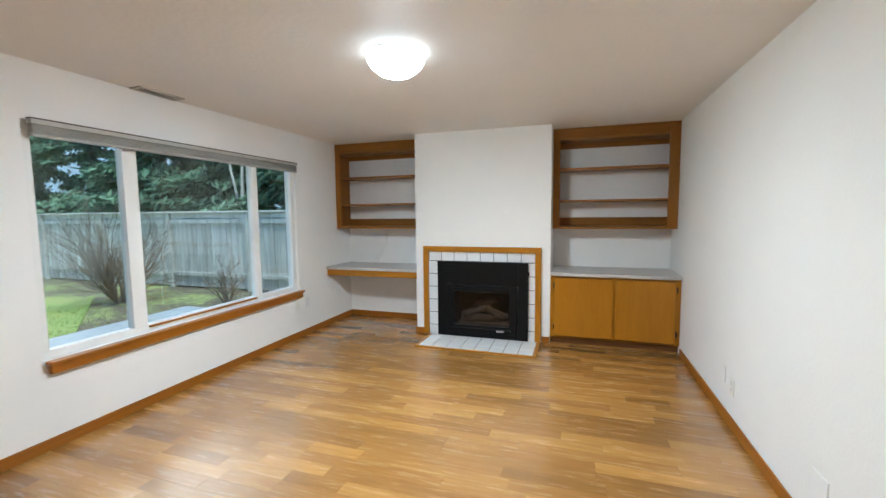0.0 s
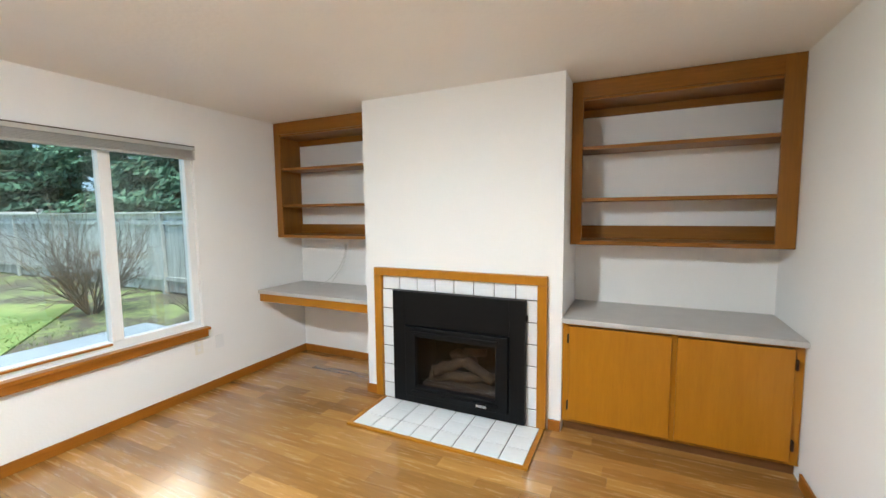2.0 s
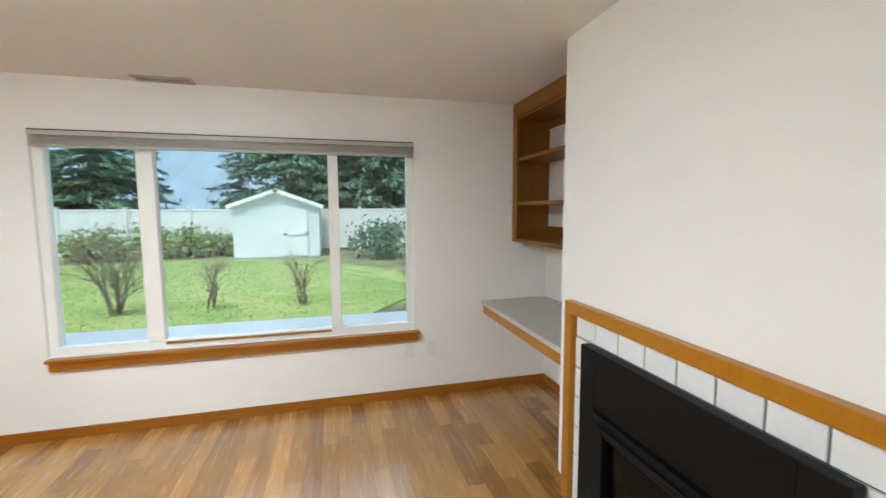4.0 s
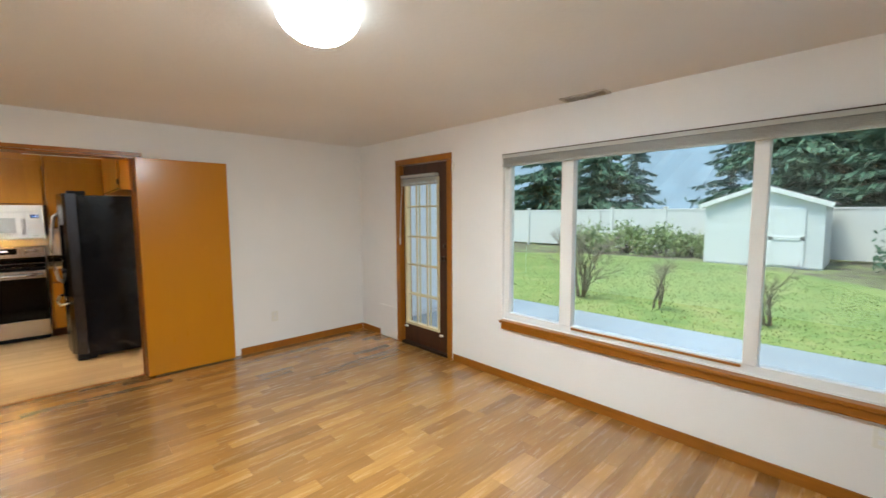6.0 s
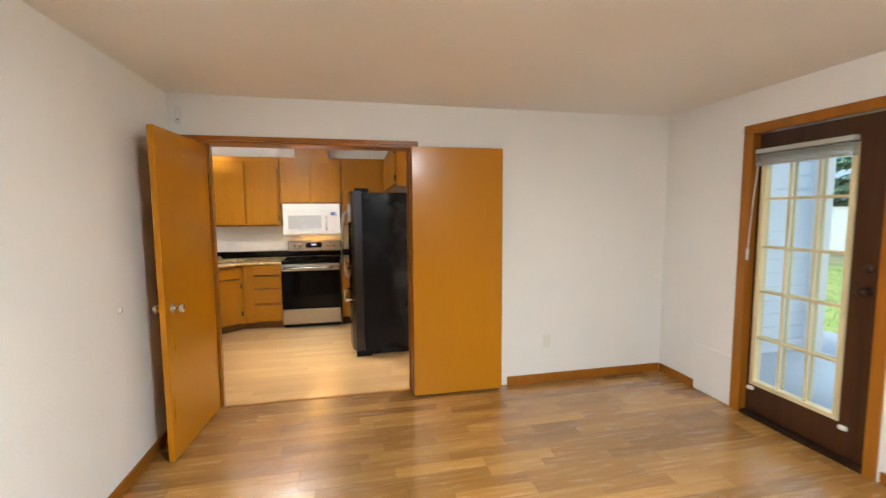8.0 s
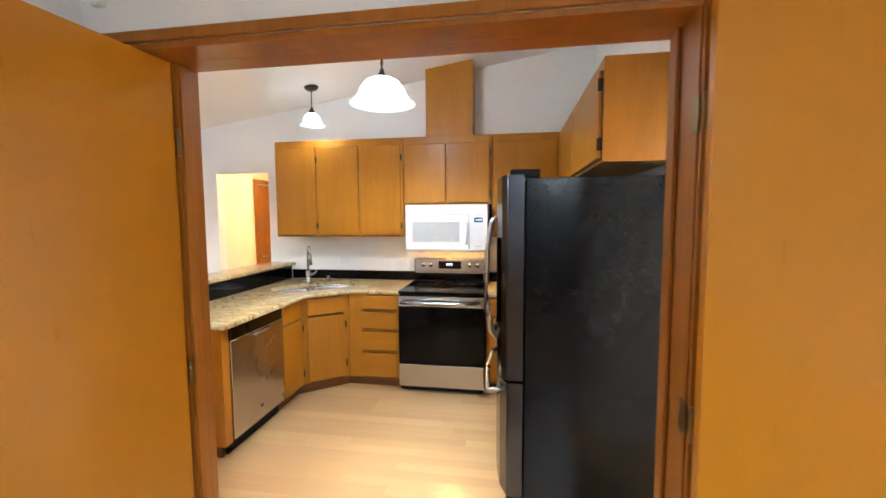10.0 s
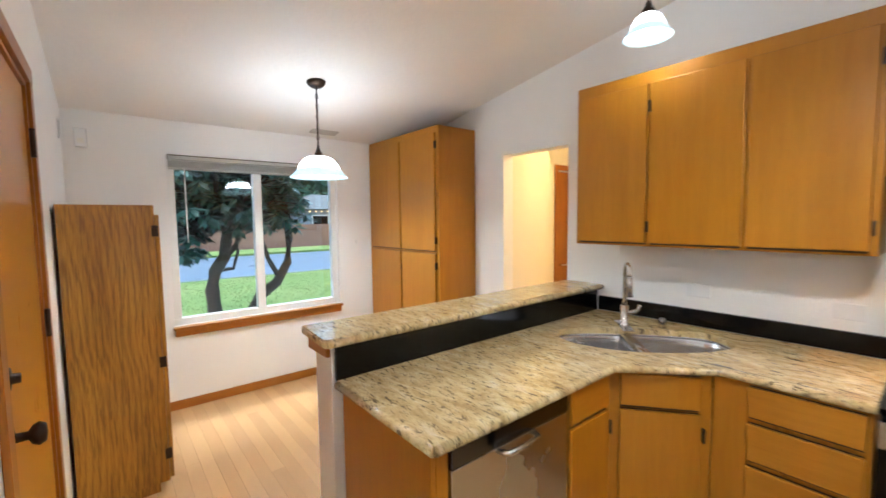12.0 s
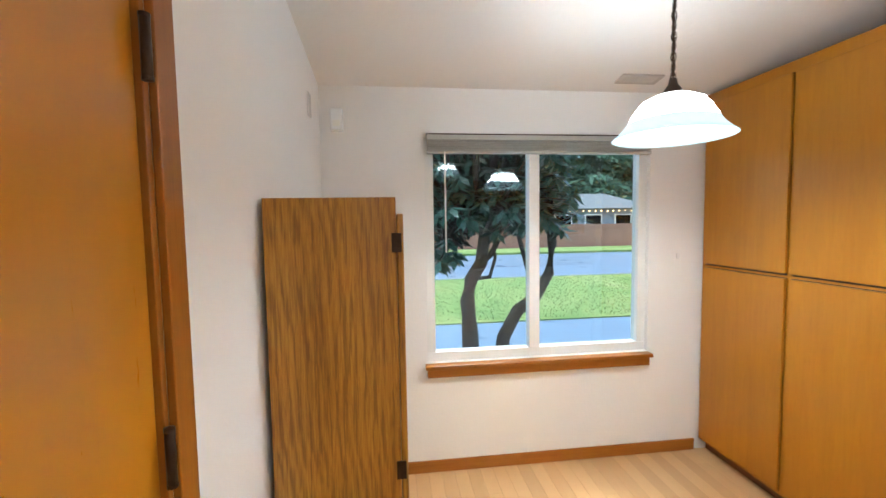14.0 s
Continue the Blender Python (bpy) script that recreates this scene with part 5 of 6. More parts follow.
part("deck_plate", local(Matrix.Translation(FXY) @ pose(0, 0, 0, 0, 0, -52 + 90), (-0.03, 0.03, -0.12, 0.12, CT + 0.0005, CT + 0.006), bevel=0.002), M_STEEL, fa)
so = thing("soap_dispenser", (4.70, -3.0, CT), "small brushed steel air gap cap by the sink", "sink fitting")
part("cap", lathe([(0.0, 0.0), (0.022, 0.0), (0.02, 0.05), (0.012, 0.056), (0.0, 0.057)], (4.70, -3.0, CT + 0.0005), 20), M_STEEL, so, smooth=True)
MK = face_frame(4.59, KB, 90)
plate("wall_outlet", MK, 0, 1.10, "white horizontal outlet plate above the backsplash", False, 0.125, 0.075)
plate("wall_outlet", MK, 0.62, 1.08, "white horizontal outlet plate beside the range", False, 0.115, 0.075)
plate("wall_outlet", MK, 1.68, 1.14, "white outlet plate above the corner counter")

# pendants


def pendant(name, x, y, zb, zt, r, label, cord=0.0045, glass=None):
    """A hanging bell shade; zb, zt: bottom and top of the shade."""
    zc = kz(x)
    p = thing(name, (x, y, zc), label, "pendant light", "pendant lights")
    h = zt - zb
    tilt = pose(x, y, zc - 0.002, 0, math.degrees(math.atan(0.155)), 0)
    part("canopy", lathe([(0.0, -0.03), (0.045, -0.028), (0.062, -0.012), (0.066, 0.0), (0.0, 0.0)], (0, 0, 0), 28, tilt), M_BRONZE, p, "dark bronze canopy", True)
    part("cord", tube([(x, y, zc - 0.02), (x + 0.002, y, (zc + zt) / 2), (x, y, zt + 0.05)], cord, 8), M_BRONZE, p)
    if zc - zt > 0.35:
        n = int((zc - zt - 0.1) / 0.035)
        for i in range(n):
            z = zt + 0.06 + 0.035 * i
            part("chain_link", tube([(x + 0.010 * math.cos(q) * (i % 2), y + 0.010 * math.cos(q) * ((i + 1) % 2), z + 0.019 * math.sin(q)) for q in (0, 0.8, 1.57, 2.35, 3.14, 3.93, 4.71, 5.5, 6.28)], 0.0022, 5), M_BRONZE, p)
    part("socket", lathe([(0.0, 0.0), (0.032, 0.0), (0.03, 0.02), (0.016, 0.04), (0.012, 0.06), (0.0, 0.06)], (x, y, zt - 0.005), 20), M_BRONZE, p, "dark bronze socket cup", True)
    prof = [(0.12, 1.0), (0.34, 0.955), (0.50, 0.84)]
    band = [(0.50, 0.84), (0.61, 0.66), (0.68, 0.50), (0.73, 0.38)]
    part("bulb", lathe([(0.0, 0.52 * r), (0.14 * r, 0.47 * r), (0.23 * r, 0.30 * r), (0.21 * r, 0.11 * r), (0.0, 0.0)], (x, y, zb + h * 0.12), 16), M_BULB_SMALL if glass else M_BULB, p, "lit frosted bulb", True)
    part("shade", lathe([(r * a, zb + h * b) for a, b in prof], (x, y, 0), 48), glass or M_SHADE, p, "glowing alabaster glass bell shade", True)
    part("shade_band", lathe([(r * a, zb + h * b) for a, b in band], (x, y, 0), 48), glass or M_SHADEBAND, p, "brightly glowing shade side", True)
    part("shade_rim", lathe([(r * a, zb + h * b) for a, b in ((0.73, 0.38), (0.79, 0.26), (0.89, 0.12), (1.0, 0.0), (0.985, -0.012), (0.88, 0.095), (0.775, 0.235), (0.715, 0.36))], (x, y, 0), 48), M_SHADERIM, p, "pale flared glass rim", True)
    return p


pendant("pendant_light", 6.535, -1.775, 1.828, 1.978, 0.20, "lit bell-shaped glass pendant over the dining space")
pendant("pendant_light", 3.672, -1.66, 2.285, 2.45, 0.212, "lit bell-shaped glass pendant over the kitchen floor")
pendant("pendant_light", 4.695, -2.73, 2.415, 2.53, 0.115, "small lit glass pendant above the sink", glass=M_SHADE_SMALL)
# added fill lamp, out of view, brightens the living room side
ll = thing("living_fill_light", (0.9, -2.4, 2.6), "added unseen fill light on the living room ceiling", "ceiling light")
part("diffuser", lathe([(0.0, 0.0), (0.16, 0.0), (0.17, -0.02), (0.13, -0.07), (0.06, -0.1), (0.0, -0.105)], (0.9, -2.4, 2.5995), 32), M_LIVFILL, ll, "glowing bowl of the added fill light", True)
hd = thing("hall_light", (5.2, -3.95, 2.44), "lit warm round hall ceiling light", "ceiling light")
part("diffuser", lathe([(0.0, 0.0), (0.14, 0.0), (0.15, -0.02), (0.12, -0.07), (0.06, -0.1), (0.0, -0.105)], (5.2, -3.95, 2.4395), 32), M_HALLDOME, hd, "glowing warm glass bowl", True)

# pantry and oak cabinet
mp = face_frame(DX - 0.004, -2.775, 90)
pw = DX - 0.004 - 6.43
cabinet("pantry_cabinet", mp, pw, -2.775 - KB - 0.003, 0.0, 2.312, [(0.03, 0.585, 0.10, 1.225, "door"), (0.607, pw - 0.04, 0.10, 1.225, "door"), (0.03, 0.585, 1.25, 2.25, "door"), (0.607, pw - 0.04, 1.25, 2.25, "door")],
        "tall honey-stained four-door pantry cabinet", toe=0.075, hinges=[(pw - 0.032, z) for z in (0.2, 1.12, 1.34, 2.15)])
oc = thing("oak_cabinet", (6.73, -0.6, 0.0), "freestanding oak veneer cabinet with strong grain", "cabinet")
part("side", boxes((6.435, 6.453, -0.79, DL - 0.016, 0.06, 1.62), bevel=0.0015), M_OAK, oc, "boldly figured oak side panel")
part("side", boxes((7.012, 7.03, -0.79, DL - 0.016, 0.06, 1.62), bevel=0.0015), M_OAK, oc)
part("top", boxes((6.454, 7.011, -0.79, DL - 0.016, 1.602, 1.62)), M_OAK, oc)
part("back", boxes((6.454, 7.011, DL - 0.03, DL - 0.016, 0.06, 1.60)), M_OAK, oc)
part("base", boxes((6.455, 7.01, -0.745, DL - 0.016, 0.0, 0.08)), M_OAK, oc)
for x0, x1 in ((6.437, 6.731), (6.734, 7.028)):
    d = part("door", boxes((x0, x1, -0.812, -0.7915, 0.075, 1.568), bevel=0.003), M_OAK, oc, "oak veneer door")
for z in (0.22, 0.75, 1.48):
    part("hinge", boxes((6.4315, 6.4365, -0.806, -0.775, z - 0.03, z + 0.03), bevel=0.001), M_BRONZE, oc)

AT.y = 0.0
# ---- outdoors ----


def grass_mat():
    m, t, b = node_mat("lawn_grass")
    v = coords(t)
    n1, n2, n3 = noise_node(t, v, 0.55, 4.0, 0.6, 0.8), noise_node(t, v, 3.5, 5.0, 0.65), noise_node(t, v, 40.0, 4.0)
    f = math_node(t, "ADD", math_node(t, "MULTIPLY", n1, 0.5), math_node(t, "ADD", math_node(t, "MULTIPLY", n2, 0.35), math_node(t, "MULTIPLY", n3, 0.15)))
    t.links.new(ramp(t, f, [(0.34, (0.11, 0.185, 0.06)), (0.46, (0.17, 0.255, 0.075)), (0.55, (0.235, 0.295, 0.10)), (0.66, (0.315, 0.31, 0.14))]), b.inputs["Base Color"])
    b.inputs["Roughness"].default_value = 0.9
    b.inputs["Specular IOR Level"].default_value = 0.2
    bump(t, b, n3, 0.8, 0.01)
    return m


M_GRASS = grass_mat()
def soil_mat():
    """Dark bark and soil grown over with moss in soft patches."""
    m, t, b = node_mat("mossy_soil")
    v = coords(t)
    n1, n2, n3 = noise_node(t, v, 0.9, 5.0, 0.62, 0.6), noise_node(t, v, 7.0, 4.0, 0.6), noise_node(t, v, 45.0, 4.0)
    soil = ramp(t, n3, [(0.3, (0.055, 0.048, 0.034)), (0.7, (0.135, 0.12, 0.085))])
    moss = ramp(t, n2, [(0.3, (0.12, 0.18, 0.06)), (0.7, (0.28, 0.32, 0.12))])
    f = math_node(t, "ADD", math_node(t, "MULTIPLY", n1, 0.75), math_node(t, "MULTIPLY", n2, 0.25))
    t.links.new(mix_col(t, ramp(t, f, [(0.46, (0, 0, 0)), (0.60, (1, 1, 1))]), soil, moss), b.inputs["Base Color"])
    b.inputs["Roughness"].default_value = 0.9
    bump(t, b, n3, 0.6, 0.02)
    return m


M_SOIL = soil_mat()
M_PATIO = surface("wet_concrete", (0.27, 0.32, 0.36), 0.35, 0.15, 1.5, 60.0, 0.1)
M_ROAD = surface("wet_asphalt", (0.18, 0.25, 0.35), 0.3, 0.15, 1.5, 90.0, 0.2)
M_FENCEW = wood("weathered_cedar", (0.34, 0.36, 0.33), (0.84, 0.86, 0.82), 2, 0.8, 0.5, rand=0.22, coat=0.0)
M_VFENCE = surface("white_vinyl_fence", (0.78, 0.77, 0.72), 0.4, 0.04, bumps=0.02, rand=0.05)
M_SHED = surface("white_shed_siding", (0.78, 0.80, 0.80), 0.5, 0.05, rand=0.05)
M_ROOFING = surface("grey_shingle", (0.14, 0.15, 0.16), 0.8, 0.3, 3, 30, 0.4)
M_BRICKF = surface("reddish_fence", (0.33, 0.17, 0.12), 0.8, 0.2, 2, 20, 0.2)
M_BARK = surface("dark_bark", (0.055, 0.042, 0.033), 0.85, 0.5, 14.0, 60.0, 0.8)
M_TWIG = surface("bare_twigs", (0.19, 0.155, 0.12), 0.85, 0.3)
M_HOUSE = surface("blue_grey_house_siding", (0.22, 0.26, 0.31), 0.6, 0.08)
M_SIDING = surface("house_siding", (0.72, 0.76, 0.80), 0.5, 0.04)


def leaf_mat(name, dark, light, gloss=0.5):
    m, t, b = node_mat(name)
    g = t.nodes.new("ShaderNodeNewGeometry")
    n = noise_node(t, coords(t), 0.9, 3.0)
    f = math_node(t, "ADD", math_node(t, "MULTIPLY", g.outputs["Random Per Island"], 0.6), math_node(t, "MULTIPLY", n, 0.4))
    t.links.new(ramp(t, f, [(0.2, dark), (0.8, light)]), b.inputs["Base Color"])
    b.inputs["Roughness"].default_value = gloss
    return m


# needle greens shifted to teal for hazy air, more so on the far trees
M_NEEDLE = leaf_mat("conifer_needles", (0.045, 0.11, 0.07), (0.12, 0.23, 0.135), 0.8)
M_NEEDLE2 = leaf_mat("haze_tinted_needles", (0.05, 0.10, 0.085), (0.12, 0.19, 0.16), 0.8)
M_SHRUB = leaf_mat("shrub_leaves", (0.10, 0.17, 0.06), (0.36, 0.45, 0.17), 0.5)
M_RHODO = leaf_mat("rhododendron_leaves", (0.028, 0.07, 0.045), (0.10, 0.22, 0.16), 0.3)
# blue-grey carries the distance haze; there is no mist in the scene
M_HILL = surface("haze_tinted_hill", (0.17, 0.24, 0.29), 0.9, 0.25, 0.05, 0.6, 0)


def ground_sheet():
    """One sheet of ground out to the horizon."""
    bm = bmesh.new()
    xs = [-2500, -300, -60, -30, -15, -0.15, DX + 0.15, 15, 30, 60, 300, 2500]
    ys = [-2500, -300, -60, -20, -6.4, 6.13, 20, 60, 300, 2500]
    g = [[bm.verts.new((x, y, -0.30)) for y in ys] for x in xs]
    for i in range(len(xs) - 1):
        for j in range(len(ys) - 1):
            bm.faces.new((g[i][j], g[i + 1][j], g[i + 1][j + 1], g[i][j + 1]))
    return bm


structure("ground", ground_sheet(), M_SOIL, "dark bark and soil ground with mossy patches", "ground")


def lawn_outline():
    """Lawn with a straight edge along the patio and a curved far side."""
    r = random.Random(3)
    pts = [(-3.72, -11.0), (-3.72, 4.6)]
    for k in range(25):
        q = math.radians(35 + 120 * k / 24)
        pts.append((-4.2 - 10.0 * math.sin(q - 0.35) + r.uniform(-0.12, 0.12), -1.5 + 8.6 * math.cos(q - 0.35) + r.uniform(-0.12, 0.12)))
    return slab(pts, -0.31, -0.275)


structure("lawn_back", lawn_outline(), M_GRASS, "green mown back lawn with an uneven edge", "lawn")
structure("patio", boxes((-3.7, -0.15, -7, 6.4, -0.32, -0.19)), M_PATIO, "wet grey concrete patio slab", "patio")
structure("lawn_front", boxes((12.0, 17.3, -40, 40, -0.3, -0.19)), M_GRASS, "green front lawn strip", "lawn")
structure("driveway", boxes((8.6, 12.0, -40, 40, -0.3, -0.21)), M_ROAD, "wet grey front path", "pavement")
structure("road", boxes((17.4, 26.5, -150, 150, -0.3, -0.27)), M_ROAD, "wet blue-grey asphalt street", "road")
structure("kerb", boxes((17.28, 17.42, -150, 150, -0.3, -0.17)), M_PATIO, "concrete kerb along the street", "kerb")
structure("verge", boxes((26.6, 30.0, -150, 150, -0.3, -0.17)), M_GRASS, "grass verge across the street", "lawn")


def scatter_mesh(name, items, material, parent, label=""):
    """items: (centre, half length vector, half width vector): leaves as folded quads."""
    vs, fs = [], []
    for c, a, w in items:
        k = len(vs)
        vs += [c - a, c + w * 0.9 - a * 0.1, c + a, c - w * 0.9 - a * 0.1]
        fs.append((k, k + 1, k + 2, k + 3))
    o = ORIGIN[parent.name]
    me = bpy.data.meshes.new(name)
    me.from_pydata([tuple(v - o) for v in vs], [], fs)
    me.materials.append(material)
    ob = new(name, me)
    ob.parent = parent
    ORIGIN[ob.name] = o
    if label:
        ob["label"] = label
    return ob


def rvec(r):
    v = Vector((r.gauss(0, 1), r.gauss(0, 1), r.gauss(0, 1)))
    return v.normalized()


def conifer(at, h, spread, seed, material, label, sprays=5500, low=0.06, fine=0.4):
    r = random.Random(seed)
    t = thing("conifer_tree", at, label, "tree", "conifers")
    base = Vector(at)
    bm = tube([base, base + Vector((0.05, 0.03, h * 0.5)), base + Vector((0, 0, h))], h * 0.014, 8, 0.15)
    part("trunk", bm, M_BARK, t)
    limbs = bmesh.new()
    items = []
    n = 80
    for i in range(n):
        f = low + (1 - low) * (i + r.random()) / n
        q = r.uniform(0, 6.283)
        ln = spread * (1 - f) ** 0.8 * r.uniform(0.6, 1.15) + 0.15
        d = Vector((math.cos(q), math.sin(q), r.uniform(-0.35, 0.05)))
        a = base + Vector((0, 0, f * h))
        b = a + d * ln
        tube([a, a.lerp(b, 0.5) + Vector((0, 0, 0.08 * ln)), b], h * 0.0035 + 0.008, 4, 0.3, limbs)
        m = max(6, int(sprays / n * (0.35 + 1.3 * (1 - f))))
        for _ in range(m):
            s = r.random() ** 0.7
            p = a.lerp(b, s) + Vector((r.gauss(0, 0.10) * ln, r.gauss(0, 0.10) * ln, 0.08 * ln * (1 - s) - abs(r.gauss(0, 0.05)) * ln))
            u = (d + rvec(r) * 0.8 + Vector((0, 0, -0.4))).normalized()
            w = u.cross(rvec(r)).normalized()
            sz = r.uniform(0.5, 1.1) * fine
            items.append((p, u * sz, w * sz * 0.35))
    part("limb", limbs, M_BARK, t)
    scatter_mesh("crown", items, material, t)
    return t


def bare_shrub(at, h, spread, stems, seed, label, levels=3, thick=1.0):
    r = random.Random(seed)
    t = thing("bare_shrub", at, label, "shrub", "bare shrubs")
    bm = bmesh.new()
    base = Vector(at)

    def grow(p, d, ln, rad, lvl):
        pts = [p]
        for k in range(3):
            d = (d + rvec(r) * 0.22 + Vector((0, 0, 0.06))).normalized()
            p = p + d * ln / 3
            pts.append(p)
        tube(pts, rad, 4, 0.45, bm)
        if lvl < levels:
            for k in range((4 if lvl else 3) if lvl < 3 else 2):
                grow(pts[r.choice((1, 2, 3))], (d + rvec(r) * 0.65).normalized(), ln * r.uniform(0.45, 0.7), rad * 0.5, lvl + 1)

    for s in range(stems):
        q = r.uniform(0, 6.283)
        grow(base + Vector((0.08 * math.cos(q), 0.08 * math.sin(q), 0)), Vector((spread * math.cos(q) * r.random(), spread * math.sin(q) * r.random(), 1)).normalized(), h * r.uniform(0.35, 0.55), (0.012 + 0.010 * h) * thick, 0)
    part("branches", bm, M_TWIG, t)
    return t


def leafy_shrub(at, rx, ry, h, seed, material, label, n=1400):
    r = random.Random(seed)
    t = thing("leafy_shrub", at, label, "shrub", "leafy shrubs")
    base = Vector(at)
    st = bmesh.new()
    tips = []
    for k in range(16):
        q, e = r.uniform(0, 6.283), r.uniform(0.25, 1.2)
        tip = base + Vector((rx * math.cos(q) * math.cos(e), ry * math.sin(q) * math.cos(e), h * math.sin(e) * r.uniform(0.6, 0.95)))
        tips.append(tip)
        tube([base, base.lerp(tip, 0.5) + Vector((0, 0, 0.1)), tip], 0.02, 4, 0.3, st)
    part("stems", st, M_BARK, t)
    items = []
    for _ in range(n):
        c = r.choice(tips) + Vector((r.gauss(0, 0.24 * rx), r.gauss(0, 0.24 * ry), r.gauss(0, 0.16 * h)))
        c.z = max(c.z, at[2] + 0.05)
        u, sz = rvec(r), r.uniform(0.05, 0.10) * (0.7 + 0.4 * h)
        items.append((c, u * sz, u.cross(rvec(r)).normalized() * sz * 0.45))
    scatter_mesh("leaves", items, material, t)
    return t


def grass_blades(name, x0, x1, y0, y1, z, n, seed, label, keep):
    r = random.Random(seed)
    g = thing(name, ((x0 + x1) / 2, (y0 + y1) / 2, z), label, "grass", kind="stuff")
    items = []
    for _ in range(n):
        x, y = r.uniform(x0, x1), r.uniform(y0, y1)
        if keep(x, y):
            s = r.uniform(0.010, 0.024)
            u = Vector((r.gauss(0, 0.5), r.gauss(0, 0.5), 1)).normalized()
            items.append((Vector((x, y, z + s * 0.6)), u * s, u.cross(rvec(r)).normalized() * s * 0.5))
    scatter_mesh("blades", items, M_BLADES, g)


M_BLADES = leaf_mat("grass_blades", (0.17, 0.245, 0.08), (0.32, 0.36, 0.15), 0.7)
grass_blades("lawn_grass", -13.8, -3.8, -9.0, 6.0, -0.275, 30000, 61, "short green and straw-coloured grass of the back lawn", lambda x, y: ((x + 4.2) / 9.6) ** 2 + ((y + 1.5) / 7.6) ** 2 < 1)
grass_blades("lawn_grass", 12.1, 17.2, -14.0, 6.0, -0.19, 22000, 62, "short pale green grass of the front lawn", lambda x, y: True)

# back yard: white fence, shed, cedar fence
vf = thing("vinyl_fence", (-17.2, 0, -0.3), "white vinyl privacy fence behind the lawn", "fence")
for i in range(16):
    y = -24.0 + 2.45 * i
    part("post", boxes((-17.27, -17.13, y - 0.07, y + 0.07, -0.3, 1.72), bevel=0.01), M_VFENCE, vf)
    part("post_cap", boxes((-17.29, -17.11, y - 0.09, y + 0.09, 1.721, 1.76), bevel=0.012), M_VFENCE, vf)
    part("panel", boxes((-17.22, -17.18, y + 0.07, y + 2.38, -0.2, 1.58)), M_VFENCE, vf)
    part("rail", boxes((-17.235, -17.165, y + 0.07, y + 2.38, 1.581, 1.66), bevel=0.008), M_VFENCE, vf)
sh = thing("garden_shed", (-15.4, 2.0, -0.3), "small white wooden shed with a gabled roof", "shed")
wallb = bmesh.new()
yc, hw = 2.0, 1.6
g = [wallb.verts.new((x, y, z)) for x in (-16.8, -14.2) for y, z in ((yc - hw, -0.3), (yc + hw, -0.3), (yc + hw, 1.72), (yc, 2.30), (yc - hw, 1.72))]
wallb.faces.new(g[:5])
wallb.faces.new(g[5:])
for i in range(5):
    j = (i + 1) % 5
    wallb.faces.new((g[i], g[j], g[5 + j], g[5 + i]))
part("wall", wallb, M_SHED, sh)
for s in (-1, 1):
    ang = math.degrees(math.atan2(0.58, hw)) * -s
    part("roof", local(pose(-15.5, yc + s * 0.86, 2.065, ang, 0, 0), (-1.45, 1.45, -0.98, 0.98, 0.0, 0.06), bevel=0.005), M_ROOFING, sh, "grey shingled roof slope")
    part("fascia", local(pose(-14.03, yc + s * 0.86, 2.055, ang, 0, 0), (-0.03, 0.0, -0.98, 0.98, -0.09, 0.058), bevel=0.004), M_VINYL, sh, "white fascia board")
for k in range(14):
    z = -0.25 + 0.14 * k
    part("siding_board", boxes((-14.2, -14.178, yc - hw, yc + hw, z, z + 0.132)), M_SHED, sh)
sdr = part("door", boxes((-14.178, -14.14, 2.25, 3.15, -0.22, 1.62), bevel=0.006), M_SHED, sh, "white shed door")
part("brace", boxes((-14.14, -14.12, 2.25, 3.15, 0.6, 0.72), (-14.14, -14.12, 2.25, 2.35, -0.22, 1.62), (-14.14, -14.12, 3.05, 3.15, -0.22, 1.62), bevel=0.004), M_SHED, sdr)
cf = thing("cedar_fence", (-8, 8.4, -0.3), "weathered grey cedar board fence", "fence")
rf = random.Random(8)
for i in range(112):
    x = 0.9 - 0.152 * i
    part("board", boxes((x, x + 0.143, 8.40 + rf.uniform(0, 0.008), 8.422, -0.26, 1.40 + rf.uniform(-0.008, 0.008))), M_FENCEW, cf)
for i in range(8):
    x = 0.7 - 2.4 * i
    part("post", boxes((x, x + 0.09, 8.31, 8.398, -0.3, 1.52), bevel=0.006), M_FENCEW, cf)
part("rail", boxes((-16.3, 1.0, 8.35, 8.398, 1.28, 1.37)), M_FENCEW, cf)
part("rail", boxes((-16.3, 1.0, 8.35, 8.398, 0.0, 0.09)), M_FENCEW, cf)
part("cap", boxes((-16.3, 1.05, 8.29, 8.46, 1.53, 1.57), bevel=0.006), M_FENCEW, cf)
part("top_strip", boxes((-16.3, 1.0, 8.385, 8.425, 1.405, 1.528)), M_FENCEW, cf)

leafy_shrub((-15.6, -3.0, -0.3), 0.9, 0.9, 1.25, 11, M_SHRUB, "pale green rounded shrub by the fence")
leafy_shrub((-15.9, -1.7, -0.3), 0.9, 0.95, 1.2, 12, M_SHRUB, "pale green rounded shrub by the fence")
leafy_shrub((-15.7, -0.4, -0.3), 0.6, 0.6, 0.95, 13, M_SHRUB, "yellow-green low shrub by the fence")
leafy_shrub((-15.2, -4.6, -0.3), 1.0, 1.0, 1.3, 14, M_SHRUB, "pale green rounded shrub by the fence")
leafy_shrub((-13.4, 6.0, -0.3), 1.1, 1.0, 1.5, 15, M_NEEDLE, "dark evergreen shrub beside the shed")
bare_shrub((-5.1, 0.45, -0.24), 1.75, 0.35, 12, 21, "dense bare brown shrub on the lawn", 4, 0.7)
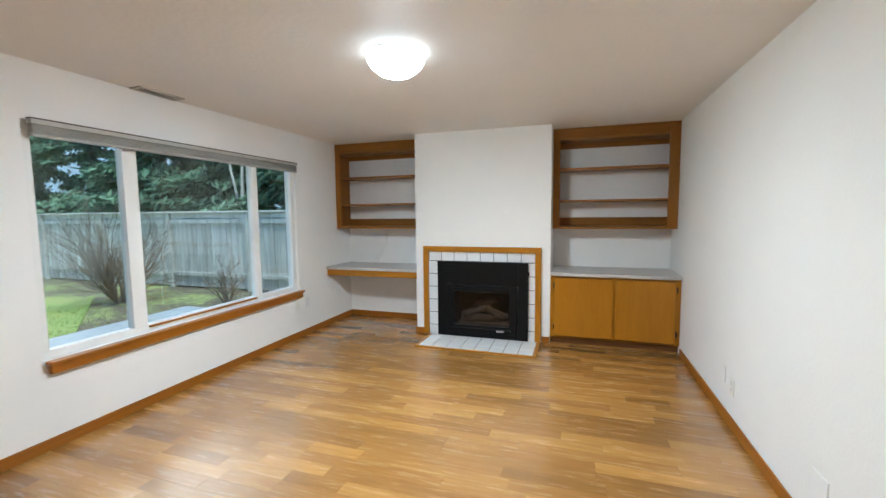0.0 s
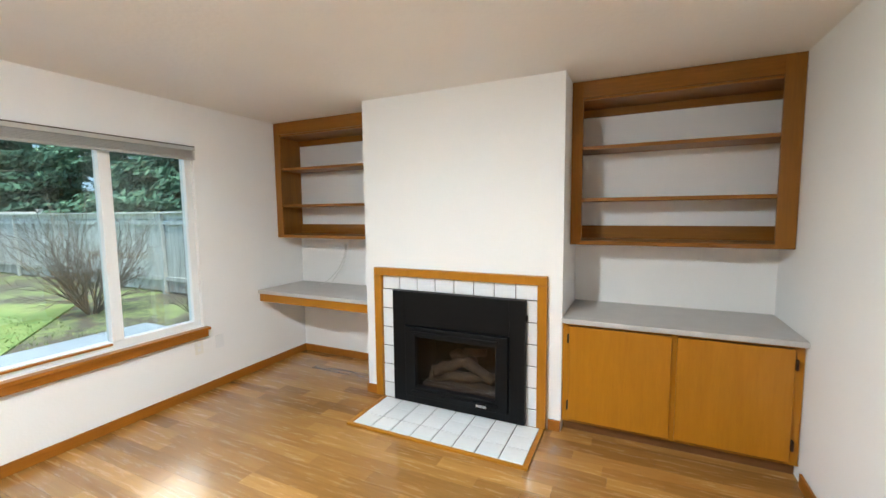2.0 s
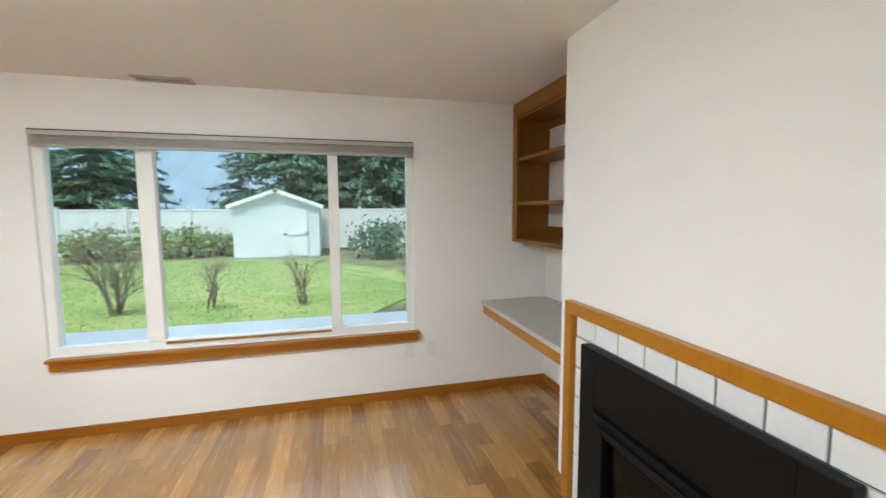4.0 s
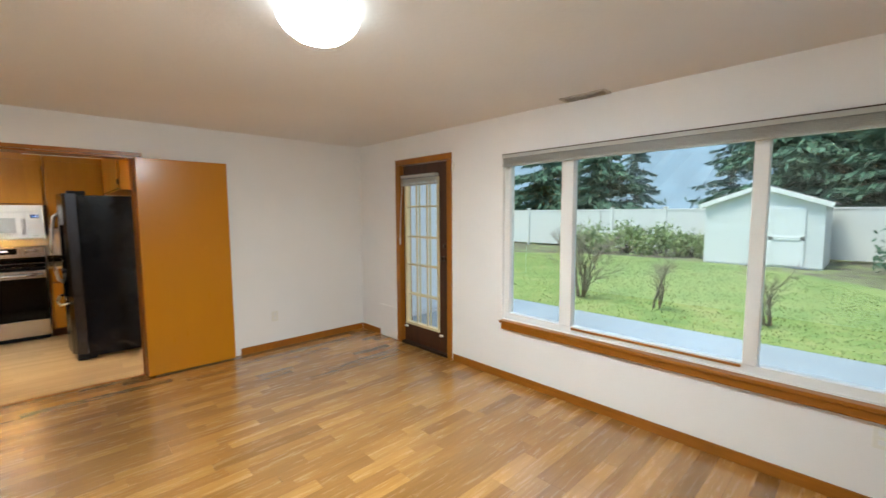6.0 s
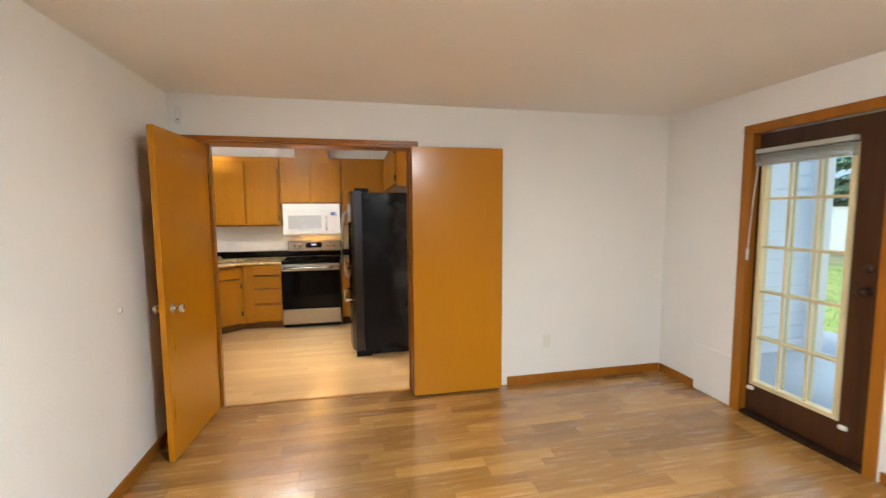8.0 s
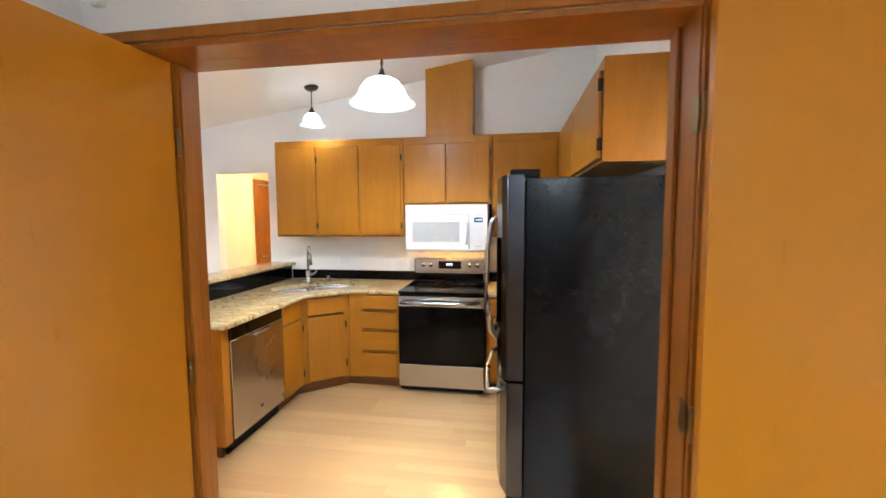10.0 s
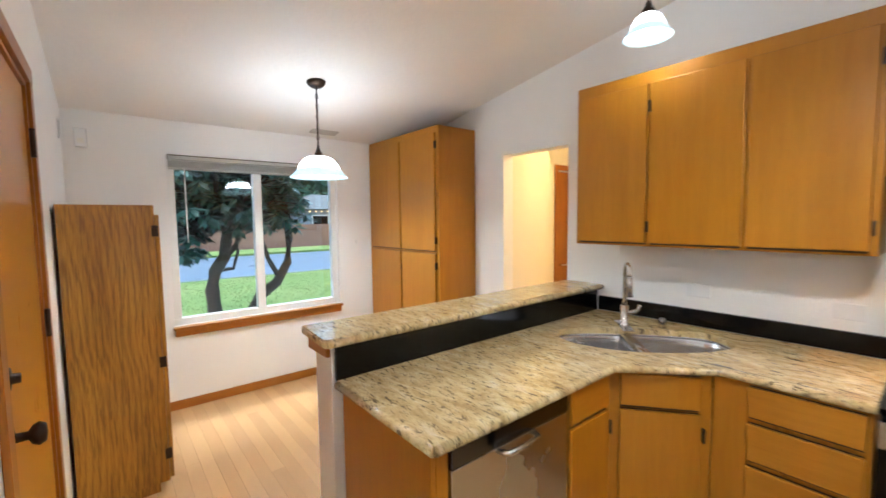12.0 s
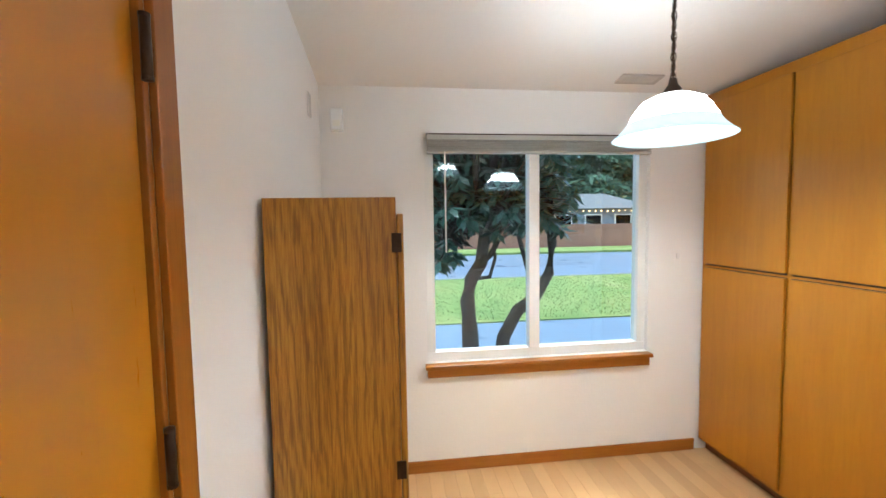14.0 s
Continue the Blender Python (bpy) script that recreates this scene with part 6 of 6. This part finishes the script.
bare_shrub((-5.1, 1.95, -0.24), 1.0, 0.2, 5, 22, "thin bare shrub on the lawn", 4, 0.8)
bare_shrub((-5.1, 3.6, -0.24), 1.05, 0.25, 6, 23, "thin bare shrub on the lawn", 4, 0.8)
bare_shrub((-5.7, 6.6, -0.28), 2.25, 1.15, 34, 24, "large bare grey-brown shrub before the cedar fence", 4, 0.5)
bare_shrub((-3.6, 7.2, -0.28), 1.0, 0.9, 7, 25, "tangled bare shrub before the cedar fence")
for i, (x, y, h, s) in enumerate(((-4.5, 12.3, 12, 3.2), (-8.0, 12.0, 11, 3.2), (-1.2, 13.2, 13, 3.8), (-11.6, 12.2, 12, 3.3), (-15.0, 12.0, 12, 3.3), (2.0, 14.0, 13, 3.8), (-18.8, 12.0, 13, 4.0), (-21.5, 8.2, 13, 4.4), (-22.0, 4.4, 14, 4.6), (-24.5, 1.2, 15, 4.6), (-20.8, -7.0, 9.5, 3.6), (-22.5, -11.5, 12, 4.4), (-6.2, 15.0, 14, 4.0), (-10.0, 15.5, 14, 4.0), (-13.5, 15.5, 14, 4.0), (-21.0, 6.2, 11, 4.6), (-21.4, 2.6, 11, 4.4), (-25.5, 5.0, 16, 5.6), (-25.0, 9.5, 16, 5.6), (-21.5, 10.5, 11, 4.6))):
    conifer((x, y, -0.3), h * 0.72, s, 40 + i, M_NEEDLE, "dense dark green conifer beyond the fence", 26000 if y > 11 else 17000, 0.10, 0.17 if y > 11 else 0.26)
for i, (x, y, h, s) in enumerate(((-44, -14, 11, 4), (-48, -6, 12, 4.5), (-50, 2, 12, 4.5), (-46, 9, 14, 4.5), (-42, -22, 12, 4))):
    conifer((x, y, -0.3), h, s, 70 + i, M_NEEDLE2, "far conifer tree with haze put into its grey-green", 2600)
bt = thing("birch_tree", (-6.2, 10.6, -0.3), "slim pale bare birch trunks beyond the fence", "tree")
bmb = bmesh.new()
M_BIRCH = surface("birch_bark", (0.48, 0.48, 0.44), 0.7, 0.25, 6, 40, 0.2)
tube([(-6.2, 10.6, -0.3), (-6.3, 10.6, 2.2), (-6.05, 10.5, 5.5), (-5.9, 10.4, 8)], 0.07, 8, 0.3, bmb)
tube([(-6.25, 10.6, 1.0), (-6.6, 10.5, 2.8), (-6.8, 10.4, 6)], 0.05, 8, 0.3, bmb)
tube([(-2.0, 10.2, -0.3), (-2.1, 10.2, 2.2), (-1.8, 10.2, 3.4), (-1.2, 10.2, 5.5)], 0.05, 8, 0.3, bmb)
part("trunk", bmb, M_BIRCH, bt, smooth=True)


def ridge(x, y0, y1, hs, seed):
    r = random.Random(seed)
    bm = bmesh.new()
    n = 60
    prev = None
    for k in range(n + 1):
        y = y0 + (y1 - y0) * k / n
        z = hs * (0.55 + 0.25 * math.sin(k * 0.11 + seed) + 0.12 * math.sin(k * 0.37) + 0.05 * r.random())
        cur = [bm.verts.new((x + 120, y, -1)), bm.verts.new((x, y, z)), bm.verts.new((x - 120, y, -1))]
        if prev:
            for j in range(2):
                bm.faces.new((prev[j], cur[j], cur[j + 1], prev[j + 1]))
        prev = cur
    return bm


structure("backdrop_hill", ridge(-420, -500, 500, 185, 2), M_HILL, "distant wooded hill ridge with haze put into its colour", "hill")
# house wing beside the patio door
hwg = thing("house_wing", (-2.0, -0.35, -0.3), "pale sided wing of the house beside the patio", "house wall")
part("wall", boxes((-2.55, -0.16, -0.75, -0.60, -0.3, 2.9)), M_SIDING, hwg)
for k in range(18):
    part("siding_board", boxes((-2.55, -0.16, -0.599, -0.585, -0.2 + 0.165 * k, -0.2 + 0.165 * k + 0.158)), M_SIDING, hwg)
part("post", boxes((-2.68, -2.55, -0.60, -0.46, -0.3, 2.9)), M_VINYL, hwg)
structure("eave", boxes((-0.75, -0.15, -1.0, 7.0, 2.56, 2.66), (-0.80, -0.751, -1.0, 7.0, 2.48, 2.68)), M_VINYL, "white painted eave over the patio side", "roof")
structure("roof", boxes((-0.15, W + 0.3, -0.1, 7.0, 2.54, 2.62), (KX - 0.3, 3.84, -6.6, 0.2, 3.60, 3.66), (4.66, DX + 0.8, -6.6, 0.2, 3.42, 3.48), (3.84, 4.66, -6.6, -2.3, 3.60, 3.66), (3.84, 4.66, -1.19, 0.2, 3.60, 3.66)), M_ROOFING, "grey roof deck over the house", "roof")

# front yard: rhododendron, street fence, house
AT.y = 0.0
rh = thing("rhododendron_tree", (9.9, -1.2, -0.3), "rhododendron with twisted dark trunks before the window", "tree")
tr = bmesh.new()
r1 = [(9.9, -1.22, -0.3), (9.88, -1.20, 0.25), (9.86, -1.17, 0.62), (9.9, -1.22, 0.85), (9.95, -1.36, 1.05), (9.95, -1.40, 1.35), (9.95, -1.42, 1.9)]
r1 = [(x, y - 0.33, z) for x, y, z in r1]
tube(r1, 0.105, 10, 0.6, tr)
r2 = [(9.9, -1.55, -0.3), (9.92, -1.62, 0.15), (9.95, -1.80, 0.45), (9.98, -2.05, 0.62), (10.0, -2.22, 0.9), (9.98, -2.25, 1.25), (9.95, -2.2, 1.8)]
r2 = [(x, y - 0.33, z) for x, y, z in r2]
tube(r2, 0.088, 10, 0.55, tr)
tube([(9.95, -1.69, 1.05), (9.95, -1.81, 1.15), (9.97, -1.91, 1.32), (9.98, -1.93, 1.75)], 0.045, 8, 0.5, tr)
tube([(9.92, -1.57, 0.86), (9.9, -1.78, 0.88), (9.92, -1.85, 1.1), (9.94, -1.83, 1.5)], 0.03, 8, 0.5, tr)
tube([(10.0, -2.43, 0.66), (10.0, -2.28, 0.95), (10.0, -2.18, 1.3), (10.0, -2.08, 1.7)], 0.04, 8, 0.5, tr)
part("trunk", tr, M_BARK, rh, "dark twisted trunks", True)
rr = random.Random(31)
items = []
limbs = bmesh.new()
for k in range(540):
    c = Vector((9.95 + rr.gauss(0, 0.35), rr.uniform(-2.72, -0.75), rr.uniform(1.12, 2.9)))
    if c.z < 1.42 and c.y < -1.45:
        continue
    if c.z < 1.5 and rr.random() < 0.5:
        continue
    tube([Vector((9.95, -1.6, 1.3)).lerp(c, 0.35), c.lerp(Vector((9.95, -1.6, 1.9)), 0.3), c], 0.014, 4, 0.4, limbs)
    for j in range(15):
        q = 6.283 * j / 15 + rr.random()
        d = Vector((math.cos(q), math.sin(q), rr.uniform(-1.3, 0.1))).normalized()
        ln = rr.uniform(0.075, 0.12)
        items.append((c + d * ln + rvec(rr) * 0.03, d * ln, d.cross(Vector((0, 0, 1)) + rvec(rr) * 0.4).normalized() * ln * 0.42))
part("limb", limbs, M_BARK, rh)
scatter_mesh("crown", items, M_RHODO, rh)
leafy_shrub((29.0, 4.5, -0.2), 2.5, 3.0, 2.6, 51, M_NEEDLE, "dark hedge across the street", 1600)
leafy_shrub((29.0, 9.5, -0.2), 2.5, 3.5, 3.2, 52, M_NEEDLE, "dark hedge across the street", 1600)
sf = thing("street_fence", (30.4, -8, -0.3), "reddish board fence across the street", "fence")
for i in range(60):
    y = -1.0 - 0.31 * i
    part("board", boxes((30.4, 30.44, y - 0.30, y, -0.3, 1.25)), M_BRICKF, sf)
part("rail", boxes((30.35, 30.40, -19.6, -1.0, 1.0, 1.1)), M_BRICKF, sf)
hs = thing("neighbour_house", (42, -18, -0.3), "low grey house across the street with porch lights", "house")
part("wall", boxes((40.0, 46.0, -23.5, -13.5, -0.3, 2.5)), M_HOUSE, hs)
rb = bmesh.new()
v = [rb.verts.new(p) for p in ((39.2, -24.2, 2.5), (39.2, -12.8, 2.5), (46.8, -12.8, 2.5), (46.8, -24.2, 2.5), (43, -21, 4.0), (43, -16, 4.0))]
for q in ((0, 1, 5, 4), (1, 2, 5), (2, 3, 4, 5), (3, 0, 4), (0, 3, 2, 1)):
    rb.faces.new([v[i] for i in q])
part("roof", rb, M_ROOFING, hs)
for y in (-22.0, -19.2, -16.4):
    wn_ = part("window", boxes((39.93, 39.999, y, y + 1.6, 0.8, 2.0), bevel=0.02), M_VINYL, hs)
    part("pane", boxes((39.915, 39.929, y + 0.1, y + 1.5, 0.9, 1.9)), M_BLACKGLASS, wn_)
M_STRING = glow("string_bulb", (1.0, 0.55, 0.16), 4.0)
sl = hs
for i in range(19):
    y = -13.2 - 0.55 * i
    part("bulb", lathe([(0.0, -0.06), (0.04, -0.04), (0.05, 0.0), (0.035, 0.04), (0.0, 0.055)], (39.1, y, 2.28), 8), M_STRING, sl)
part("light_wire", tube([(39.1, -13.0, 2.4), (39.1, -18.0, 2.36), (39.1, -23.6, 2.4)], 0.012, 5), M_BRONZE, sl)
for i, (x, y, h, s) in enumerate(((49, -19, 13, 6), (51, -14, 15, 6), (49, -9, 14, 6), (51, -4, 15, 6), (48, 1, 14, 6), (46, 6, 14, 6), (50, 11, 14, 6), (54, -25, 13, 6), (52, 17, 14, 6), (58, -8, 18, 7), (58, 4, 18, 7), (50, -24, 14, 6), (53, -29, 15, 6.5), (50, -33, 14, 6), (52, -38, 15, 6.5), (47, -42, 14, 6), (36.5, -27, 10, 3.6), (58, -20, 18, 7), (60, -32, 19, 7.5), (38, -33, 11, 4))):
    conifer((x, y, -0.3), h, s * 1.35, 90 + i, M_NEEDLE, "tall dark conifer behind the street", 10000, 0.06, 0.55)

# ---- tiles and planks ----


def piece_mesh(name, lx, ly, lz, bev, material):
    bm = bmesh.new()
    box(bm, -lx / 2, lx / 2, -ly / 2, ly / 2, -lz, 0)
    top = [e for e in bm.edges if all(v.co.z > -1e-6 for v in e.verts)]
    bmesh.ops.bevel(bm, geom=top, offset=bev, segments=1, affect="EDGES")
    me = bpy.data.meshes.new(name)
    bm.to_mesh(me)
    bm.free()
    me.materials.append(material)
    return me


TS = 0.155
ht = structure("hearth", boxes((1.482, 2.722, 4.904, 5.362, 0.0, 0.009)), M_GROUT, "white tiled hearth slab before the fireplace", "hearth")
tm = piece_mesh("tile", TS - 0.007, TS - 0.007, 0.009, 0.002, M_TILE)
th = piece_mesh("tile_cut", TS - 0.007, 0.14, 0.009, 0.002, M_TILE)
for i in range(8):
    for j in range(3):
        o = new("tile", tm if j < 2 else th)
        o.parent = ht
        y = 4.907 + TS * (j + 0.5) if j < 2 else 4.907 + 2 * TS + 0.07
        o.location = (1.482 + TS * (i + 0.5), y, 0.016)
tw = structure("tile_surround", boxes((1.442, 1.566, 5.400, 5.4075, 0.012, 1.009), (2.574, 2.697, 5.400, 5.4075, 0.012, 1.009), (1.566, 2.574, 5.400, 5.4075, 0.86, 1.009)), M_GROUT, "white tile field round the fireplace insert", "tiles")
side = piece_mesh("tile_side", 0.122, TS - 0.008, 0.009, 0.002, M_TILE)
topm = piece_mesh("tile_top", TS - 0.006, 0.105, 0.009, 0.002, M_TILE)
for i in range(8):
    o = new("tile", topm)
    o.parent = tw
    o.matrix_basis = pose(1.446 + 0.1563 * (i + 0.5), 5.391, 0.955, 90, 0, 0)
for x in (1.505, 2.636):
    for j in range(6):
        o = new("tile", side)
        o.parent = tw
        o.matrix_basis = pose(x, 5.391, 0.90 - TS * (j + 0.5) - 0.002, 90, 0, 0)


def planks(parent, meshes, x0, x1, y0, y1, width, lengths, seed, skip=None):
    """Staggered planks along x that fill a rectangle; the end pieces are cut to fit."""
    r = random.Random(seed)
    n = max(1, round((y1 - y0) / width))
    wd = (y1 - y0) / n
    cache = {}
    for j in range(n):
        x = x0
        first = True
        while x < x1 - 1e-4:
            ln = r.choice(lengths)
            if first:
                ln = round(r.uniform(0.25, 1.0) * ln, 1)
                first = False
            ln = min(ln, x1 - x)
            if x1 - x - ln < 0.12:
                ln = x1 - x
            key = round(ln, 3)
            if key not in cache:
                cache[key] = piece_mesh("plank", ln - 0.0008, wd - 0.0008, 0.011, 0.00015, meshes)
            o = new("plank", cache[key])
            o.parent = parent
            o.location = (x + ln / 2, y0 + wd * (j + 0.5), 0.0)
            x += ln


def plank_field(parent, name, material, x0, x1, y0, y1, width, lengths, seed):
    """The same strips joined into one mesh, for the stretches along the walls."""
    r = random.Random(seed)
    n = max(1, round((y1 - y0) / width))
    wd = (y1 - y0) / n
    vs, fs = [], []
    for j in range(n):
        x, ya, yb = x0, y0 + wd * j + 0.0004, y0 + wd * (j + 1) - 0.0004
        while x < x1 - 1e-4:
            ln = min(r.choice(lengths) * r.uniform(0.7, 1.0), x1 - x)
            if x1 - x - ln < 0.12:
                ln = x1 - x
            k, xa, xb = len(vs), x + 0.0004, x + ln - 0.0004
            vs += [(xa, ya, 0), (xb, ya, 0), (xb, yb, 0), (xa, yb, 0), (xa, ya, -0.011), (xb, ya, -0.011), (xb, yb, -0.011), (xa, yb, -0.011)]
            fs += [(k, k + 1, k + 2, k + 3), (k, k + 4, k + 5, k + 1), (k + 1, k + 5, k + 6, k + 2), (k + 2, k + 6, k + 7, k + 3), (k + 3, k + 7, k + 4, k)]
            x += ln
    me = bpy.data.meshes.new(name)
    me.from_pydata(vs, [], fs)
    me.materials.append(material)
    o = new(name, me)
    o.parent = parent
    return o


fl1 = structure("floor_family_room", boxes((0.0, W, 0.0, L, -0.0119, -0.0112)), M_DARKGAP, "honey oak strip floor of light and dark pieces", "floor")
STRIPS = (0.35, 0.45, 0.55, 0.7, 0.9)
planks(fl1, M_FLOOR, 0.001, W - 0.001, -0.08, 3.616, 0.098, STRIPS, 5)
tagged(plank_field(fl1, "far_planks", M_FLOORS, 0.001, W - 0.001, 3.616, L - 0.001, 0.098, STRIPS, 15), "honey oak strips before the fireplace", "", "", "stuff")
fl2 = structure("floor_kitchen", boxes((KX, DX, KB + SHIFT, -0.1, -0.0119, -0.0112)), M_DARKGAP, "light maple plank kitchen floor", "floor")
planks(fl2, M_KFLOOR, KX - 0.12, DX - 0.001, KB + SHIFT, -0.116, 0.08, (0.8, 1.1, 1.4), 6)
